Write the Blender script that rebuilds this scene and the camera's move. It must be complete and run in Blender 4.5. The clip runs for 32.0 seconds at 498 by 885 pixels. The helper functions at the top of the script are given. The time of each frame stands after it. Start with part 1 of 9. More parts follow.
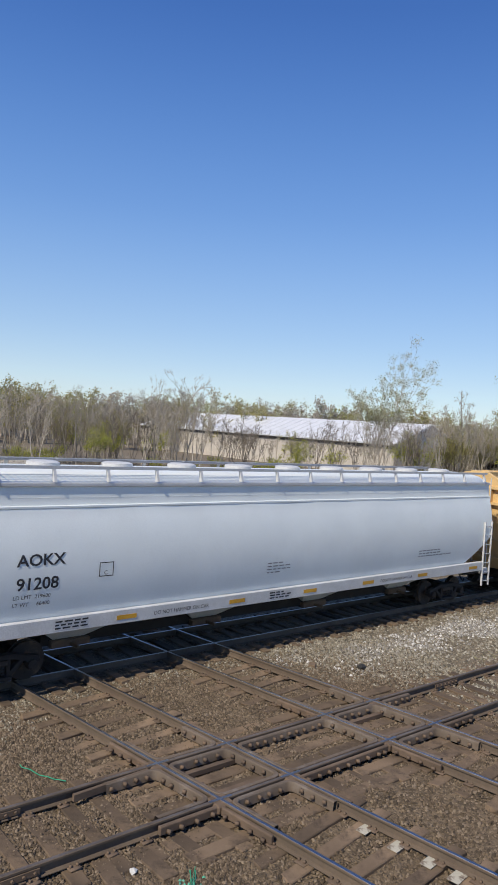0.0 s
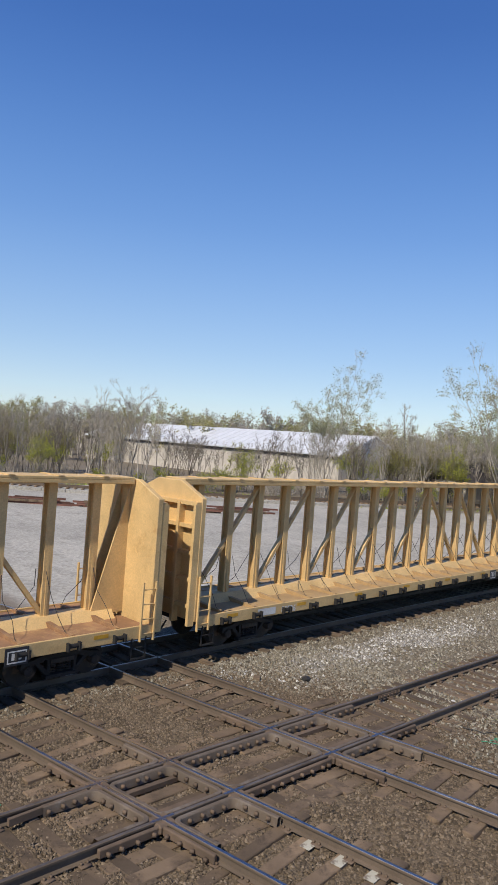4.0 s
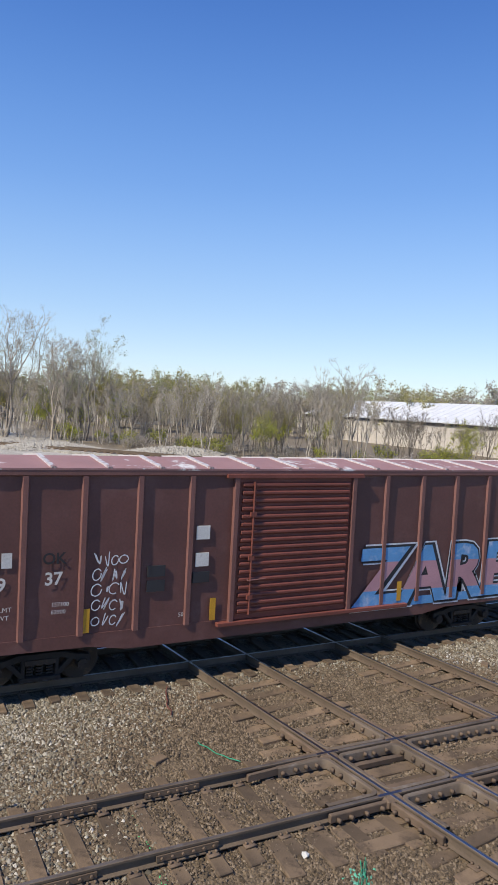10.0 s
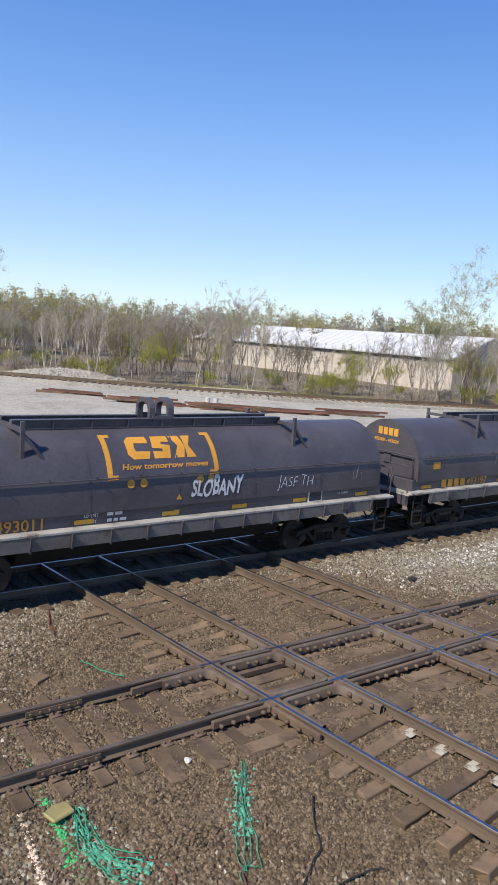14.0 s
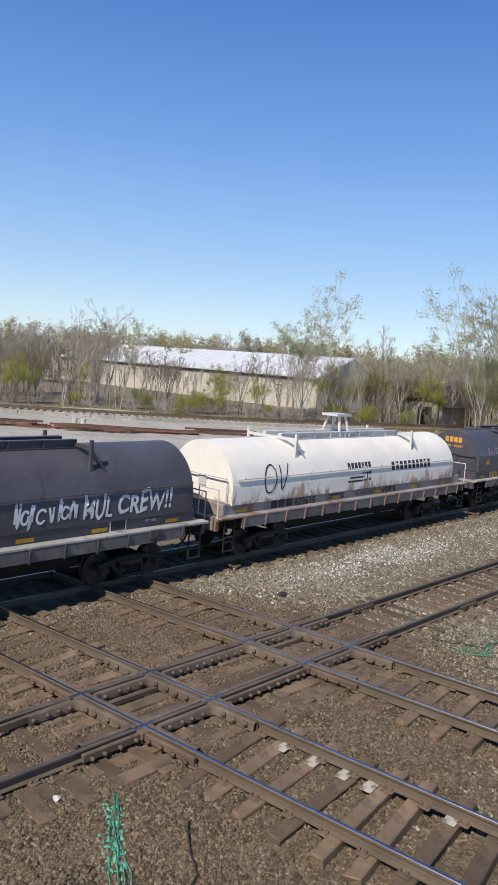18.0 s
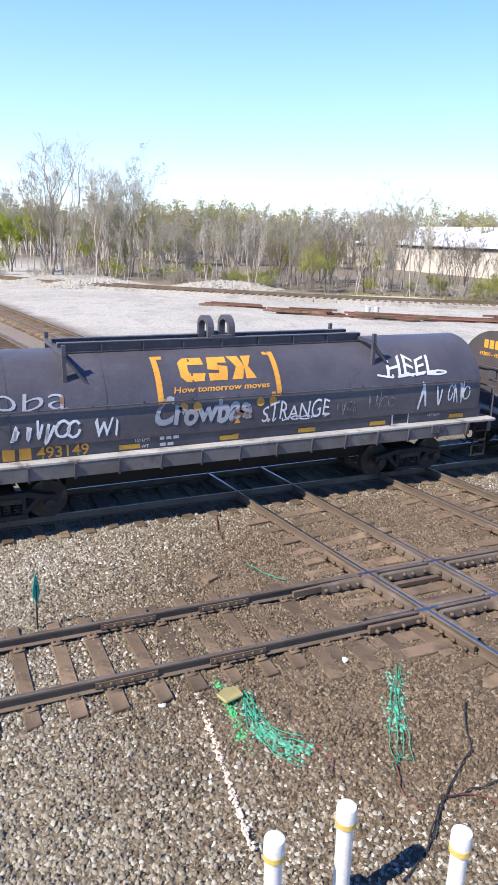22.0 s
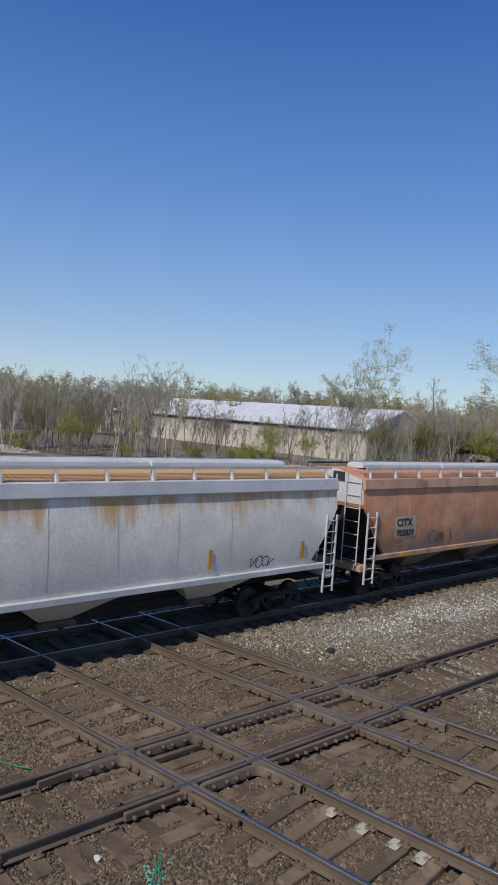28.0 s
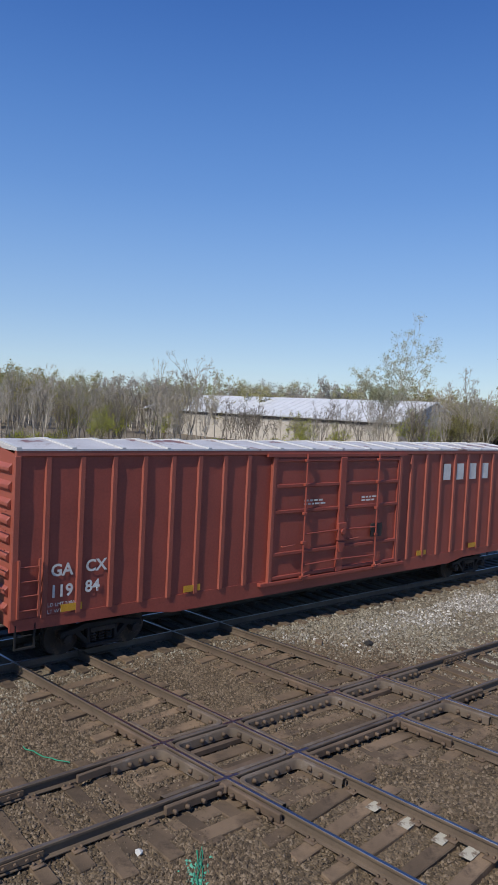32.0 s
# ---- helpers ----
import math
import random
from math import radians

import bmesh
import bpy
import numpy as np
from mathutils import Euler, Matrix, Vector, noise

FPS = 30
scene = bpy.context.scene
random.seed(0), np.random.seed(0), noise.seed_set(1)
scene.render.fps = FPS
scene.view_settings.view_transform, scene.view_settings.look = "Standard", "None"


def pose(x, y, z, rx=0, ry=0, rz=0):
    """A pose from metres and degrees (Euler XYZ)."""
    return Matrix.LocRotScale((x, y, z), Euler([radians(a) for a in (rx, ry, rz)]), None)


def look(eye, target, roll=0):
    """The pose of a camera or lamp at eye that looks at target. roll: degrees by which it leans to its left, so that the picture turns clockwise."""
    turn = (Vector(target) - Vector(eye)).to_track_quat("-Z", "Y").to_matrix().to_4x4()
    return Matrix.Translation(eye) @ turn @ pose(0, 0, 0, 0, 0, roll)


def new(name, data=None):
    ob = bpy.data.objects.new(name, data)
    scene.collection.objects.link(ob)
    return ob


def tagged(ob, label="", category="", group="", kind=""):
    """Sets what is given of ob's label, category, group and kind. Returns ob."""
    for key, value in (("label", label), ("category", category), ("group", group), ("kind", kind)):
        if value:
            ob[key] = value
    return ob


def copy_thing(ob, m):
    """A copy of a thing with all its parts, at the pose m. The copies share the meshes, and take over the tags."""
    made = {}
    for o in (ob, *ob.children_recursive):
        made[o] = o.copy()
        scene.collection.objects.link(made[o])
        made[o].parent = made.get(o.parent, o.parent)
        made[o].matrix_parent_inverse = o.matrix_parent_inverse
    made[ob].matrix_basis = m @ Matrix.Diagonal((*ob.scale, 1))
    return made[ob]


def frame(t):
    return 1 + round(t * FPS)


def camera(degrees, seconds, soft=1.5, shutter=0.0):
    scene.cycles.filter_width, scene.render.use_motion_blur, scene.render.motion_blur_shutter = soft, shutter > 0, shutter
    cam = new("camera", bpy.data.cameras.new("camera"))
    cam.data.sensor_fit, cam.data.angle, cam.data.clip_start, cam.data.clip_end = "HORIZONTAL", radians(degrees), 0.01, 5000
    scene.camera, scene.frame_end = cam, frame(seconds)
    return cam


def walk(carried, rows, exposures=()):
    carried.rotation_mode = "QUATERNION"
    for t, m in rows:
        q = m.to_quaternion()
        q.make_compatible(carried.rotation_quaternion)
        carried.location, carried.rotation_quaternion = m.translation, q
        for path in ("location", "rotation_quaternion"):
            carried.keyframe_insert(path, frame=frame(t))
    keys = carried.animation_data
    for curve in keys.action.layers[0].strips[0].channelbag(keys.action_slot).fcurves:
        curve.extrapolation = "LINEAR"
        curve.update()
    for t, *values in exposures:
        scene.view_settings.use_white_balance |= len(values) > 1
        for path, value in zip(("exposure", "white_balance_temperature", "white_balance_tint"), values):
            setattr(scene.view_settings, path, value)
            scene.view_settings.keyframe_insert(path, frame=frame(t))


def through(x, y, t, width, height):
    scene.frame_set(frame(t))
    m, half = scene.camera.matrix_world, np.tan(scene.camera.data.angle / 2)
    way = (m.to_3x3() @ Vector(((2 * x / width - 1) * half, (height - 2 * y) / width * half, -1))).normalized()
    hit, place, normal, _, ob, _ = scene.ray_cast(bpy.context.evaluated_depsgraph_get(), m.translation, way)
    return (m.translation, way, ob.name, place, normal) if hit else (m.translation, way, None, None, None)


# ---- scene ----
cam = camera(38.11, 32.0)
EYE = 5.876
ROWS = [  # seconds, shift x y z, yaw, pitch, roll
    (0.0, -0.031, -0.003, -0.031, -39.84, -1.27, -3.89),
    (0.5, -0.039, -0.008, 0.005, -40.25, 1.60, -4.04),
    (1.0, -0.079, 0.014, 0.023, -39.84, 2.70, -4.93),
    (1.5, -0.056, -0.009, 0.025, -40.81, 1.89, -5.94),
    (2.0, -0.065, 0.017, 0.024, -40.07, 2.38, -4.96),
    (2.5, -0.012, 0.063, 0.049, -40.43, 2.62, -5.33),
    (4.5, 0.072, 0.070, -0.035, -44.99, -0.65, -3.97),
    (5.0, 0.092, 0.040, -0.028, -45.41, -0.02, -3.85),
    (5.5, 0.065, 0.004, -0.015, -49.00, -0.24, -2.13),
    (6.0, 0.123, -0.022, -0.032, -52.99, -2.20, -3.76),
    (6.5, 0.087, -0.090, 0.033, -49.81, -0.06, -4.37),
    (7.0, 0.007, -0.068, 0.014, -47.69, -3.87, -3.53),
    (7.5, 0.032, -0.012, -0.003, -41.33, -1.83, -3.75),
    (8.0, 0.026, -0.040, 0.015, -39.19, -1.24, -3.64),
    (8.5, 0.011, -0.052, 0.027, -36.96, -0.81, -3.95),
    (9.0, -0.030, -0.023, 0.032, -35.93, -0.58, -4.02),
    (9.5, -0.121, -0.126, 0.123, -34.77, -0.68, -3.56),
    (10.0, -0.169, -0.096, 0.117, -26.85, -3.04, -3.04),
    (10.5, -0.115, 0.038, 0.010, -22.57, -5.52, -2.90),
    (11.0, -0.114, 0.004, 0.036, -24.15, -5.63, -2.23),
    (11.5, -0.117, -0.014, 0.045, -25.31, -5.88, -2.48),
    (12.0, -0.132, -0.036, 0.064, -26.70, -5.81, -2.71),
    (12.5, -0.126, -0.040, 0.053, -28.69, -6.46, -3.14),
    (13.0, -0.118, -0.026, 0.045, -28.02, -7.61, -3.75),
    (13.5, -0.066, 0.008, 0.004, -29.18, -8.10, -3.54),
    (14.0, 0.064, 0.095, -0.067, -35.48, -8.46, -4.15),
    (14.5, 0.027, -0.007, -0.006, -44.50, -7.43, -4.67),
    (15.0, -0.020, -0.024, 0.011, -45.18, -7.10, -4.78),
    (15.5, 0.046, -0.001, -0.014, -45.75, -7.31, -5.17),
    (17.5, 0.113, 0.104, -0.055, -45.47, -4.90, -4.93),
    (18.0, 0.105, 0.086, -0.054, -45.82, -6.16, -4.32),
    (18.5, 0.010, 0.076, -0.007, -49.45, -4.61, 0.17),
    (19.0, 0.091, 0.079, -0.038, -48.95, -4.52, 1.07),
    (19.5, 0.053, 0.053, -0.006, -47.12, -3.04, 2.38),
    (19.6, 0.010, 0.038, 0.003, -46.52, -3.01, 1.88),
    (19.8, -0.015, 0.016, 0.004, -40.48, -3.46, 1.76),
    (20.0, -0.040, -0.006, 0.004, -43.94, -3.63, -0.48),
    (20.2, -0.065, -0.028, 0.005, -45.36, -4.22, -1.78),
    (20.5, -0.092, -0.076, 0.029, -45.41, -7.82, -3.41),
    (20.7, -0.090, -0.085, 0.041, -44.02, -8.16, -1.49),
    (21.0, -0.088, -0.100, 0.058, -42.03, -11.23, -1.34),
    (21.2, -0.086, -0.110, 0.070, -39.69, -12.74, -0.71),
    (21.5, -0.083, -0.124, 0.087, -33.67, -14.57, -1.69),
    (21.6, -0.092, -0.132, 0.084, -32.19, -14.97, -1.02),
    (22.0, -0.092, -0.160, 0.134, -23.16, -16.25, -1.55),
    (22.5, -0.076, -0.060, 0.068, -9.72, -16.39, -1.77),
    (22.8, -0.089, -0.037, 0.089, -0.94, -16.94, -1.71),
    (23.0, -0.130, -0.011, 0.033, 4.84, -16.57, -0.69),
    (23.5, -0.104, 0.214, -0.084, -4.58, -15.77, -1.60),
    (24.0, 0.008, 0.233, -0.183, -25.42, -11.85, -5.63),
    (24.5, -0.047, -0.038, 0.044, -38.21, -11.13, -5.87),
    (25.0, -0.061, -0.180, 0.099, -37.96, -8.89, -5.47),
    (25.5, -0.082, -0.266, 0.144, -37.98, -6.12, -4.24),
    (26.0, -0.015, -0.261, 0.134, -37.37, -6.26, -6.07),
    (26.5, 0.008, -0.232, 0.144, -40.28, -5.48, -4.06),
    (28.5, 0.175, 0.100, -0.127, -42.15, -1.89, -4.01),
    (29.0, 0.182, 0.116, -0.147, -42.60, -1.79, -3.43),
    (29.5, 0.167, 0.129, -0.145, -39.08, -2.47, -4.05),
    (30.0, 0.178, 0.154, -0.160, -39.46, -2.47, -3.10),
    (30.5, 0.208, 0.184, -0.181, -39.86, -2.71, -3.39),
    (31.0, 0.239, 0.208, -0.196, -39.29, -2.82, -2.94),
    (31.5, 0.236, 0.218, -0.198, -39.92, -2.51, -2.99),
    (32.0, 0.227, 0.213, -0.190, -39.55, -2.72, -2.85),
]
EXPOSURES = [(0, -0.11, 6500, 10.0), (4.5, -0.1, 6500, 10.0), (8.0, 0.08, 6500, 10.0), (10.0, 0.13, 6500, 10.0), (11, 0.23, 6500, 10.0), (13.5, 0.23, 6500, 10.0), (15, 0.11, 6500, 10.0), (18, 0.01, 6500, 10.0), (20, -0.04, 6500, 10.0), (20.5, 0.21, 6437, 10.4), (21, 0.51, 6375, 10.8), (21.5, 0.66, 6312, 11.6), (22, 0.81, 6250, 12.4), (23, 0.86, 6250, 12.4), (23.6, 0.86, 6250, 12.4), (24, 0.91, 6250, 12.4), (24.5, 0.71, 6237, 11.6), (25, 0.63, 6225, 10.8), (25.5, 0.28, 6212, 10.4), (26, -0.17, 6200, 10.0), (28.5, -0.44, 6179, 10.0), (29.5, -0.42, 6170, 10.0), (31, -0.32, 6158, 10.0), (32, -0.3, 6150, 10.0)]
walk(cam, [(t, pose(x, y, EYE + z, 90 + pitch, roll, yaw)) for t, x, y, z, yaw, pitch, roll in ROWS],
     exposures=EXPOSURES)


# ---- light ----
SUN_TO = Vector((-0.98, -0.225, 1.05)).normalized()
world = bpy.data.worlds.new("sky")
scene.world = world
world.use_nodes = True
wn = world.node_tree
sky = wn.nodes.new("ShaderNodeTexSky")
sky.sky_type, sky.sun_disc = "NISHITA", False
sky.sun_elevation = math.asin(SUN_TO.z)
sky.sun_rotation = math.atan2(SUN_TO.x, SUN_TO.y)
sky.altitude, sky.air_density, sky.dust_density, sky.ozone_density = 200.0, 1.0, 0.0, 2.2
deep = wn.nodes.new("ShaderNodeHueSaturation")
deep.inputs["Hue"].default_value, deep.inputs["Saturation"].default_value = 0.513, 1.32
wn.links.new(sky.outputs[0], deep.inputs["Color"])
# a clear spring sky: pale blue at the skyline, deepening upwards
up = wn.nodes.new("ShaderNodeSeparateXYZ")
wn.links.new(wn.nodes.new("ShaderNodeTexCoord").outputs["Generated"], up.inputs[0])
clear = wn.nodes.new("ShaderNodeValToRGB")
clear.color_ramp.interpolation = "B_SPLINE"
for place, tone in ((0.0, (0.62, 0.74, 0.89)), (0.12, (0.44, 0.64, 0.90)), (0.28, (0.205, 0.425, 0.87)), (0.5, (0.053, 0.163, 0.555)), (1.0, (0.016, 0.055, 0.24))):
    stop = clear.color_ramp.elements[0] if place == 0.0 else clear.color_ramp.elements[-1] if place == 1.0 else clear.color_ramp.elements.new(place)
    stop.color = (*tone, 1)
wn.links.new(up.outputs["Z"], clear.inputs[0])
gain = wn.nodes.new("ShaderNodeVectorMath")
gain.operation = "SCALE"
gain.inputs["Scale"].default_value = 1 / 0.14
wn.links.new(clear.outputs[0], gain.inputs[0])
both = wn.nodes.new("ShaderNodeMix")
both.data_type = "RGBA"
both.inputs[0].default_value = 0.68
wn.links.new(deep.outputs[0], both.inputs[6])
wn.links.new(gain.outputs[0], both.inputs[7])
wn.links.new(both.outputs[2], wn.nodes["Background"].inputs["Color"])
wn.nodes["Background"].inputs["Strength"].default_value = 0.14
sun = new("sun", bpy.data.lights.new("sun", "SUN"))
sun.data.energy, sun.data.angle, sun.data.color = 4.9, radians(0.53), (1.0, 0.91, 0.76)
sun.matrix_world = look(SUN_TO * 50, (0, 0, 0))


# ---- materials ----
def shader(name):
    m = bpy.data.materials.new(name)
    m.use_nodes = True
    t = m.node_tree
    return m, t, t.nodes["Principled BSDF"]


def mixed(t, kind, fac, a, b):
    n = t.nodes.new("ShaderNodeMix")
    n.data_type, n.blend_type = "RGBA", kind
    for slot, v in ((0, fac), (6, a), (7, b)):
        if hasattr(v, "is_linked"):
            t.links.new(v, n.inputs[slot])
        else:
            n.inputs[slot].default_value = v if slot == 0 else (*v, 1)
    return n.outputs[2]


def noisy(t, vec, scale, detail=4.0, rough=0.6, stretch=None):
    if stretch:
        mp = t.nodes.new("ShaderNodeMapping")
        mp.inputs["Scale"].default_value = stretch
        t.links.new(vec, mp.inputs["Vector"])
        vec = mp.outputs[0]
    n = t.nodes.new("ShaderNodeTexNoise")
    n.inputs["Scale"].default_value, n.inputs["Detail"].default_value, n.inputs["Roughness"].default_value = scale, detail, rough
    t.links.new(vec, n.inputs["Vector"])
    return n.outputs["Fac"]


def ramp(t, fac, lo, hi):
    n = t.nodes.new("ShaderNodeMapRange")
    n.interpolation_type = "SMOOTHSTEP"
    n.inputs["From Min"].default_value, n.inputs["From Max"].default_value = lo, hi
    t.links.new(fac, n.inputs["Value"])
    return n.outputs[0]


def bumped(t, bsdf, height, strength, dist=0.01):
    b = t.nodes.new("ShaderNodeBump")
    b.inputs["Strength"].default_value, b.inputs["Distance"].default_value = strength, dist
    t.links.new(height, b.inputs["Height"])
    t.links.new(b.outputs[0], bsdf.inputs["Normal"])


def worn(name, base, rough=0.55, metal=0.0, var=0.25, wear=None, amount=(0.58, 0.75), wear_scale=1.2, streak=None,
         streak_amount=(0.55, 0.8), grain=30.0, bump=0.15, each=0.0, low=None, high=None):
    """Painted or bare surface with broad mottling, patches of wear, streaks that run down, and fine grain."""
    m, t, p = shader(name)
    vec = t.nodes.new("ShaderNodeTexCoord").outputs["Object"]
    big = noisy(t, vec, 0.9)
    dark = tuple(c * (1 - var) for c in base)
    light = tuple(min(1, c * (1 + var * 0.6)) for c in base)
    col = mixed(t, "MIX", ramp(t, big, 0.3, 0.7), dark, light)
    fine = noisy(t, vec, grain, 3.0)
    col = mixed(t, "MULTIPLY", 0.5, col, mixed(t, "MIX", ramp(t, fine, 0.25, 0.75), (0.72, 0.72, 0.72), (1.1, 1.1, 1.1)))
    if wear:
        col = mixed(t, "MIX", ramp(t, noisy(t, vec, wear_scale, 6.0, 0.7), *amount), col, wear)
    if streak:
        col = mixed(t, "MIX", ramp(t, noisy(t, vec, 1.0, 5.0, 0.7, (4.0, 4.0, 0.35)), *streak_amount), col, streak)
    if low:
        # road dirt and rust that has eaten up from the sill: fully there below the first height, gone above the second
        sep = t.nodes.new("ShaderNodeSeparateXYZ")
        t.links.new(vec, sep.inputs[0])
        edge = t.nodes.new("ShaderNodeMath")
        edge.operation = "MULTIPLY_ADD"
        t.links.new(noisy(t, vec, 1.1, 7.0, 0.75, (1.6, 1.6, 0.7)), edge.inputs[0])
        edge.inputs[1].default_value = -2.6
        t.links.new(sep.outputs[2], edge.inputs[2])
        col = mixed(t, "MIX", ramp(t, edge.outputs[0], low[1] - 1.3, low[0] - 1.3), col, low[2])
    if high:
        # rust that has run down from the roof edge in broad soft runs
        sep = t.nodes.new("ShaderNodeSeparateXYZ")
        t.links.new(vec, sep.inputs[0])
        edge = t.nodes.new("ShaderNodeMath")
        edge.operation = "MULTIPLY_ADD"
        t.links.new(noisy(t, vec, 0.55, 6.0, 0.7, (1.7, 1.7, 0.25)), edge.inputs[0])
        edge.inputs[1].default_value = 3.6
        t.links.new(sep.outputs[2], edge.inputs[2])
        col = mixed(t, "MIX", ramp(t, edge.outputs[0], high[0] + 1.8, high[1] + 1.8), col, high[2])
    if each:
        info = t.nodes.new("ShaderNodeObjectInfo")
        lo = mixed(t, "MIX", info.outputs["Random"], (1 - each,) * 3, (1 + each,) * 3)
        col = mixed(t, "MULTIPLY", 1.0, col, lo)
    t.links.new(col, p.inputs["Base Color"])
    p.inputs["Metallic"].default_value = metal
    rn = t.nodes.new("ShaderNodeMapRange")
    rn.inputs["To Min"].default_value, rn.inputs["To Max"].default_value = max(0.05, rough - 0.12), min(1, rough + 0.15)
    t.links.new(fine, rn.inputs["Value"])
    t.links.new(rn.outputs[0], p.inputs["Roughness"])
    bumped(t, p, fine, bump)
    return m


def plain(name, base, rough=0.6, metal=0.0):
    return worn(name, base, rough, metal, var=0.12, grain=20.0, bump=0.05)


def stony(name, cols, each="island", rough=0.9):
    """Loose pieces: every island its own shade."""
    m, t, p = shader(name)
    if each == "island":
        fac = t.nodes.new("ShaderNodeNewGeometry").outputs["Random Per Island"]
    else:
        fac = t.nodes.new("ShaderNodeObjectInfo").outputs["Random"]
    cr = t.nodes.new("ShaderNodeValToRGB")
    cr.color_ramp.interpolation = "CONSTANT" if len(cols) > 4 else "LINEAR"
    while len(cr.color_ramp.elements) < len(cols):
        cr.color_ramp.elements.new(0.5)
    for k, c in enumerate(cols):
        cr.color_ramp.elements[k].position = k / len(cols) if len(cols) > 4 else k / (len(cols) - 1)
        cr.color_ramp.elements[k].color = (*c, 1)
    t.links.new(fac, cr.inputs[0])
    vec = t.nodes.new("ShaderNodeTexCoord").outputs["Object"]
    col = mixed(t, "MULTIPLY", 0.6, cr.outputs[0], mixed(t, "MIX", noisy(t, vec, 60.0, 3.0), (0.6, 0.6, 0.6), (1.3, 1.3, 1.3)))
    t.links.new(col, p.inputs["Base Color"])
    p.inputs["Roughness"].default_value = rough
    return m


# ---- mesh helpers ----
def B(bm, x0, x1, y0, y1, z0, z1):
    v = [bm.verts.new(c) for c in ((x0, y0, z0), (x1, y0, z0), (x1, y1, z0), (x0, y1, z0), (x0, y0, z1), (x1, y0, z1), (x1, y1, z1), (x0, y1, z1))]
    for f in ((3, 2, 1, 0), (4, 5, 6, 7), (0, 1, 5, 4), (1, 2, 6, 5), (2, 3, 7, 6), (3, 0, 4, 7)):
        bm.faces.new([v[i] for i in f])
    return v


def prism(bm, profile, a, b, axis="x"):
    """A closed outline drawn out from a to b. The outline runs in (y, z) for x, (x, z) for y, (x, y) for z."""
    def at(p, s):
        return (s, p[0], p[1]) if axis == "x" else (p[0], s, p[1]) if axis == "y" else (p[0], p[1], s)
    lo = [bm.verts.new(at(p, a)) for p in profile]
    hi = [bm.verts.new(at(p, b)) for p in profile]
    n = len(profile)
    for i in range(n):
        bm.faces.new((lo[i], lo[(i + 1) % n], hi[(i + 1) % n], hi[i]))
    bm.faces.new(lo[::-1])
    bm.faces.new(hi)


def tube(bm, pts, r, n=6):
    """A round bar along points, with closed ends."""
    pts = [Vector(p) for p in pts]
    rings = []
    for i, p in enumerate(pts):
        d = (pts[min(i + 1, len(pts) - 1)] - pts[max(i - 1, 0)]).normalized()
        a = d.cross((0, 0, 1) if abs(d.z) < 0.9 else (1, 0, 0)).normalized()
        b = d.cross(a)
        rr = r[i] if isinstance(r, (list, tuple)) else r
        rings.append([bm.verts.new(p + rr * (math.cos(k * math.tau / n) * a + math.sin(k * math.tau / n) * b)) for k in range(n)])
    for u, v in zip(rings, rings[1:]):
        for k in range(n):
            bm.faces.new((u[k], u[(k + 1) % n], v[(k + 1) % n], v[k]))
    bm.faces.new(rings[0][::-1])
    bm.faces.new(rings[-1])


def bar(bm, p, q, w, h):
    """A flat bar from p to q, w wide (across, level) and h thick."""
    p, q = Vector(p), Vector(q)
    d = (q - p).normalized()
    a = d.cross((0, 0, 1) if abs(d.z) < 0.95 else (0, 1, 0)).normalized() * w / 2
    b = d.cross(a).normalized() * h / 2
    v = [bm.verts.new(c) for c in (p - a - b, p + a - b, p + a + b, p - a + b, q - a - b, q + a - b, q + a + b, q - a + b)]
    for f in ((3, 2, 1, 0), (4, 5, 6, 7), (0, 1, 5, 4), (1, 2, 6, 5), (2, 3, 7, 6), (3, 0, 4, 7)):
        bm.faces.new([v[i] for i in f])


def rounded(bm, width):
    bmesh.ops.recalc_face_normals(bm, faces=bm.faces)
    edges = [e for e in bm.edges if len(e.link_faces) == 2 and e.calc_face_angle(0) > 0.6]
    bmesh.ops.bevel(bm, geom=edges, offset=width, segments=1, affect="EDGES", clamp_overlap=True)
    return bm


def mesh_of(name, bm, material, smooth=False):
    bmesh.ops.recalc_face_normals(bm, faces=bm.faces)
    me = bpy.data.meshes.new(name)
    bm.to_mesh(me)
    bm.free()
    me.materials.append(material)
    if smooth:
        me.polygons.foreach_set("use_smooth", [True] * len(me.polygons))
        me.set_sharp_from_angle(angle=radians(38))
    return me


def part(name, bm, material, parent=None, label="", smooth=False):
    """One mesh object out of a bmesh (or a shared mesh), under a thing or a part."""
    me = bm if isinstance(bm, bpy.types.Mesh) else mesh_of(name, bm, material, smooth)
    ob = new(name, me)
    ob.parent = parent
    return tagged(ob, label)


def thing(name, label, category, group="", kind=""):
    return tagged(new(name), label, category, group, kind)


def box_part(name, dims, material, parent, label="", bevel=0.0):
    bm = bmesh.new()
    B(bm, *dims)
    if bevel:
        rounded(bm, bevel)
    return part(name, bm, material, parent, label)


def raw(name, verts, faces, material, smooth=False):
    """A mesh from arrays, all faces with the same number of corners."""
    verts, faces = np.asarray(verts, np.float32), np.asarray(faces, np.int32)
    me = bpy.data.meshes.new(name)
    me.vertices.add(len(verts))
    me.vertices.foreach_set("co", verts.ravel())
    n = faces.shape[1]
    me.loops.add(faces.size)
    me.loops.foreach_set("vertex_index", faces.ravel())
    me.polygons.add(len(faces))
    me.polygons.foreach_set("loop_start", np.arange(len(faces), dtype=np.int32) * n)
    me.update(calc_edges=True)
    me.materials.append(material)
    if smooth:
        me.polygons.foreach_set("use_smooth", [True] * len(faces))
    return me


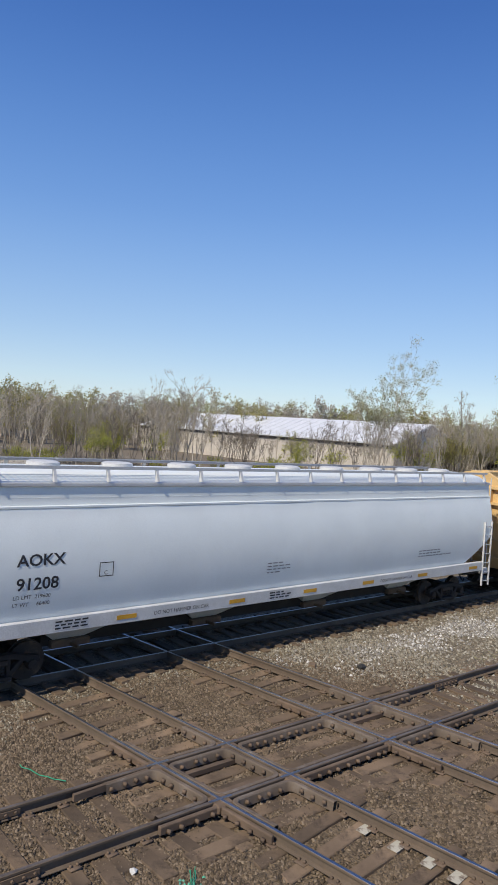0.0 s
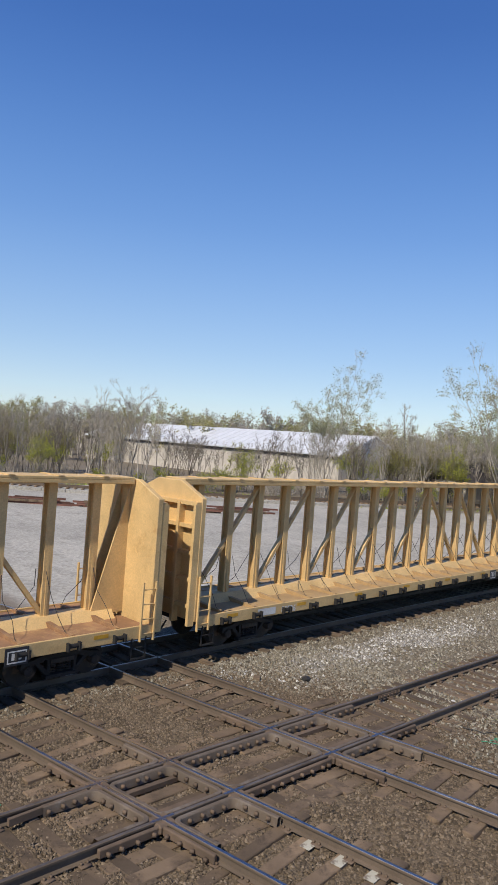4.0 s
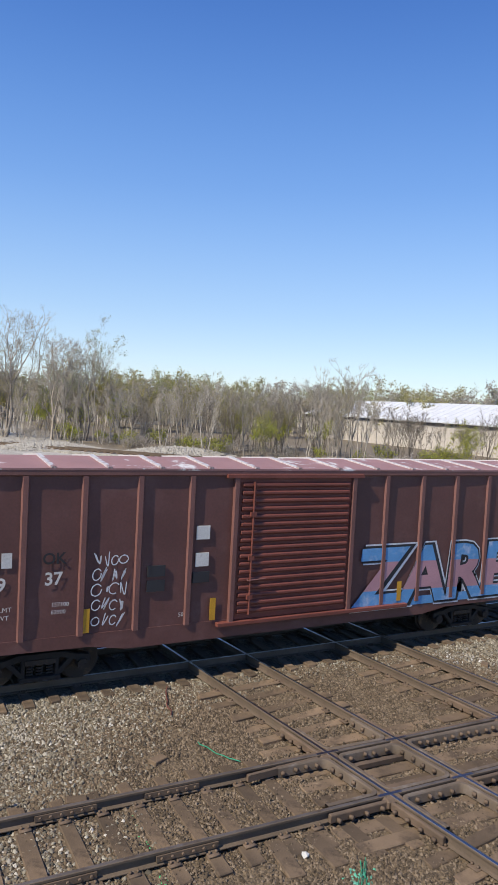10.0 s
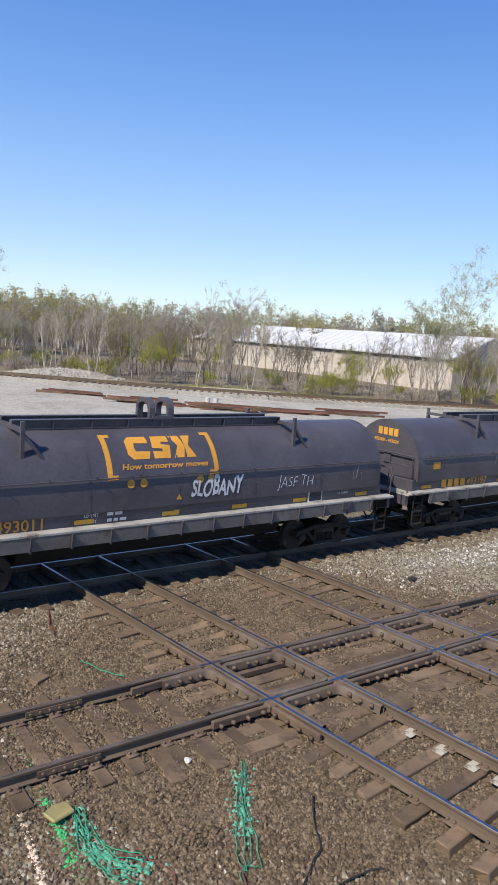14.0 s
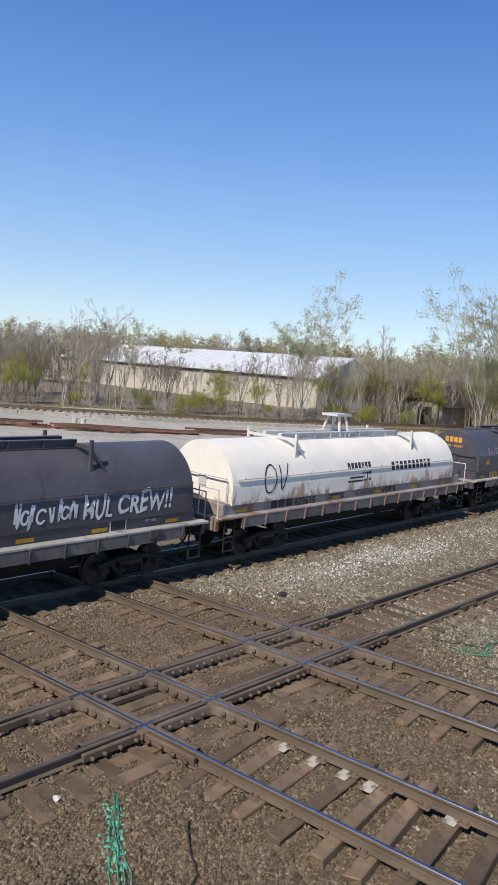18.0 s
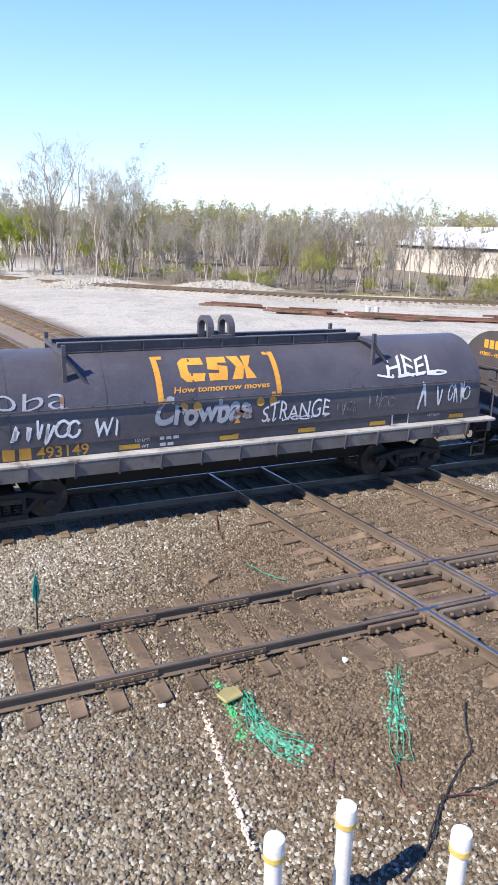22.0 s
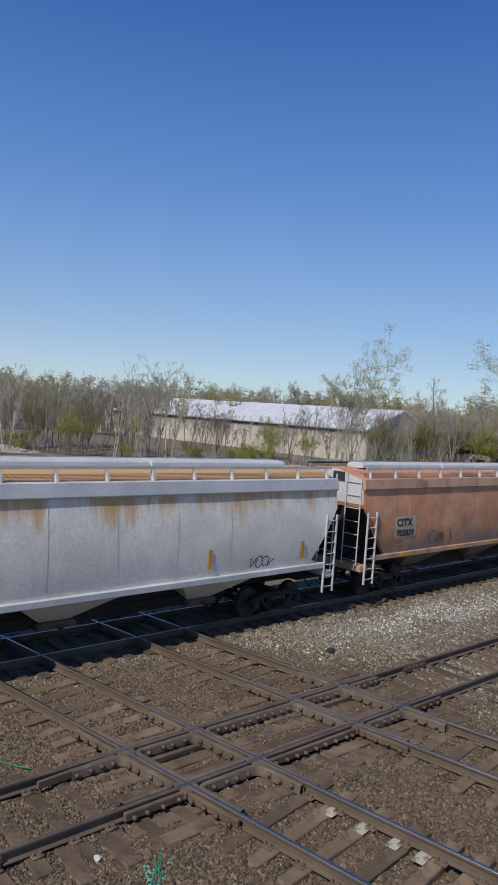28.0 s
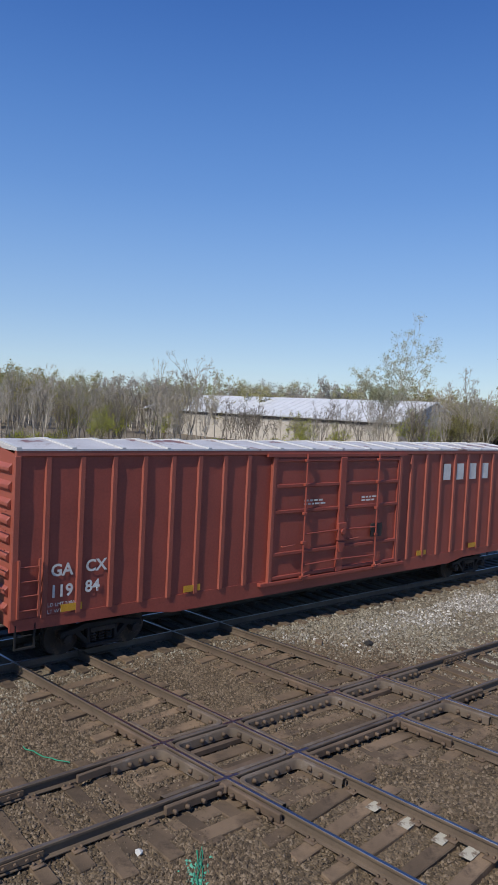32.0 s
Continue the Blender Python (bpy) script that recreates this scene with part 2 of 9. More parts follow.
def text_mesh(words, size, bold=0.0, squeeze=1.0):
    """Words as a flat mesh in x, y with the origin at their lower left; its width is set by squeeze."""
    cu = bpy.data.curves.new("words", "FONT")
    cu.body, cu.size, cu.offset, cu.resolution_u = words, size, bold, 3
    ob = bpy.data.objects.new("words", cu)
    me = bpy.data.meshes.new_from_object(ob)
    bpy.data.objects.remove(ob)
    bm = bmesh.new()
    bm.from_mesh(me)
    bpy.data.meshes.remove(me)
    for v in bm.verts:
        v.co.x *= squeeze
    return bm


def on_side(bm, x, z, surface, cuts=0, off=0.006):
    """Lays a flat drawing (x, y) on a car's near side: along x, up z. surface(z) gives the side's y, or (y, z) by arc for a hood."""
    if cuts:
        ys = [v.co.y for v in bm.verts]
        lo, hi = min(ys), max(ys)
        for k in range(1, cuts):
            h = lo + (hi - lo) * k / cuts
            bmesh.ops.bisect_plane(bm, geom=bm.verts[:] + bm.edges[:] + bm.faces[:], plane_co=(0, h, 0), plane_no=(0, 1, 0))
    for v in bm.verts:
        s = surface(z + v.co.y, off)
        v.co = (x + v.co.x, s[0], s[1])
    return bm


def flat_side(y):
    return lambda z, off: (y - off, z)


def blocks(rects):
    """Plain bars: (x, y, w, h[, slant]) rectangles in a drawing."""
    bm = bmesh.new()
    for x, y, w, h, *k in rects:
        s = k[0] * h if k else 0
        bm.faces.new([bm.verts.new(c) for c in ((x, y, 0), (x + w, y, 0), (x + w + s, y + h, 0), (x + s, y + h, 0))])
    return bm


def scribble(rng, w, h, strokes=5, thick=0.05, slant=0.15):
    """A painted tag as loose brush strokes: loops and zigzags side by side."""
    bm = bmesh.new()
    for s in range(strokes):
        cx, sw = w * (s + 0.5) / strokes, w / strokes * rng.uniform(0.5, 0.8)
        lo, hi = rng.uniform(-0.05, 0.2), rng.uniform(0.75, 1.05)
        m = rng.randint(3, 5)
        ctrl = [Vector((cx + sw * rng.uniform(-0.8, 0.8), h * ((lo if k % 2 else hi) + rng.uniform(-0.15, 0.15)), 0)) for k in range(m)]
        if rng.random() < 0.35:
            ctrl = [Vector((cx + sw * 0.75 * math.cos(a), h * (0.5 * (lo + hi) + 0.45 * (hi - lo) * math.sin(a)), 0)) for a in np.linspace(0.6, 0.6 + math.tau * rng.uniform(0.75, 1.05), 8)]
        pts = []
        for i in range(len(ctrl) - 1):
            p0, p1, p2, p3 = (ctrl[max(0, min(len(ctrl) - 1, i + d))] for d in (-1, 0, 1, 2))
            for k in range(6):
                f = k / 6
                p = 0.5 * ((2 * p1) + (p2 - p0) * f + (2 * p0 - 5 * p1 + 4 * p2 - p3) * f * f + (3 * p1 - p0 - 3 * p2 + p3) * f ** 3)
                pts.append(Vector((p.x + slant * p.y, p.y, 0)))
        last = None
        for i, p in enumerate(pts):
            d = (pts[min(i + 1, len(pts) - 1)] - pts[max(i - 1, 0)])
            nrm = Vector((-d.y, d.x, 0)).normalized() * thick * rng.uniform(0.38, 0.55)
            pair = (bm.verts.new(p - nrm), bm.verts.new(p + nrm))
            if last:
                bm.faces.new((last[0], pair[0], pair[1], last[1]))
            last = pair
    return bm


# ---- ground and tracks ----
AY, AK = 15.6, 0.02            # middle of the train's track: y = AY + AK * x
BY = 9.36                      # middle of the near track, along x
CX, DX, CK = 7.74, 11.84, -0.13  # the two crossing tracks: x at y = BY, and their lean
GAUGE = 0.7525


def a_mid(x):
    return AY + AK * x


rng = random.Random(7)
nrng = np.random.default_rng(11)


def ground_material():
    m, t, p = shader("ground")
    pos = t.nodes.new("ShaderNodeNewGeometry").outputs["Position"]
    sep = t.nodes.new("ShaderNodeSeparateXYZ")
    t.links.new(pos, sep.inputs[0])

    def op(kind, a, b=0.0, c=0.0):
        n = t.nodes.new("ShaderNodeMath")
        n.operation = kind
        for k, v in enumerate((a, b, c)):
            if hasattr(v, "is_linked"):
                t.links.new(v, n.inputs[k])
            else:
                n.inputs[k].default_value = v
        return n.outputs[0]

    x, y = sep.outputs[0], sep.outputs[1]
    wob = noisy(t, pos, 0.35, 5.0, 0.65)
    vor = t.nodes.new("ShaderNodeTexVoronoi")
    vor.inputs["Scale"].default_value = 24.0
    t.links.new(pos, vor.inputs["Vector"])
    grey = t.nodes.new("ShaderNodeSeparateColor")
    t.links.new(vor.outputs["Color"], grey.inputs[0])
    pick = grey.outputs[0]
    stone = mixed(t, "MIX", pick, (0.07, 0.055, 0.034), (0.24, 0.196, 0.135))
    dirt = mixed(t, "MIX", pick, (0.066, 0.048, 0.029), (0.19, 0.14, 0.086))
    # earth trodden and oiled round the crossing
    ex = op("DIVIDE", op("SUBTRACT", x, 8.8), 7.5)
    ey = op("DIVIDE", op("SUBTRACT", y, 9.0), 6.2)
    r = op("SQRT", op("ADD", op("MULTIPLY", ex, ex), op("MULTIPLY", ey, ey)))
    r = op("ADD", r, op("MULTIPLY", op("SUBTRACT", wob, 0.5), 1.3))
    col = mixed(t, "MIX", ramp(t, r, 0.75, 1.15), dirt, stone)
    # reddish earth to the east of the crossing
    rx = op("DIVIDE", op("SUBTRACT", x, 20.0), 9.0)
    ry = op("DIVIDE", op("SUBTRACT", y, 9.0), 2.0)
    rr = op("ADD", op("SQRT", op("ADD", op("MULTIPLY", rx, rx), op("MULTIPLY", ry, ry))), op("MULTIPLY", op("SUBTRACT", wob, 0.5), 1.6))
    col = mixed(t, "MIX", ramp(t, rr, 1.1, 0.5), col, mixed(t, "MIX", pick, (0.10, 0.07, 0.045), (0.2, 0.145, 0.1)))
    # pale crushed stone of the lot behind
    lot = op("ADD", y, op("MULTIPLY", op("SUBTRACT", wob, 0.5), 8.0))
    fine = noisy(t, pos, 9.0, 6.0, 0.7)
    pale = mixed(t, "MIX", fine, (0.33, 0.31, 0.27), (0.54, 0.51, 0.455))
    pale = mixed(t, "MIX", ramp(t, noisy(t, pos, 0.12, 4.0), 0.42, 0.62), pale, mixed(t, "MIX", fine, (0.28, 0.262, 0.23), (0.46, 0.435, 0.385)))
    wheel = noisy(t, pos, 0.55, 5.0, 0.7, (1.0, 0.6, 1.0))
    pale = mixed(t, "MIX", ramp(t, wheel, 0.50, 0.66), pale, mixed(t, "MIX", fine, (0.235, 0.22, 0.19), (0.41, 0.385, 0.34)))
    speck = t.nodes.new("ShaderNodeTexVoronoi")
    speck.inputs["Scale"].default_value = 8.0
    t.links.new(pos, speck.inputs["Vector"])
    tone = t.nodes.new("ShaderNodeSeparateColor")
    t.links.new(speck.outputs["Color"], tone.inputs[0])
    pale = mixed(t, "MULTIPLY", 0.55, pale, mixed(t, "MIX", tone.outputs[1], (0.6, 0.6, 0.6), (1.25, 1.25, 1.22)))
    col = mixed(t, "MIX", ramp(t, lot, 19.0, 23.0), col, pale)
    # dark ballast bed along the two main tracks
    bed = op("ABSOLUTE", op("SUBTRACT", op("ADD", x, op("MULTIPLY", op("SUBTRACT", y, 9.36), 0.155)), 9.79))
    bed = op("ADD", bed, op("MULTIPLY", op("SUBTRACT", wob, 0.5), 3.0))
    old = mixed(t, "MIX", fine, (0.11, 0.088, 0.066), (0.27, 0.225, 0.175))
    col = mixed(t, "MIX", op("MULTIPLY", ramp(t, bed, 5.2, 3.6), ramp(t, y, 17.0, 18.0)), col, old)
    # grass and leaf litter beyond the lot
    litter = mixed(t, "MIX", fine, (0.10, 0.085, 0.055), (0.26, 0.21, 0.15))
    away = op("ADD", op("MULTIPLY", x, 0.66), op("MULTIPLY", y, 0.75))
    away = op("ADD", away, op("MULTIPLY", op("SUBTRACT", wob, 0.5), 10.0))
    col = mixed(t, "MIX", ramp(t, op("MULTIPLY", ramp(t, away, 76.0, 82.0), ramp(t, x, 15.0, 30.0)), 0.2, 0.8), col, litter)
    green = mixed(t, "MIX", ramp(t, noisy(t, pos, 0.28, 7.0, 0.75), 0.44, 0.58), mixed(t, "MIX", fine, (0.10, 0.15, 0.02), (0.25, 0.31, 0.05)), mixed(t, "MIX", fine, (0.20, 0.18, 0.08), (0.36, 0.32, 0.19)))
    west = op("ADD", x, op("MULTIPLY", op("SUBTRACT", wob, 0.5), 10.0))
    tan = op("MULTIPLY", ramp(t, west, 5.0, -2.0), ramp(t, y, 19.0, 24.0))
    col = mixed(t, "MIX", op("MULTIPLY", tan, 0.75), col, mixed(t, "MIX", fine, (0.20, 0.175, 0.135), (0.40, 0.36, 0.295)))
    gl = op("MULTIPLY", ramp(t, op("ADD", x, op("MULTIPLY", op("SUBTRACT", wob, 0.5), 11.0)), -8.5, -11.5), ramp(t, y, 24.0, 30.0))
    col = mixed(t, "MIX", gl, col, green)
    vfar = op("MULTIPLY", ramp(t, y, 120.0, 170.0), ramp(t, op("ABSOLUTE", op("ADD", x, 8.0)), 18.0, 24.0))
    col = mixed(t, "MIX", vfar, col, litter)
    t.links.new(col, p.inputs["Base Color"])
    p.inputs["Roughness"].default_value = 0.95
    bumped(t, p, vor.outputs["Distance"], 0.6, 0.03)
    return m


GROUND = ground_material()


def ground_z(x, y):
    """Level of the ground: shoulders fall off from the tracks."""
    z = -0.235 + 0.03 * noise.noise((x * 0.6, y * 0.6, 0.0)) + 0.02 * noise.noise((x * 2.1, y * 2.1, 5.0))
    r = math.hypot((x - 9.2) / 7.5, (y - 10.0) / 5.5)
    if r < 1.15:
        z += min(1.0, (1.15 - r) / 0.4) * (0.012 + 0.035 * noise.noise((x * 1.3, y * 1.3, 9.0)))
    if y < 6.6:
        z -= 0.10 * min(1.0, (6.6 - y) / 2.0)
    if y > 18.0 + AK * x:
        z -= 0.12 * min(1.0, (y - 18.0) / 3.0)
    return z


def build_ground():
    xs = np.unique(np.concatenate([np.array([-2500, -1200, -600, -300, -150, -90]), np.arange(-60, -12, 3.0), np.arange(-12, 30, 0.45), np.arange(30, 100, 2.5), np.array([110, 150, 300, 600, 1200, 2500])]))
    ys = np.unique(np.concatenate([np.array([-2500, -800, -200, -50, -20, -8]), np.arange(-4, 18.6, 0.45), np.arange(19, 110, 2.5), np.array([120, 160, 240, 400, 800, 1500, 2800])]))
    verts = [(x, y, ground_z(x, y)) for y in ys for x in xs]
    n = len(xs)
    faces = [(j * n + i, j * n + i + 1, (j + 1) * n + i + 1, (j + 1) * n + i) for j in range(len(ys) - 1) for i in range(n - 1)]
    tagged(new("ground", raw("ground", verts, faces, GROUND, True)), "brown earth and grey ballast round the tracks, pale gravel lot behind", "ground", kind="structure")


build_ground()

RUST = worn("rail_rust", (0.135, 0.10, 0.07), 0.85, 0.0, 0.25, (0.10, 0.07, 0.05), (0.5, 0.7), 2.0, grain=40)
SHINE = worn("rail_shine", (0.40, 0.40, 0.42), 0.33, 1.0, 0.15, (0.2, 0.17, 0.15), (0.55, 0.75), 1.5, grain=60, bump=0.03)
DULL = worn("rail_dull", (0.20, 0.17, 0.15), 0.5, 0.5, 0.3, (0.12, 0.09, 0.065), (0.45, 0.65), 1.5, grain=60)
TIE = worn("tie_wood", (0.165, 0.115, 0.072), 0.9, 0.0, 0.35, (0.068, 0.047, 0.030), (0.45, 0.7), 2.5, (0.262, 0.194, 0.123), (0.6, 0.8), grain=55, bump=0.5, each=0.4)
IRON = worn("track_iron", (0.15, 0.105, 0.072), 0.85, 0.1, 0.35, (0.2, 0.13, 0.085), (0.55, 0.75), 5.0, grain=50, bump=0.3)

OLD_BED = worn("old_ballast_bed", (0.17, 0.14, 0.115), 0.95, 0.0, 0.25, (0.11, 0.085, 0.065), (0.45, 0.6), 0.4, grain=12, bump=0.4)
CASTING = worn("casting_brown", (0.145, 0.11, 0.08), 0.75, 0.1, 0.25, (0.19, 0.16, 0.135), (0.5, 0.7), 2.5, grain=45, bump=0.25)

RAIL_PROFILE = [(-0.07, -0.172), (0.07, -0.172), (0.07, -0.16), (0.014, -0.142), (0.009, -0.05), (0.035, -0.04), (0.036, -0.008), (0.028, -0.001),
                (-0.028, -0.001), (-0.036, -0.008), (-0.035, -0.04), (-0.009, -0.05), (-0.014, -0.142), (-0.07, -0.16)]


def rail(parent, p, q, top):
    """One rail from p to q, with its running surface."""
    p, q = Vector((*p, 0)), Vector((*q, 0))
    n = (q - p).length
    bm = bmesh.new()
    prism(bm, RAIL_PROFILE, 0, n)
    ob = part("rail", bm, RUST, parent)
    ob.matrix_basis = Matrix.Translation(p) @ Matrix.Rotation(math.atan2(q.y - p.y, q.x - p.x), 4, "Z")
    bm = bmesh.new()
    prism(bm, [(-0.027, -0.002), (0.027, -0.002), (0.024, 0.002), (-0.024, 0.002)], 0, n)
    part("running_surface", bm, top, ob)
    return ob


def tie_meshes(length):
    out = []
    for k in range(5):
        bm = bmesh.new()
        w, h = rng.uniform(0.215, 0.245), 0.17
        v = B(bm, -w / 2, w / 2, -length / 2, length / 2, -h, 0)
        for u in v:
            u.co += Vector((rng.uniform(-0.012, 0.012), rng.uniform(-0.05, 0.05), rng.uniform(-0.01, 0.008)))
        rounded(bm, 0.014)
        out.append(mesh_of("tie", bm, TIE))
    return out


TIES = tie_meshes(2.62)
LONG_TIES = tie_meshes(2.98)


def lay_tie(parent, x, y, turn, z=-0.178, kinds=TIES):
    ob = part("tie", rng.choice(kinds), TIE, parent)
    ob.matrix_basis = pose(x + rng.uniform(-0.03, 0.03), y + rng.uniform(-0.06, 0.06), z + rng.uniform(-0.012, 0.006), rng.uniform(-0.6, 0.6), 0, turn + rng.uniform(-2.2, 2.2))


def joined_boxes(name, items, material, parent, label=""):
    """Many alike small blocks as one mesh. items: (x, y, z, half sizes, turn in degrees)."""
    base = np.array([(-1, -1, -1), (1, -1, -1), (1, 1, -1), (-1, 1, -1), (-0.86, -0.86, 1), (0.86, -0.86, 1), (0.86, 0.86, 1), (-0.86, 0.86, 1)], float)
    quad = np.array([(3, 2, 1, 0), (4, 5, 6, 7), (0, 1, 5, 4), (1, 2, 6, 5), (2, 3, 7, 6), (3, 0, 4, 7)])
    vs, fs = [], []
    for k, (x, y, z, hx, hy, hz, turn) in enumerate(items):
        c, s = math.cos(radians(turn)), math.sin(radians(turn))
        b = base * (hx, hy, hz)
        vs.append(np.stack([x + b[:, 0] * c - b[:, 1] * s, y + b[:, 0] * s + b[:, 1] * c, z + b[:, 2]], 1))
        fs.append(quad + 8 * k)
    return tagged(part(name, raw(name, np.concatenate(vs), np.concatenate(fs), material), material, parent, label), kind="stuff")


def fasten(parent, spots):
    """Tie plates with spike heads at (x, y, turn of the rail)."""
    items = []
    for x, y, turn in spots:
        items.append((x, y, -0.17, 0.09, 0.17, 0.008, turn))
        c, s = math.cos(radians(turn)), math.sin(radians(turn))
        for a, b in ((0.05, 0.095), (-0.05, 0.095), (0.05, -0.095), (-0.05, -0.095)):
            items.append((x + a * c - b * s, y + a * s + b * c, -0.15, 0.016, 0.02, 0.022, turn))
    joined_boxes("tie_plates", items, IRON, parent, "rusty tie plates with spike heads")


def joint(parent, x, y, turn, length=0.9):
    """A bolted joint bar on both sides of a rail."""
    bm = bmesh.new()
    for s in (-1, 1):
        B(bm, -length / 2, length / 2, s * 0.03, s * 0.052, -0.135, -0.05)
        for k in range(6):
            xx = -length * 0.42 + length * 0.84 * k / 5
            tube(bm, [(xx, s * 0.05, -0.09), (xx, s * 0.085, -0.09)], 0.021, 6)
    ob = part("joint_bar", bm, IRON, parent, "bolted rail joint bar")
    ob.matrix_basis = pose(x, y, 0, 0, 0, turn)


def build_tracks():
    a_turn = math.degrees(math.atan(AK))
    track = thing("railway_track", "straight ballasted track with dark wooden ties under the train", "track", kind="structure")
    for e in (-GAUGE, GAUGE):
        rail(track, (-70, a_mid(-70) + e), (140, a_mid(140) + e), SHINE)
    xs = np.arange(-13, 46, 0.555)
    for x in xs:
        lay_tie(track, x, a_mid(x) - 0.06, a_turn, -0.165, LONG_TIES)
    fasten(track, [(x, a_mid(x) + e, a_turn) for x in xs for e in (-GAUGE, GAUGE)])
    far = [x for x in np.arange(-70, 140, 0.56) if not -13 <= x < 46]
    joined_boxes("far_ties", [(x, a_mid(x), -0.26, 0.115, 1.31, 0.085, a_turn) for x in far], TIE, track)

    track = thing("railway_track", "rusty track with brown ties running across the crossing", "track", kind="structure")
    for e in (-GAUGE, GAUGE):
        rail(track, (-70, BY + e), (140, BY + e), DULL)
    xs = [x for x in np.arange(-10, 40, 0.56) if not 6.2 < x < 13.6]
    for x in xs:
        lay_tie(track, x, BY, 0)
    fasten(track, [(x, BY + e, 0) for x in xs for e in (-GAUGE, GAUGE)])
    far = [x for x in np.arange(-70, 140, 0.56) if not -10 <= x < 40]
    joined_boxes("far_ties", [(x, BY, -0.26, 0.115, 1.31, 0.085, 0) for x in far], TIE, track)
    for x, e in ((2.35, GAUGE), (1.95, -GAUGE), (4.0, GAUGE), (3.65, -GAUGE), (15.2, GAUGE), (17.9, -GAUGE)):
        joint(track, x, BY + e, 0)
    bm = bmesh.new()
    prism(bm, [(-0.03, -0.13), (0.03, -0.13), (0.03, -0.02), (0.015, -0.008), (-0.015, -0.008), (-0.03, -0.02)], 0, 1.4)
    guard = part("guard_rail", bm, IRON, track, "bent end of the guard rail")
    guard.matrix_basis = pose(5.25, BY + GAUGE - 0.16, 0, 0, 0, 4)

    turn = math.degrees(math.atan2(1, CK)) - 90
    for mid in (CX, DX):
        track = thing("railway_track", "main line track with oil-darkened ties crossing the others", "track", kind="structure")

        def at(y, e=0.0):
            return mid + CK * (min(y, 17.0) - BY) - 0.157 * max(0.0, y - 17.0) + e, y

        for e in (-GAUGE, GAUGE):
            rail(track, at(-30, e), at(17, e), SHINE)
            rail(track, at(17, e), at(75, e), SHINE)
        ys = [y for y in np.arange(-1.5, 14.1, 0.56) if not 7.7 < y < 11.0]
        for y in ys:
            lay_tie(track, *at(y), turn + 90)
        spots = [(*at(y, e), turn + 90) for y in ys for e in (-GAUGE, GAUGE)]
        fasten(track, spots)
        far = list(np.arange(-30, -1.6, 0.56)) + list(np.arange(17.4, 110, 0.56))
        joined_boxes("far_ties", [(*at(y), -0.26, 0.115, 1.31, 0.085, turn + 90) for y in far], TIE, track)
        # the line curves away in the distance
        way = [Vector((at(75)[0], 75)), Vector((at(110)[0], 110)), Vector((mid - 18.6, 130)), Vector((mid - 22.3, 175)), Vector((mid - 23.5, 215)), Vector((mid - 22.5, 290)), Vector((mid - 19.5, 360)), Vector((mid - 8, 520)), Vector((mid + 14, 720))]
        bm = bmesh.new()
        bed = bmesh.new()
        for p, q in zip(way, way[1:]):
            d = (q - p).normalized()
            nrm = Vector((-d.y, d.x))
            for e in (-GAUGE, GAUGE):
                bar(bm, (*(p + nrm * e), -0.08), (*(q + nrm * e), -0.08), 0.1, 0.16)
            bar(bed, (*p, -0.25), (*q, -0.25), 3.2, 0.1)
        part("far_rails", bm, RUST, track)
        part("far_bed", bed, OLD_BED, track)


build_tracks()


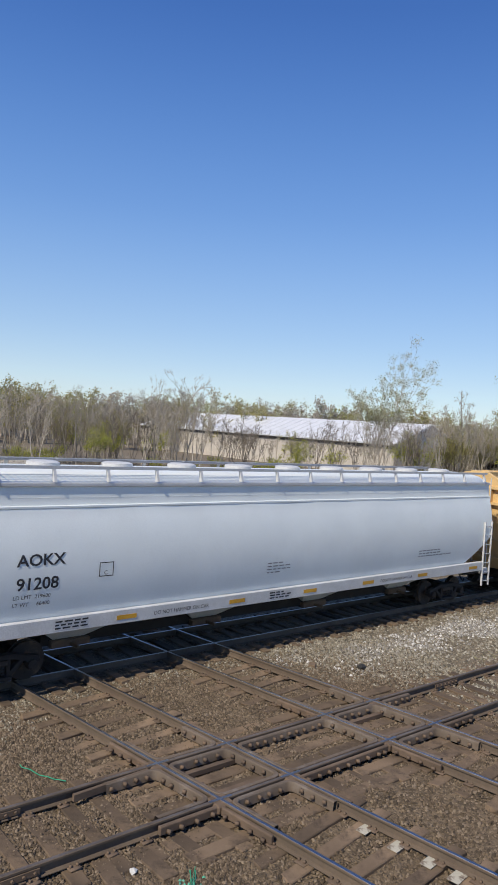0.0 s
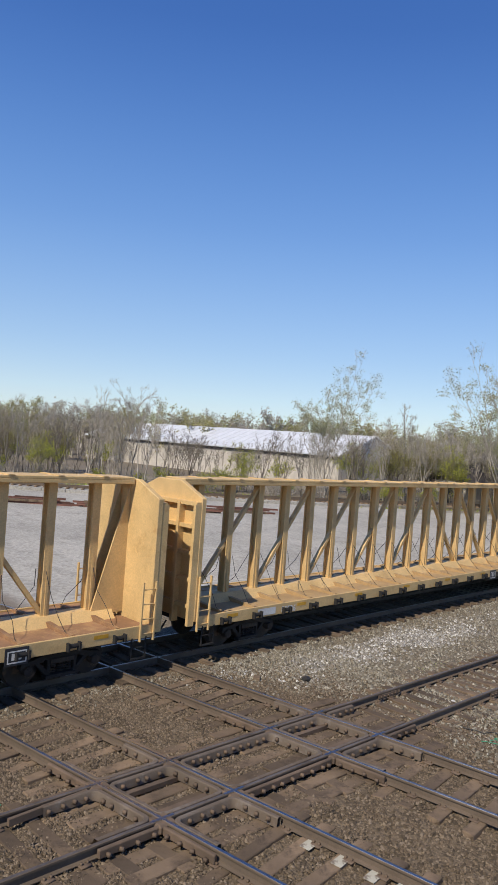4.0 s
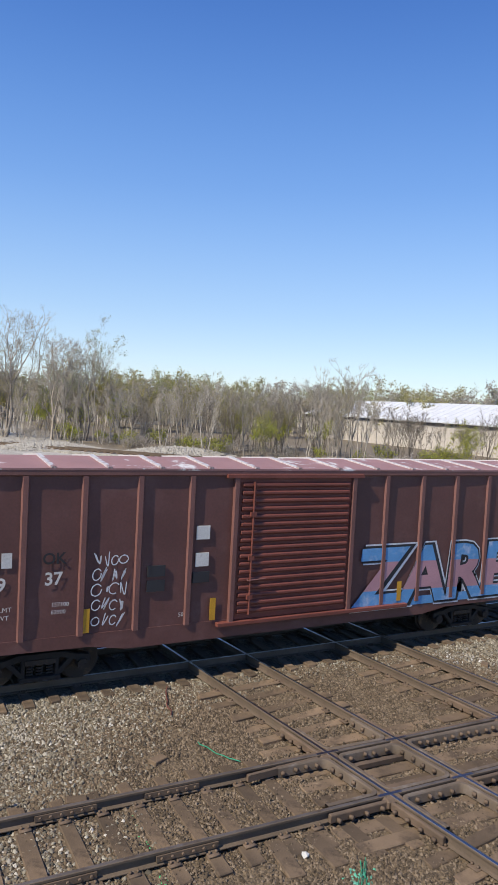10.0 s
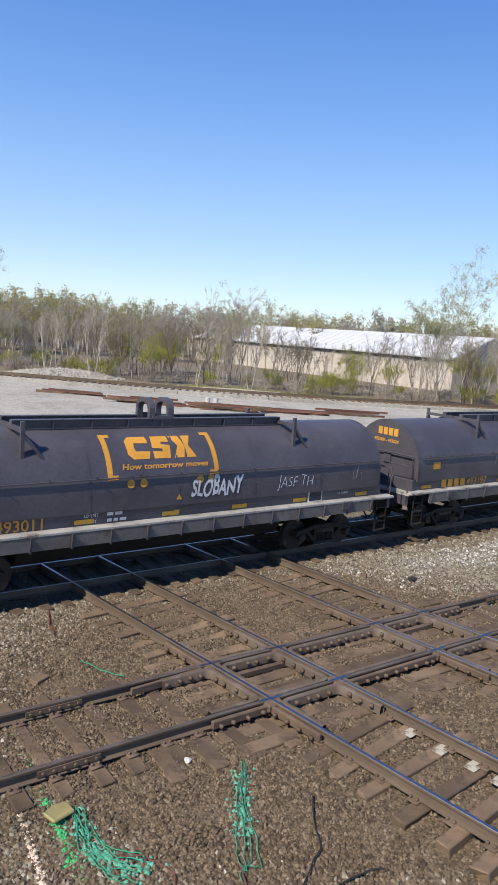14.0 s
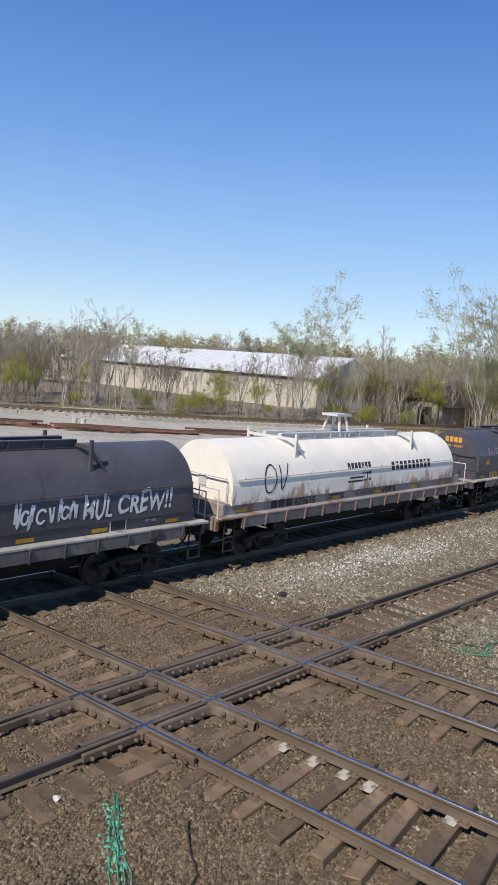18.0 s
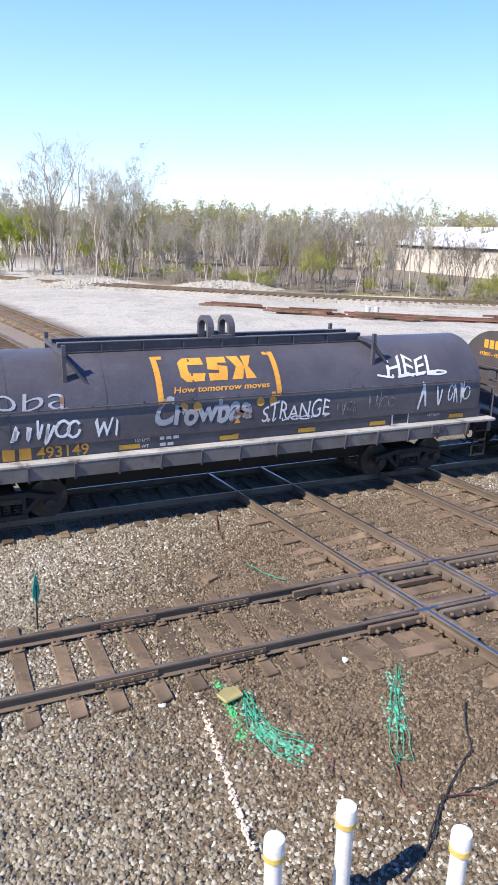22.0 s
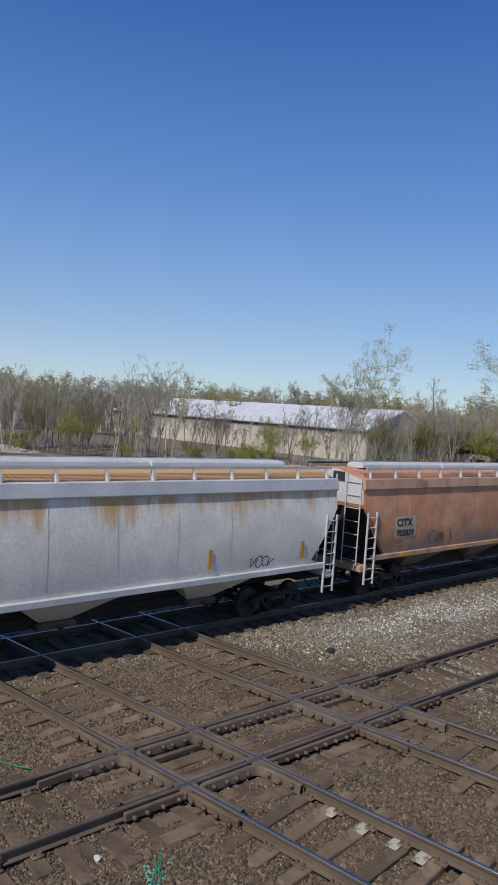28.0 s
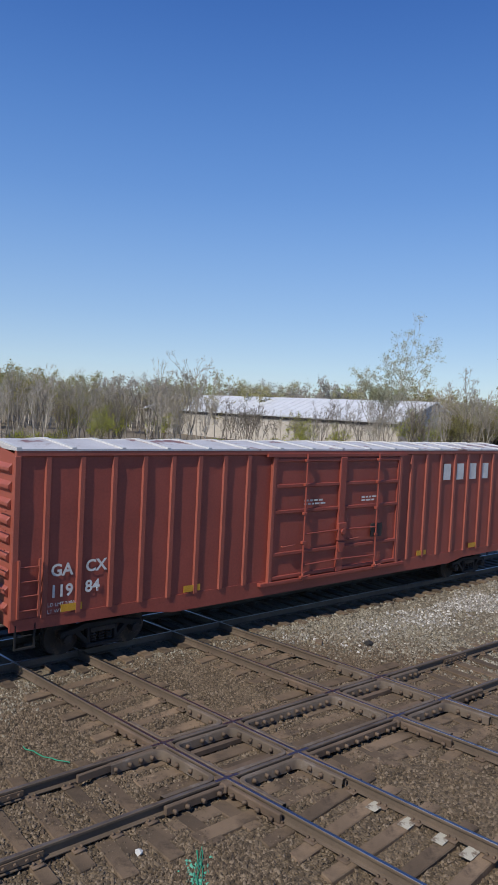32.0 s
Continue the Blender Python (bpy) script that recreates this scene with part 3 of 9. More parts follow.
def build_crossing():
    """Bolted frogs, guard rails and timbers of the diamonds."""
    yard = thing("rail_crossing", "bolted steel diamond crossing with rusty guard rails and timbers", "rail crossing", kind="structure")
    turn = math.degrees(math.atan2(1, CK))
    # long timbers under the diamonds, laid along the crossing lines' ties
    for k, y in enumerate(np.arange(7.85, 11.0, 0.42)):
        x = CX
        for x0, x1 in ((5.9, 9.9), (9.95, 13.9)):
            bm = bmesh.new()
            v = B(bm, x0 + rng.uniform(-0.15, 0.15), x1 + rng.uniform(-0.15, 0.1), y - 0.13, y + 0.13, -0.36, -0.185 + rng.uniform(-0.012, 0.005))
            rounded(bm, 0.015)
            part("timber", bm, TIE, yard)
    # short blocks seen at the ends, out of line
    for k in range(15):
        bm = bmesh.new()
        x = 4.9 + k * 0.63
        B(bm, -0.13, 0.13, -0.42, 0.42, -0.16, 0)
        rounded(bm, 0.014)
        ob = part("timber_end", bm, TIE, yard)
        ob.matrix_basis = pose(x, BY - 1.3 + rng.uniform(-0.12, 0.1), -0.19, 0, 0, rng.uniform(-5, 5))
    prof = [(-0.035, -0.16), (0.035, -0.16), (0.038, -0.045), (0.028, -0.022), (-0.028, -0.022), (-0.038, -0.045)]
    bolts = []

    def cell(x0, x1, y0, y1, outside="", inset=0.075, wide=0.085, curve=0.26):
        """A guard casting that runs round inside one opening of the diamonds, with rounded corners and bolts."""
        def loop(d):
            r = max(0.06, curve - d)
            pts = []
            for cx, cy, a0 in ((x1 - d - r, y1 - d - r, 0), (x0 + d + r, y1 - d - r, 90), (x0 + d + r, y0 + d + r, 180), (x1 - d - r, y0 + d + r, 270)):
                for k in range(6):
                    a = radians(a0 + 18 * k)
                    px, py = cx + r * math.cos(a), cy + r * math.sin(a)
                    pts.append((px + CK * (py - BY), py))
            return pts

        skip = {"": (), "south": range(12, 23), "north": range(0, 11), "west": range(6, 17), "east": (18, 19, 20, 21, 22, 23, 0, 1, 2, 3, 4)}[outside]
        bm = bmesh.new()
        rings = [[bm.verts.new((*p, z)) for p in loop(d)] for d, z in ((inset, -0.17), (inset, -0.022), (inset + 0.012, -0.012), (inset + wide - 0.015, -0.014), (inset + wide, -0.03), (inset + wide + 0.012, -0.17))]
        n = len(rings[0])
        for u, v in zip(rings, rings[1:]):
            for k in range(n):
                if k not in skip:
                    bm.faces.new((u[k], u[(k + 1) % n], v[(k + 1) % n], v[k]))
        part("guard_casting", bm, CASTING, yard, "worn brown guard casting with rounded corners", True)
        inner = loop(inset + wide + 0.03)
        for j, (p, q) in enumerate(zip(inner, inner[1:] + inner[:1])):
            if j in skip:
                continue
            p, q = Vector(p), Vector(q)
            m = int((q - p).length / 0.2)
            for k in range(m):
                c = p.lerp(q, (k + 0.5 + rng.uniform(-0.15, 0.15)) / m)
                bolts.append((c.x, c.y, -0.085 + rng.uniform(-0.02, 0.015), 0.026, 0.034, 0.03, rng.uniform(0, 60)))

    g = GAUGE
    for x0, x1 in ((CX - g, CX + g), (CX + g, DX - g), (DX - g, DX + g)):
        cell(x0, x1, BY - g, BY + g)
    # openings at the rim of the diamonds, shorter
    cell(CX - g - 1.35, CX - g, BY - g, BY + g, "west")
    cell(DX + g, DX + g + 1.35, BY - g, BY + g, "east")
    for mid in (CX, DX):
        cell(mid - g, mid + g, BY - g - 1.3, BY - g, "south")
        cell(mid - g, mid + g, BY + g, BY + g + 1.3, "north")
    # guard rails outside the outer rails
    for e in (-GAUGE, GAUGE):
        side = 1 if e > 0 else -1
        for x0, x1 in ((CX - g - 1.2, CX - g - 0.14), (CX + g + 0.14, DX - g - 0.14), (DX + g + 0.14, DX + g + 1.2)):
            bm = bmesh.new()
            y = BY + e + side * 0.105
            x0, x1 = x0 + CK * e, x1 + CK * e
            prism(bm, [(y + u, v) for u, v in prof], x0, x1)
            part("guard_rail", rounded(bm, 0.012), IRON, yard)
            m = max(2, int((x1 - x0) / 0.24))
            for k in range(m):
                bolts.append((x0 + (x1 - x0) * (k + 0.5 + rng.uniform(-0.2, 0.2)) / m, y + side * 0.07, -0.1 + rng.uniform(-0.015, 0.01), 0.026, 0.036, 0.028, rng.uniform(0, 60)))
    d = Vector((CK, 1)).normalized()
    nrm = Vector((d.y, -d.x))
    for mid in (CX, DX):
        for e in (-GAUGE, GAUGE):
            for side in (-1, 1):
                for s0, s1 in ((-1.95, -0.92), (0.92, 1.95)):
                    if side * e < 0:
                        continue
                    base = Vector((mid + e, BY)) + nrm * side * 0.105
                    bm = bmesh.new()
                    prism(bm, prof, s0, s1)
                    rounded(bm, 0.012)
                    ob = part("guard_rail", bm, IRON, yard)
                    ob.matrix_basis = Matrix.Translation((*base, 0)) @ Matrix.Rotation(math.atan2(d.y, d.x), 4, "Z")
                    n = max(2, int((s1 - s0) / 0.22))
                    for k in range(n):
                        p = base + d * (s0 + (s1 - s0) * (k + 0.5) / n) + nrm * side * 0.075
                        bolts.append((p.x, p.y, -0.105 + rng.uniform(-0.015, 0.01), 0.024, 0.036, 0.026, rng.uniform(0, 60)))
            for f in (-GAUGE, GAUGE):
                # the frog casting where two rails meet
                x = mid + e + CK * f
                bm = bmesh.new()
                B(bm, x - 0.17, x + 0.17, BY + f - 0.17, BY + f + 0.17, -0.16, -0.012)
                rounded(bm, 0.03)
                part("frog", bm, IRON, yard, "steel frog casting")
                bm = bmesh.new()
                B(bm, x - 0.22, x + 0.22, BY + f - 0.028, BY + f + 0.028, -0.014, 0.004)
                part("frog_surface", bm, SHINE, yard, "polished wheel path")
    joined_boxes("bolts", bolts, IRON, yard, "rusty crossing bolts")
    bm = bmesh.new()
    for mid in (CX, DX):
        for e in (-0.5, 0.5):
            prism(bm, [(BY + e * 0.8 - 0.05, -0.2), (BY + e * 0.8 + 0.05, -0.2), (BY + e * 0.8 + 0.05, -0.12), (BY + e * 0.8 - 0.05, -0.12)], mid - 0.6, mid + 0.55)
    part("brace", bm, IRON, yard)


build_crossing()


# ---- loose stone ----
STONE = stony("ballast_grey", [(0.126, 0.11, 0.081), (0.211, 0.187, 0.14), (0.257, 0.231, 0.178), (0.162, 0.142, 0.106), (0.306, 0.279, 0.221), (0.207, 0.171, 0.117), (0.234, 0.21, 0.162), (0.18, 0.158, 0.119), (0.086, 0.075, 0.056), (0.36, 0.333, 0.27)])
BROWN = stony("ballast_brown", [(0.081, 0.058, 0.035), (0.118, 0.085, 0.054), (0.162, 0.119, 0.077), (0.058, 0.042, 0.026), (0.219, 0.168, 0.116), (0.138, 0.103, 0.068)])
DUSTY = stony("ballast_dusty", [(0.36, 0.335, 0.285), (0.28, 0.258, 0.215), (0.44, 0.415, 0.36), (0.24, 0.215, 0.175), (0.33, 0.305, 0.26), (0.52, 0.49, 0.43)])
FRESH = stony("ballast_fresh", [(0.306, 0.285, 0.255), (0.425, 0.408, 0.374), (0.221, 0.204, 0.178), (0.162, 0.149, 0.132), (0.561, 0.544, 0.51), (0.255, 0.242, 0.221)])


def gravel(name, pts, size, material, label):
    """Loose angular stones at points, each a squashed and turned lump."""
    n = len(pts)
    base = np.array([(1, 0, 0), (0, 0.85, 0), (-1, 0, 0), (0, -0.85, 0), (0.35, 0.25, 1.0), (-0.4, -0.25, 0.85)], float)
    tri = np.array([(0, 1, 4), (1, 2, 4), (2, 5, 4), (2, 3, 5), (3, 0, 5), (0, 4, 5)])
    s = size * nrng.uniform(0.55, 1.45, (n, 1, 1))
    v = base[None] * (1 + nrng.uniform(-0.35, 0.35, (n, 6, 3))) * s
    v[:, :, 2] *= nrng.uniform(0.55, 1.25, (n, 1))
    v[:, :, 0] += nrng.uniform(-0.5, 0.5, (n, 1)) * v[:, :, 2]
    v[:, :, 1] += nrng.uniform(-0.5, 0.5, (n, 1)) * v[:, :, 2]
    a = nrng.uniform(0, math.tau, (n, 1))
    c, sn = np.cos(a), np.sin(a)
    x = v[:, :, 0] * c - v[:, :, 1] * sn
    y = v[:, :, 0] * sn + v[:, :, 1] * c
    out = np.stack([x + pts[:, :1], y + pts[:, 1:2], v[:, :, 2] + pts[:, 2:3] - 0.35 * size], -1)
    f = tri[None] + 6 * np.arange(n)[:, None, None]
    tagged(new(name, raw(name, out.reshape(-1, 3), f.reshape(-1, 3), material)), label, "gravel", kind="stuff")


def scatter(x0, x1, y0, y1, n):
    xy = np.stack([nrng.uniform(x0, x1, n), nrng.uniform(y0, y1, n)], 1)
    z = np.array([ground_z(x, y) for x, y in xy])
    return np.concatenate([xy, z[:, None]], 1)


def build_gravel():
    def brown_share(p):
        r = np.hypot((p[:, 0] - 8.8) / 7.5, (p[:, 1] - 9.0) / 6.2)
        return np.clip((1.2 - r) / 0.5, 0, 1)

    def patch(p, spots):
        """Chance of a pale stone: soft-edged dusty spots (x, y, reach along x, along y)."""
        out = np.full(len(p), 0.012)
        for cx, cy, rx, ry in spots:
            r = np.hypot((p[:, 0] - cx) / rx, (p[:, 1] - cy) / ry)
            out = np.maximum(out, np.clip(1.3 - r, 0, 1) * 0.36)
        return out

    p = np.concatenate([scatter(-6, 6.5, 4.0, 14.5, 92000), scatter(5, 17, 4.0, 14.4, 56000), scatter(12, 34, 3, 14.6, 30000)])
    p[:, 2] += 0.012
    brown = nrng.uniform(0, 1, len(p)) < brown_share(p)
    far = p[:, 0] > 13
    pale = (nrng.uniform(0, 1, len(p)) < patch(p, ((5.0, 5.2, 3.2, 1.9), (3.3, 9.4, 1.3, 0.5), (-4.4, 12.6, 1.6, 1.0), (2.2, 13.0, 2.0, 1.0), (-0.5, 9.4, 3.0, 0.5), (22, 6.0, 6.0, 1.6)))) & ~brown
    gravel("ballast_stones", p[~brown & ~pale & ~far], 0.029, STONE, "loose grey and tan crushed ballast stones")
    gravel("ballast_stones", p[~brown & ~pale & far], 0.038, STONE, "loose grey ballast stones east of the crossing")
    gravel("dusty_ballast", p[pale], 0.029, DUSTY, "pale dusty ballast stones among the grey")
    gravel("dirty_ballast", p[brown], 0.025, BROWN, "oily brown ballast stones round the crossing")
    q = scatter(12, 34, 11.2, 15.0, 30000)
    edge = np.array([noise.noise((x * 0.5, y * 0.8, 2.0)) for x, y, z in q])
    far = np.hypot((q[:, 0] - 20.5) / 8.0, (q[:, 1] - (13.0 + 0.02 * (q[:, 0] - 20))) / 1.15) + edge * 0.8 + nrng.normal(0, 0.22, len(q))
    q = q[far < 0.52]
    q[:, 2] += 0.012
    gravel("bright_ballast", q, 0.04, FRESH, "fresh pale ballast stones beside the track")


build_gravel()


# ---- the train ----
DARK = worn("underframe_black", (0.017, 0.0155, 0.0145), 0.8, 0.0, 0.3, (0.04, 0.031, 0.025), (0.55, 0.75), 3.0, grain=30)
WHEEL = worn("wheel_steel", (0.038, 0.032, 0.028), 0.7, 0.2, 0.3, (0.11, 0.075, 0.05), (0.5, 0.7), 4.0)
YELLOW_MARK = worn("reflector_amber", (0.62, 0.33, 0.03), 0.45, 0.0, 0.2, (0.3, 0.2, 0.1), (0.62, 0.75), 4.0)
LETTER_WHITE = worn("lettering_white", (0.72, 0.70, 0.66), 0.6, 0.0, 0.15, (0.4, 0.36, 0.32), (0.6, 0.75), 6.0)
LETTER_BLACK = worn("lettering_black", (0.03, 0.03, 0.035), 0.6, 0.0, 0.15)
LETTER_YELLOW = worn("lettering_yellow", (0.74, 0.52, 0.075), 0.5, 0.0, 0.12, (0.34, 0.26, 0.12), (0.66, 0.76), 4.0)
LETTER_GOLD = worn("lettering_gold", (0.68, 0.33, 0.045), 0.5, 0.0, 0.15, (0.3, 0.2, 0.08), (0.63, 0.75), 4.0)
PALE_STRIP = worn("walkway_grating", (0.50, 0.48, 0.44), 0.7, 0.4, 0.2, (0.16, 0.12, 0.1), (0.5, 0.7), 2.0, grain=25, bump=0.4)
SPRAY_WHITE = worn("spray_white", (0.68, 0.70, 0.73), 0.7, 0.0, 0.1)
SPRAY_BLACK = worn("spray_black", (0.03, 0.03, 0.035), 0.7, 0.0, 0.1)


def wheelset_mesh():
    bm = bmesh.new()
    tube(bm, [(0, -1.05, 0), (0, 1.05, 0)], 0.085, 10)
    for s in (-1, 1):
        y = s * GAUGE
        for a, b, r in ((-0.055, -0.035, 0.452), (-0.035, 0.075, 0.42), (-0.03, 0.05, 0.15)):
            tube(bm, [(0, y + s * a, 0), (0, y + s * b, 0)], r, 28 if r > 0.2 else 12)
        tube(bm, [(0, y + s * 0.076, 0), (0, y + s * 0.08, 0)], [0.40, 0.395], 24)
        for k in range(4):
            a = k * math.tau / 4
            tube(bm, [(0.27 * math.cos(a), y + s * 0.08, 0.27 * math.sin(a)), (0.27 * math.cos(a), y + s * 0.09, 0.27 * math.sin(a))], 0.03, 6)
        tube(bm, [(0, s * 1.02, 0), (0, s * 1.2, 0)], [0.13, 0.11], 12)
        for k in range(3):
            a = k * math.tau / 3
            tube(bm, [(0.06 * math.cos(a), s * 1.2, 0.06 * math.sin(a)), (0.06 * math.cos(a), s * 1.22, 0.06 * math.sin(a))], 0.02, 6)
    return mesh_of("wheelset", bm, WHEEL, True)


def sideframe_mesh(s):
    bm = bmesh.new()
    y0, y1 = s * 0.98, s * 1.14
    # arched cast frame with a window for the springs
    out = [(-1.05, 0.46), (-1.02, 0.60), (-0.72, 0.64), (-0.45, 0.72), (0.45, 0.72), (0.72, 0.64), (1.02, 0.60), (1.05, 0.46), (0.80, 0.44), (0.70, 0.52), (0.40, 0.60), (-0.40, 0.60), (-0.70, 0.52), (-0.80, 0.44)]
    prism(bm, out, y0, y1, "y")
    for k in (-1, 1):
        prism(bm, [(k * 0.70, 0.55), (k * 0.58, 0.57), (k * 0.26, 0.24), (k * 0.36, 0.20)], y0, y1, "y")
        prism(bm, [(k * 0.30, 0.62), (k * 0.38, 0.62), (k * 0.38, 0.28), (k * 0.30, 0.28)], y0, y1, "y")
    prism(bm, [(-0.42, 0.16), (0.42, 0.16), (0.40, 0.25), (-0.40, 0.25)], y0 - s * 0.02, y1 + s * 0.03, "y")
    return mesh_of("sideframe", rounded(bm, 0.012), DARK)


def spring_mesh(s):
    bm = bmesh.new()
    for k in (-0.2, 0.0, 0.2):
        pts = [(k + 0.07 * math.cos(a * 0.9), s * 1.06 + 0.07 * math.sin(a * 0.9), 0.26 + 0.24 * a / 28) for a in range(29)]
        tube(bm, pts, 0.018, 5)
    B(bm, -0.3, 0.3, s * 0.9, s * 1.16, 0.5, 0.6)
    return mesh_of("spring_nest", bm, WHEEL)


WHEELSET, FRAMES, SPRINGS = wheelset_mesh(), [sideframe_mesh(s) for s in (-1, 1)], [spring_mesh(s) for s in (-1, 1)]
wheelsets = []


def truck(car, x):
    bm = bmesh.new()
    B(bm, x - 0.2, x + 0.2, -1.0, 1.0, 0.5, 0.72)
    tube(bm, [(x, 0, 0.72), (x, 0, 0.95)], 0.2, 12)
    ob = part("truck", rounded(bm, 0.02), DARK, car, "four-wheel truck with coil springs")
    for s in (0, 1):
        part("sideframe", FRAMES[s], DARK, ob).location = (x, 0, 0)
        part("spring_nest", SPRINGS[s], WHEEL, ob).location = (x, 0, 0)
    for k in (-0.86, 0.86):
        w = part("wheelset", WHEELSET, WHEEL, ob)
        wheelsets.append((w, x + k))
    return ob


def coupler(car, x, s):
    """A knuckle coupler that reaches out of the end at x, towards s."""
    bm = bmesh.new()
    B(bm, min(x, x + s * 0.42), max(x, x + s * 0.42), -0.11, 0.11, 0.72, 0.96)
    prism(bm, [(x + s * 0.38, -0.16), (x + s * 0.55, -0.2), (x + s * 0.6, -0.04), (x + s * 0.48, 0.06), (x + s * 0.6, 0.12), (x + s * 0.55, 0.2), (x + s * 0.38, 0.16)], 0.70, 0.98, "z")
    part("coupler", rounded(bm, 0.015), DARK, car)
    bm = bmesh.new()
    tube(bm, [(x, -0.3, 0.8), (x + s * 0.2, -0.3, 0.55), (x + s * 0.42, -0.25, 0.42), (x + s * 0.55, -0.2, 0.5)], 0.025, 6)
    part("brake_hose", bm, DARK, car)


def ladder(car, x, y, z0, z1, w, material, n=None, name="ladder"):
    """A ladder on the plane y, w wide along x."""
    bm = bmesh.new()
    for k in (0, w):
        B(bm, x + k - 0.02, x + k + 0.02, y - 0.03, y + 0.03, z0, z1)
    n = n or max(2, int((z1 - z0) / 0.33))
    for k in range(n):
        z = z0 + (z1 - z0) * (k + 0.5) / n
        tube(bm, [(x, y, z), (x + w, y, z)], 0.016, 5)
    return part(name, bm, material, car)


def irons(car, x, y, zs, w, material):
    """Grab irons on a car's side, one over the other."""
    for z in zs:
        bm = bmesh.new()
        s = -1 if y < 0 else 1
        tube(bm, [(x, y, z), (x, y + s * 0.07, z), (x + w, y + s * 0.07, z), (x + w, y, z)], 0.013, 5)
        part("grab_iron", bm, material, car)


def step(car, x, y, z, material, w=0.42):
    bm = bmesh.new()
    for k in (0, w):
        B(bm, x + k - 0.02, x + k + 0.02, y - 0.012, y + 0.012, z - 0.5, z)
    B(bm, x - 0.02, x + w + 0.02, y - 0.03, y + 0.03, z - 0.53, z - 0.49)
    B(bm, x, x + w, y - 0.02, y + 0.02, z - 0.26, z - 0.24)
    part("sill_step", bm, material, car)


def lettering(car, words, x, z, size, surface, material, bold=0.0, squeeze=1.0, cuts=0, label=""):
    bm = on_side(text_mesh(words, size, bold, squeeze), x, z, surface, cuts)
    return part("lettering", bm, material, car, label)


def emblem(car, rects, x, z, surface, material, cuts=0, name="emblem", label=""):
    """Blocks on the side: one part a block, but a frame of lines is one part."""
    last = None
    for k in ([[r] for r in rects] if name == "emblem" else [rects]):
        last = part(name, on_side(blocks(k), x, z, surface, cuts), material, car, label)
    return last


def tag(car, x, z, w, h, strokes, surface, material, seed, thick=0.05, cuts=0, off=0.008):
    bm = scribble(random.Random(seed), w, h, strokes, thick)
    return part("graffiti", on_side(bm, x, z, surface, cuts, off), material, car)


def sprayed(car, words, x, z, w, h, surface, material, bold=0.03, slant=0.2, seed=0, cuts=4, off=0.012):
    """A sprayed word: thick uneven letters, each nudged and tilted."""
    r = random.Random(seed)
    bm = text_mesh(words, 1.0, bold / h)
    lo, hi = min(v.co.x for v in bm.verts), max(v.co.x for v in bm.verts)
    top = max(v.co.y for v in bm.verts)
    ph = r.uniform(0, 6)
    for v in bm.verts:
        f = (v.co.x - lo) / (hi - lo)
        y = v.co.y / top * h * (1 + 0.16 * math.sin(f * 11 + ph)) + 0.07 * h * math.sin(f * 17 + 2 * ph)
        v.co = (f * w + slant * y, y, 0)
    return part("graffiti", on_side(bm, x, z, surface, cuts, off), material, car)


def small_print(car, x, z, w, lines, surface, material, h=0.05, gap=0.095):
    """Rows of tiny stencilled words as bars."""
    r = random.Random(int(x * 100 + z * 10))
    rects = []
    for k in range(lines):
        xx = 0.0
        end = w * r.uniform(0.6, 1.0)
        while xx < end:
            n = r.uniform(0.08, 0.2)
            rects.append((xx, -k * gap, n, h))
            xx += n + 0.045
    return tagged(emblem(car, rects, x, z, surface, material, name="stencilled_notice"), kind="stuff")


def reflectors(car, xs, z, y, material=None, w=0.45, h=0.1):
    for x in xs:
        box_part("reflector", (x, x + w, y - 0.006, y, z, z + h), material or YELLOW_MARK, car)


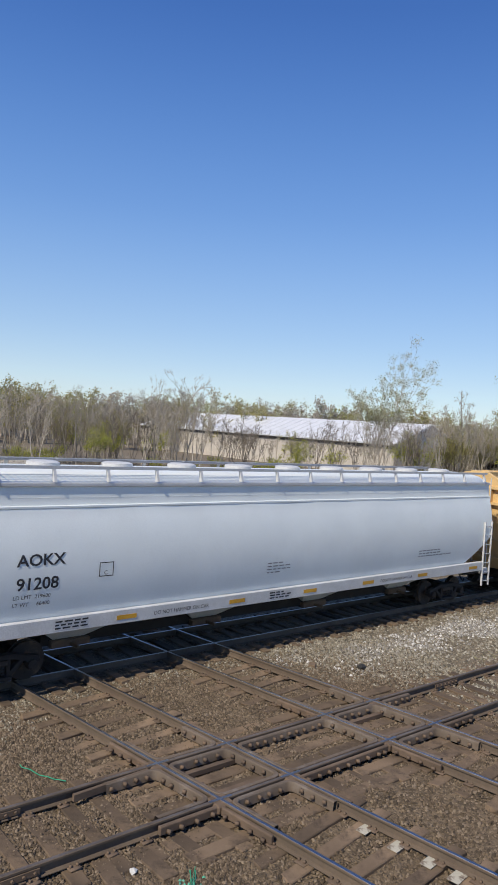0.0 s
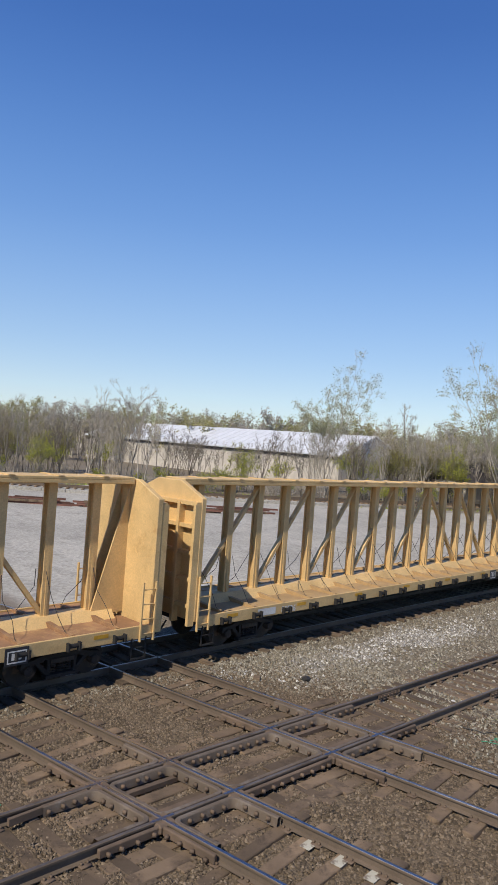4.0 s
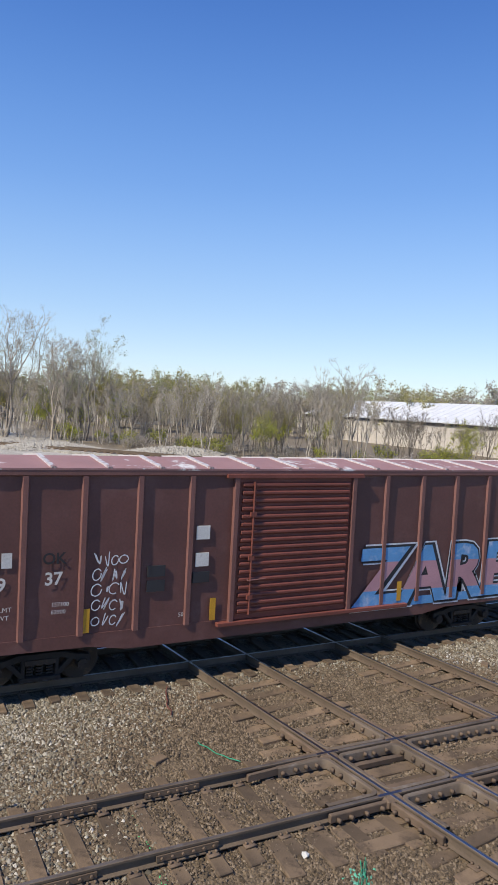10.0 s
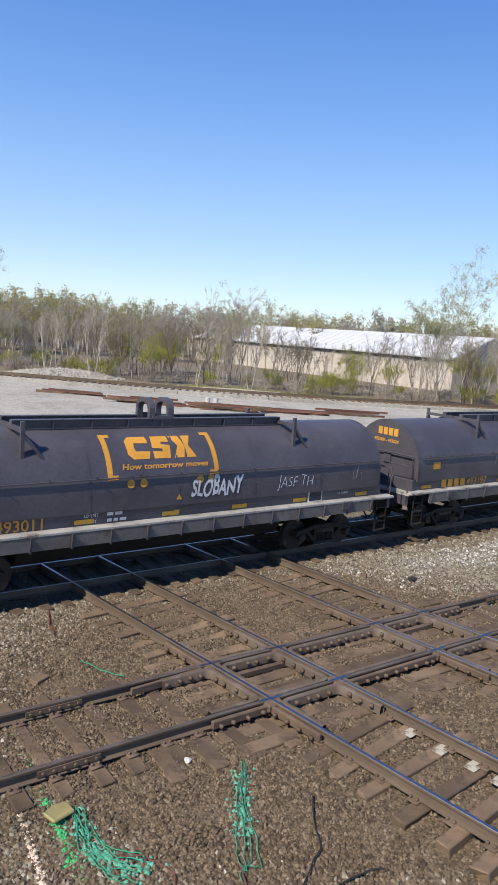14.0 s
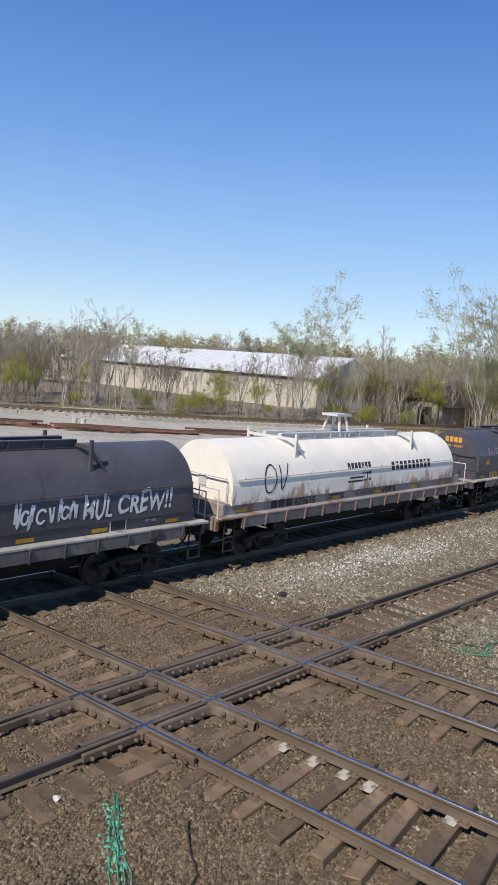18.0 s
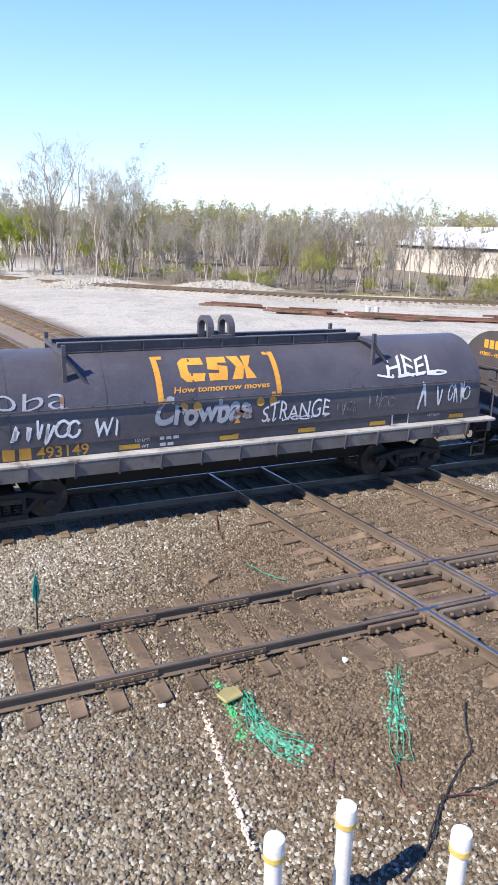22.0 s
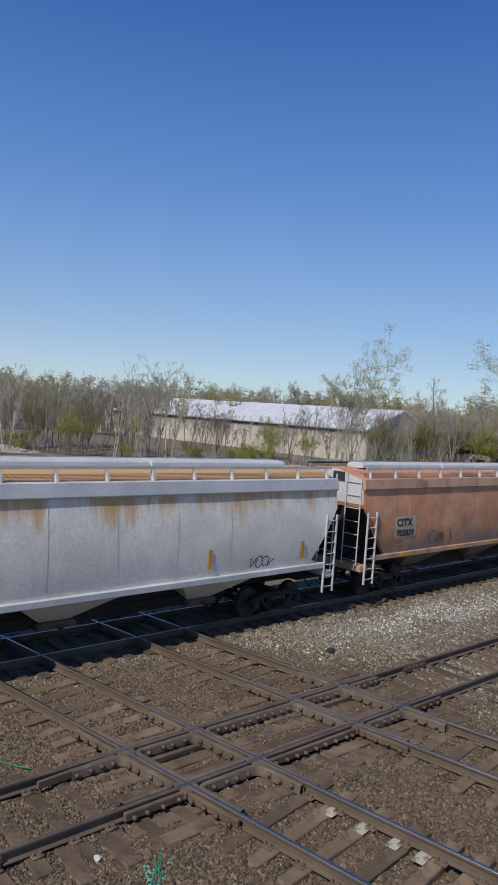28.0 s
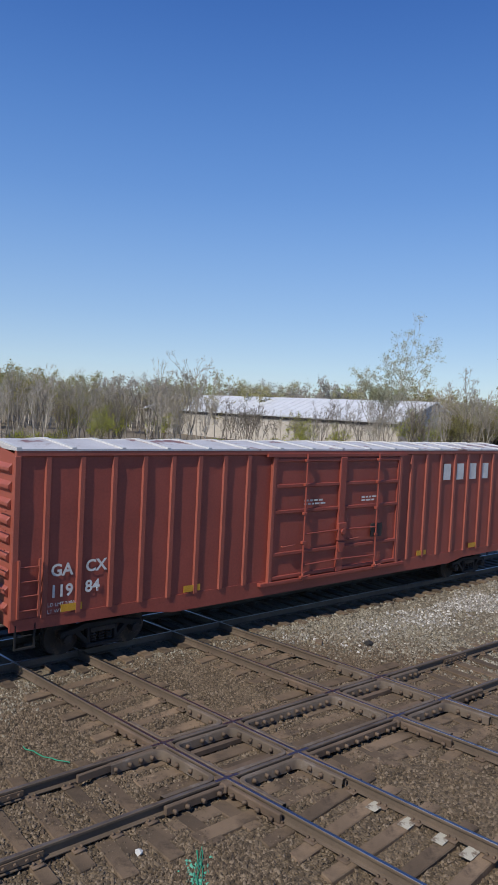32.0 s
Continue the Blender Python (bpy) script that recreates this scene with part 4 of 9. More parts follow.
# -- boxcars --
def boxcar(label, L, paint, post_paint, roof_paint, door, posts, end_paint=None, eave=4.5, floor=1.12, seam_paint=None, deep=0.052):
    """door: (x0, x1, style). posts: x of each side post."""
    car = thing("boxcar", label, "boxcar", "freight cars of the train")
    hw = 1.40
    end_paint = end_paint or paint
    for s in (-1, 1):
        y = s * hw
        box_part("side_wall", (0.06, L - 0.06, min(y - s * 0.08, y - s * 0.05), max(y - s * 0.08, y - s * 0.05), floor, eave), paint, car)
        # dented sheets between the posts
        xs = sorted([0.06, L - 0.06] + [x for x in posts] + [door[0], door[1]])
        for a, b in zip(xs, xs[1:]):
            if a >= door[0] - 0.01 and b <= door[1] + 0.01:
                continue
            bm = bmesh.new()
            nx, nz = 4, 7
            grid = [[bm.verts.new((a + (b - a) * i / nx, y - s * (0.002 + (0.028 * abs(noise.noise((a * 3.1 + i * 1.1, k * 0.8, L * s))) if 0 < i < nx else 0)), floor + (eave - floor) * k / nz)) for i in range(nx + 1)] for k in range(nz + 1)]
            for k in range(nz):
                for i in range(nx):
                    bm.faces.new((grid[k][i], grid[k][i + 1], grid[k + 1][i + 1], grid[k + 1][i]))
            part("side_panel", bm, paint, car, smooth=True)
        bm = bmesh.new()
        prism(bm, [(-0.075, 0), (0.075, 0), (0.05, deep * s), (-0.05, deep * s)], floor - 0.02, eave - 0.02, "z")
        me = mesh_of("side_post", bm, post_paint)
        for x in posts:
            part("side_post", me, post_paint, car).location = (x, y, 0)
        for x in (0.05, L - 0.05):
            box_part("corner_post", (x - 0.07, x + 0.07, min(y, y + s * 0.06), max(y, y + s * 0.06), floor, eave), post_paint, car, bevel=0.015)
        # side sill with drop towards the middle
        bm = bmesh.new()
        prism(bm, [(0.0, floor), (L, floor), (L, floor - 0.24), (L - 3.2, floor - 0.27), (L - 4.0, floor - 0.40), (4.0, floor - 0.40), (3.2, floor - 0.27), (0.0, floor - 0.24)], y - s * 0.05, y + s * 0.012, "y")
        part("side_sill", bm, paint, car)
        box_part("eave_rail", (0, L, min(y - s * 0.05, y + s * 0.052), max(y - s * 0.05, y + s * 0.052), eave - 0.02, eave + 0.13), post_paint, car, bevel=0.02)
        build_door(car, door, s, hw, floor, eave, post_paint)
        ladder(car, 0.12, y + s * 0.09, floor + 0.05, floor + 1.25, 0.45, post_paint, 4)
        ladder(car, L - 0.57, y + s * 0.09, floor + 0.05, floor + 1.6, 0.45, post_paint, 5)
        step(car, 0.12, y, floor - 0.1, DARK)
        step(car, L - 0.55, y, floor - 0.1, DARK)
    # roof: low pitch with raised seams
    bm = bmesh.new()
    prism(bm, [(-1.46, eave + 0.1), (1.46, eave + 0.1), (1.46, eave + 0.14), (0, eave + 0.27), (-1.46, eave + 0.14)], 0, L)
    part("roof", bm, roof_paint, car)
    n = int(L / 1.15)
    bm = bmesh.new()
    for s in (-1, 1):
        prism(bm, [(s * 1.46, 0.135), (s * 1.46, 0.175), (0, 0.305), (0, 0.26)], -0.05, 0.05)
    me = mesh_of("roof_seam", bm, seam_paint or roof_paint)
    for k in range(n + 1):
        part("roof_seam", me, seam_paint or roof_paint, car).location = (0.06 + (L - 0.12) * k / n, 0, eave)
    # ends with deep horizontal ribs
    for x, s in ((0.0, -1), (L, 1)):
        bm = bmesh.new()
        B(bm, min(x, x - s * 0.06), max(x, x - s * 0.06), -hw, hw, floor - 0.15, eave)
        prism(bm, [(-hw, eave), (hw, eave), (0, eave + 0.24)], x - s * 0.06, x)
        wall = part("end_wall", bm, end_paint, car)
        bm = bmesh.new()
        prism(bm, [(0, -0.12), (s * 0.09, -0.035), (s * 0.09, 0.035), (0, 0.12)], -hw + 0.12, hw - 0.12, "y")
        me = mesh_of("end_rib", rounded(bm, 0.012), end_paint)
        for k in range(9):
            part("end_rib", me, end_paint, wall).location = (x, 0, floor + 0.22 + k * (eave - floor - 0.5) / 8)
        coupler(car, x, s)
        bm = bmesh.new()
        B(bm, min(x, x + s * 0.3), max(x, x + s * 0.3), -1.3, 1.3, eave - 0.75, eave - 0.71)
        for k in (-1.2, 1.2):
            bar(bm, (x, k, eave - 1.0), (x + s * 0.28, k, eave - 0.74), 0.03, 0.03)
        if s > 0:
            part("end_platform", bm, PALE_STRIP, car)
        else:
            bm.free()
            bm = bmesh.new()
            tube(bm, [(x - 0.12, 0.6, 2.4), (x - 0.06, 0.6, 2.4)], 0.05, 10)
            ring = [(x - 0.12, 0.6 + 0.28 * math.cos(a), 2.4 + 0.28 * math.sin(a)) for a in np.linspace(0, math.tau, 17)]
            tube(bm, ring, 0.018, 5)
            for a in range(4):
                tube(bm, [(x - 0.12, 0.6, 2.4), (x - 0.12, 0.6 + 0.28 * math.cos(a * 1.57), 2.4 + 0.28 * math.sin(a * 1.57))], 0.014, 5)
            part("brake_wheel", bm, DARK, car)
        ladder_end = bmesh.new()
        for k in range(6):
            z = floor + 0.25 + 0.4 * k
            tube(ladder_end, [(x + s * 0.11, -1.3, z), (x + s * 0.11, -0.85, z)], 0.014, 5)
        part("end_ladder", ladder_end, end_paint, car)
    # made deeper than a real frame, so sunlit ground beyond stays hidden
    box_part("underframe", (3.6, L - 3.6, -0.45, 0.45, 0.45, floor - 0.1), DARK, car)
    box_part("draft_sill", (0.3, L - 0.3, -0.3, 0.3, 0.78, floor - 0.1), DARK, car)
    for k in range(7):
        x = 2.6 + (L - 5.2) * k / 6
        box_part("crossbearer", (x - 0.06, x + 0.06, -1.35, 1.35, 0.86, floor - 0.05), DARK, car)
    for x in (2.3, L - 2.3):
        truck(car, x)
    return car


def build_door(car, door, s, hw, floor, eave, post_paint):
    x0, x1, style, paint = door
    y = s * hw
    bm = bmesh.new()
    if style == "ribbed":
        B(bm, x0, x1, min(y, y + s * 0.04), max(y, y + s * 0.04), floor - 0.02, eave - 0.05)
        leaves = [(x0, x1, bm)]
        rib = bmesh.new()
        prism(rib, [(y + s * 0.04, -0.07), (y + s * 0.105, -0.03), (y + s * 0.105, 0.03), (y + s * 0.04, 0.07)], x0 + 0.1, x1 - 0.1)
        me = mesh_of("door_rib", rounded(rib, 0.012), paint)
        ribs = [(me, floor + 0.18 + (eave - floor - 0.4) * k / 16) for k in range(17)]
    else:
        bm.free()
        mid = (x0 + x1) / 2
        leaves, ribs = [], []
        for a, b in ((x0, mid - 0.01), (mid + 0.01, x1)):
            bm = bmesh.new()
            B(bm, a, b, min(y, y + s * 0.05), max(y, y + s * 0.05), floor - 0.02, eave - 0.05)
            leaves.append((a, b, bm))
    for a, b, bm in leaves:
        leaf = part("door", rounded(bm, 0.012), paint, car, "ribbed sliding door" if style == "ribbed" else "plug door leaf with flat ribs")
        for me, z in ribs:
            part("door_rib", me, paint, leaf).location = (0, 0, z)
        if style != "ribbed":
            for k in range(5):
                z = floor + 0.05 + (eave - floor - 0.2) * (0.0, 0.2, 0.56, 0.78, 1.0)[k]
                box_part("door_rib", (a + 0.02, b - 0.02, min(y, y + s * 0.1), max(y, y + s * 0.125), z - 0.05, z + 0.05), paint, leaf, bevel=0.015)
            for x in (a + 0.04, b - 0.04):
                box_part("door_stile", (x - 0.04, x + 0.04, min(y, y + s * 0.095), max(y, y + s * 0.095), floor, eave - 0.07), paint, leaf)
        if s < 0:
            for k in (() if style != "ribbed" else (0.12,)):
                bm = bmesh.new()
                x = a + (b - a) * k
                tube(bm, [(x, y - 0.13, floor + 0.1), (x, y - 0.13, eave - 0.15)], 0.022, 6)
                for z in (floor + 0.5, floor + 1.4, floor + 2.4):
                    B(bm, x - 0.07, x + 0.07, y - 0.15, y - 0.09, z - 0.05, z + 0.05)
                part("lock_rod", bm, paint, leaf)
            if style != "ribbed":
                # a full-height lock rod in brackets, two cross bars from it and their levers
                near = a if a < (x0 + x1) / 2 - 0.1 else b
                inner = b if near == a else a
                x = near + (inner - near) * 0.42
                bm = bmesh.new()
                tube(bm, [(x, y - 0.16, floor - 0.1), (x, y - 0.16, eave + 0.02)], 0.026, 8)
                part("lock_rod", bm, paint, leaf)
                for z in (floor - 0.02, floor + 0.95, floor + 1.75, floor + 2.55, eave - 0.16):
                    box_part("rod_bracket", (x - 0.06, x + 0.06, y - 0.19, y - 0.09, z - 0.04, z + 0.04), paint, leaf, bevel=0.01)
                for z in (floor + 0.32, floor + 1.18):
                    bm = bmesh.new()
                    tube(bm, [(x, y - 0.15, z), (inner - (0.05 if inner > near else -0.05), y - 0.15, z + 0.03)], 0.022, 6)
                    part("cross_bar", bm, paint, leaf)
                bm = bmesh.new()
                tube(bm, [(x, y - 0.17, floor + 0.1), (x - 0.03, y - 0.24, floor + 0.02), (x + 0.22, y - 0.24, floor + 0.04)], 0.024, 6)
                part("lock_handle", bm, paint, leaf)
            bm = bmesh.new()
            tube(bm, [(a + 0.3, y - 0.12, floor + 0.9), (a + 0.3, y - 0.17, floor + 0.9), (a + 0.75, y - 0.17, floor + 0.92)], 0.018, 5)
            part("door_handle", bm, post_paint, leaf)
    if style != "ribbed" and s < 0:
        mid = (x0 + x1) / 2
        bm = bmesh.new()
        B(bm, mid - 0.13, mid + 0.13, y - 0.13, y - 0.05, floor - 0.02, eave - 0.08)
        part("center_stile", rounded(bm, 0.015), paint, car, "wide stile where the door leaves meet")
        bm = bmesh.new()
        B(bm, mid - 0.17, mid + 0.17, y - 0.2, y - 0.1, floor + 0.9, floor + 1.4)
        prism(bm, [(mid - 0.16, floor + 0.85), (mid + 0.16, floor + 0.85), (mid + 0.07, floor + 0.55), (mid - 0.07, floor + 0.55)], y - 0.18, y - 0.1, "y")
        tube(bm, [(mid, y - 0.2, floor + 1.15), (mid, y - 0.25, floor + 1.15)], 0.09, 12)
        part("lock_box", rounded(bm, 0.012), paint, car, "gear box of the door lock")
    box_part("door_track", (x0 - 0.4, x1 + (1.9 if style == "ribbed" else 0.4), min(y, y + s * 0.14), max(y, y + s * 0.14), floor - 0.12, floor - 0.03), paint, car, bevel=0.01)
    box_part("door_track", (x0 - 0.3, x1 + 0.3, min(y, y + s * 0.12), max(y, y + s * 0.12), eave - 0.06, eave + 0.02), paint, car)
    for x in (x0 - 0.05, x1 + 0.05):
        box_part("door_post", (x - 0.06, x + 0.06, min(y, y + s * 0.11), max(y, y + s * 0.11), floor - 0.05, eave - 0.03), post_paint, car, bevel=0.012)


def even(a, b, n):
    return [a + (b - a) * k / (n - 1) for k in range(n)]


# -- covered hoppers --
def hopper(label, L, paint, sill_paint, roof_paint, eave, bays, hatch_paint, grate_paint, sill=(1.18, 1.5), round_hatches=False, seam=None, cut=1.8, cut_top=2.45, bulge=0.78):
    car = thing("covered_hopper", label, "covered hopper", "freight cars of the train")
    hw = 1.56

    def side_at(z):
        # the sheet bellies out below its middle and leans in towards the roof
        g = (z - 1.36) / (eave - 1.78)
        return hw + 0.01 - bulge * (g - 0.44) ** 2

    def section(x):
        e = min(x, L - x)
        zb = 1.36 if e > cut else 1.36 + (cut_top - 1.36) * (1 - e / cut) ** 1.1
        prof = []
        for k in range(9):
            f = k / 8
            z = zb + (eave - 0.42 - zb) * f
            prof.append((-side_at(z), z))
        top = side_at(eave - 0.42)
        prof += [(-top, eave - 0.3), (-top + 0.03, eave), (-0.85, eave + 0.22), (-0.35, eave + 0.30)]
        return prof + [(-y, z) for y, z in reversed(prof)]

    bm = bmesh.new()
    xs = sorted(set([k * cut / 7 for k in range(8)] + [L - k * cut / 7 for k in range(8)] + even(2.6, L - 2.6, 26)))
    rings = []
    for x in xs:
        row = []
        for y, z in section(x):
            w = 0.014 * noise.noise((x * 0.9, z * 0.3, L)) if z < eave - 0.4 else 0
            row.append(bm.verts.new((x, y + w * (1 if y > 0 else -1), z)))
        rings.append(row)
    n = len(rings[0])
    for a, b in zip(rings, rings[1:]):
        for k in range(n):
            bm.faces.new((a[k], a[(k + 1) % n], b[(k + 1) % n], b[k]))
    bm.faces.new(rings[0][::-1])
    bm.faces.new(rings[-1])
    body = part("body", bm, paint, car, smooth=True)

    def skin(z, off):
        return (-side_at(z) - off - 0.004, z)

    for s in (-1, 1):
        y = s * (side_at(eave - 0.42) - 0.02)
        lip = side_at(eave - 0.42)
        if round_hatches:
            box_part("top_chord", (0, L, min(y, y + s * 0.06), max(y, y + s * 0.06), eave - 0.52, eave - 0.45), paint, car, bevel=0.015)
            box_part("roof_chord", (0, L, min(y - s * 0.03, y + s * 0.02), max(y - s * 0.03, y + s * 0.02), eave - 0.32, eave - 0.27), paint, car, bevel=0.01)
            box_part("roof_edge", (0, L, min(y, y + s * 0.05), max(y, y + s * 0.05), eave - 0.05, eave + 0.04), roof_paint, car, bevel=0.015)
        else:
            # a sloping fascia that overhangs the side and shades its top
            bm = bmesh.new()
            prism(bm, [(s * (lip + 0.055), eave - 0.30), (s * (lip + 0.065), eave - 0.26), (s * (lip + 0.015), eave + 0.05), (s * (lip - 0.12), eave + 0.06), (s * (lip - 0.12), eave - 0.30)], -0.02, L + 0.02)
            part("roof_fascia", rounded(bm, 0.012), roof_paint, car, "overhanging roof edge")
        y = s * (hw + 0.05)
        box_part("side_sill", (0.5, L - 0.5, min(y, y - s * 0.14), max(y, y - s * 0.14), *sill), sill_paint, car, bevel=0.015)
        # seams of the side sheets
        for x in () if round_hatches else even(2.6, L - 2.6, int(L / 2.0)):
            bm = bmesh.new()
            last = None
            for k in range(9):
                z = 1.42 + (eave - 1.9) * k / 8
                p = skin(z, 0.004)
                pair = [bm.verts.new((x + d, p[0] * -s, z)) for d in (-0.012, 0.012)]
                if last:
                    bm.faces.new((last[0], last[1], pair[1], pair[0]))
                last = pair
            part("seam", bm, seam or paint, body)
        # running board along the roof
        bm = bmesh.new()
        for k in range(5):
            yy = s * (0.98 + 0.07 * k)
            B(bm, 0.2, L - 0.2, yy - 0.008, yy + 0.008, eave + 0.34, eave + 0.375)
        for k in range(int((L - 0.4) / 0.16)):
            x = 0.2 + 0.16 * k
            B(bm, x, x + 0.02, s * 1.13 - 0.16, s * 1.13 + 0.16, eave + 0.335, eave + 0.355)
        part("running_board", bm, grate_paint, car, "steel grating running board")
        bm = bmesh.new()
        prism(bm, [(s * 1.40, eave + 0.06), (s * 1.30, eave + 0.38), (s * 1.24, eave + 0.38), (s * 1.30, eave + 0.06)], -0.03, 0.03)
        me = mesh_of("board_bracket", bm, hatch_paint)
        for x in even(0.4, L - 0.4, int(L / 1.25)):
            part("board_bracket", me, hatch_paint, car).location = (x, 0, 0)
        box_part("board_edge", (0.2, L - 0.2, min(s * 1.29, s * 1.32), max(s * 1.29, s * 1.32), eave + 0.33, eave + 0.40), hatch_paint, car)
    # hatches
    if round_hatches:
        bm = bmesh.new()
        tube(bm, [(0, 0, 0), (0, 0, 0.09), (0, 0, 0.12)], [0.38, 0.38, 0.3], 20)
        me = mesh_of("hatch", bm, hatch_paint, True)
        for x in even(1.4, L - 1.4, 10):
            part("hatch", me, hatch_paint, car, "round roof hatch").location = (x, 0, eave + 0.30)
    else:
        for a, b in zip(even(1.2, L - 1.2, 4), even(1.2, L - 1.2, 4)[1:]):
            bm = bmesh.new()
            prism(bm, [(-0.36, eave + 0.28), (0.36, eave + 0.28), (0.34, eave + 0.42), (0.2, eave + 0.47), (-0.2, eave + 0.47), (-0.34, eave + 0.42)], a + 0.04, b - 0.04)
            part("hatch", rounded(bm, 0.02), hatch_paint, car, "long trough hatch cover")
    # discharge bays
    for x in bays:
        bm = bmesh.new()
        lo = [bm.verts.new(c) for c in ((x - 0.4, -0.35, 0.62), (x + 0.4, -0.35, 0.62), (x + 0.4, 0.35, 0.62), (x - 0.4, 0.35, 0.62))]
        hi = [bm.verts.new(c) for c in ((x - 1.5, -1.42, 1.42), (x + 1.5, -1.42, 1.42), (x + 1.5, 1.42, 1.42), (x - 1.5, 1.42, 1.42))]
        for k in range(4):
            bm.faces.new((lo[k], lo[(k + 1) % 4], hi[(k + 1) % 4], hi[k]))
        bm.faces.new(lo[::-1])
        bm.faces.new(hi)
        bay = part("discharge_bay", bm, paint, car, "sloped discharge hopper")
        bm = bmesh.new()
        B(bm, x - 0.5, x + 0.5, -0.5, 0.5, 0.45, 0.62)
        tube(bm, [(x, -0.85, 0.52), (x, 0.85, 0.52)], 0.05, 8)
        part("outlet_gate", rounded(bm, 0.02), IRON, bay)
    for x, s in ((0.0, -1), (L, 1)):
        # end frame: sill, posts, slope bracing, ladders
        bm = bmesh.new()
        B(bm, min(x, x - s * 0.35), max(x, x - s * 0.35), -1.5, 1.5, 1.0, 1.22)
        part("end_sill", rounded(bm, 0.02), sill_paint, car)
        bm = bmesh.new()
        for y in (-0.55, 0.55):
            bar(bm, (x - s * 0.15, y, 1.2), (x - s * 0.15, y, 2.98), 0.1, 0.1)
            bar(bm, (x - s * 0.3, y, 1.2), (x - s * 1.8, y, 1.9), 0.08, 0.08)
        B(bm, min(x - s * 0.1, x - s * 1.4), max(x - s * 0.1, x - s * 1.4), -1.35, 1.35, 1.02, 1.06)
        part("end_frame", bm, DARK, car)
        # dark web plate added to close the view through the end
        bm = bmesh.new()
        prism(bm, [(x - s * 0.25, 1.06), (x - s * 2.5, 1.06), (x - s * 2.5, 1.4), (x - s * 1.5, 1.75), (x - s * 0.25, 2.7)], -0.5, 0.5, "y")
        part("end_web", bm, DARK, car, "black plate under the slope sheet")
        # black overlay on the slope: the shade of the end recess put in as colour
        bm = bmesh.new()
        last = None
        for k in range(9):
            e = 0.06 + (cut - 0.1) * k / 8
            z = 1.36 + (cut_top - 1.36) * (1 - e / cut) ** 1.1 - 0.02
            pair = [bm.verts.new((x - s * e, yy, z)) for yy in (-1.42, 1.42)]
            if last:
                bm.faces.new((last[0], last[1], pair[1], pair[0]))
            last = pair
        bmesh.ops.solidify(bm, geom=bm.faces[:], thickness=0.012)
        part("slope_shade", bm, DARK, car, "slope sheet under the end, blackened to stand for shade")
        ladder(car, x - s * 0.1 - (0.45 if s > 0 else 0), -1.6, 0.62, 2.95, 0.45, hatch_paint, 7)
        ladder(car, x - s * 0.1 - (0.45 if s > 0 else 0), 1.6, 0.62, 2.95, 0.45, hatch_paint, 7)
        bm = bmesh.new()
        for y in (-1.35, -0.75, 0.75, 1.35):
            tube(bm, [(x + s * 0.05, y, 1.2), (x + s * 0.05, y, eave + 0.2)], 0.022, 6)
        for k in range(7):
            z = 1.35 + 0.42 * k
            for y in (-1.35, 0.75):
                tube(bm, [(x + s * 0.05, y, z), (x + s * 0.05, y + 0.6, z)], 0.014, 5)
        part("end_ladder", bm, hatch_paint, car)
        if not round_hatches:
            bm = bmesh.new()
            w = side_at(eave - 0.42) - 0.03
            prism(bm, [(-w, cut_top + 0.02), (w, cut_top + 0.02), (w, eave), (0.35, eave + 0.27), (-0.35, eave + 0.27), (-w, eave)], min(x, x + s * 0.012), max(x, x + s * 0.012))
            part("end_sheet", bm, WHITE_METAL, car, "pale weathered upper end sheet")
            box_part("end_placard", (min(x, x + s * 0.02), max(x, x + s * 0.02), -0.62, -0.12, eave - 0.12, eave + 0.2), DARK_METAL, car)
        coupler(car, x, s)
    box_part("center_sill", (0.3, L - 0.3, -0.3, 0.3, 0.78, 1.05), DARK, car)
    # dark block added below the sill, stands for the shade under the car
    box_part("under_filler", (3.4, L - 3.4, -0.35, 0.35, 0.5, 0.78), DARK, car)
    for x in (2.0, L - 2.0):
        truck(car, x)
    return car, skin


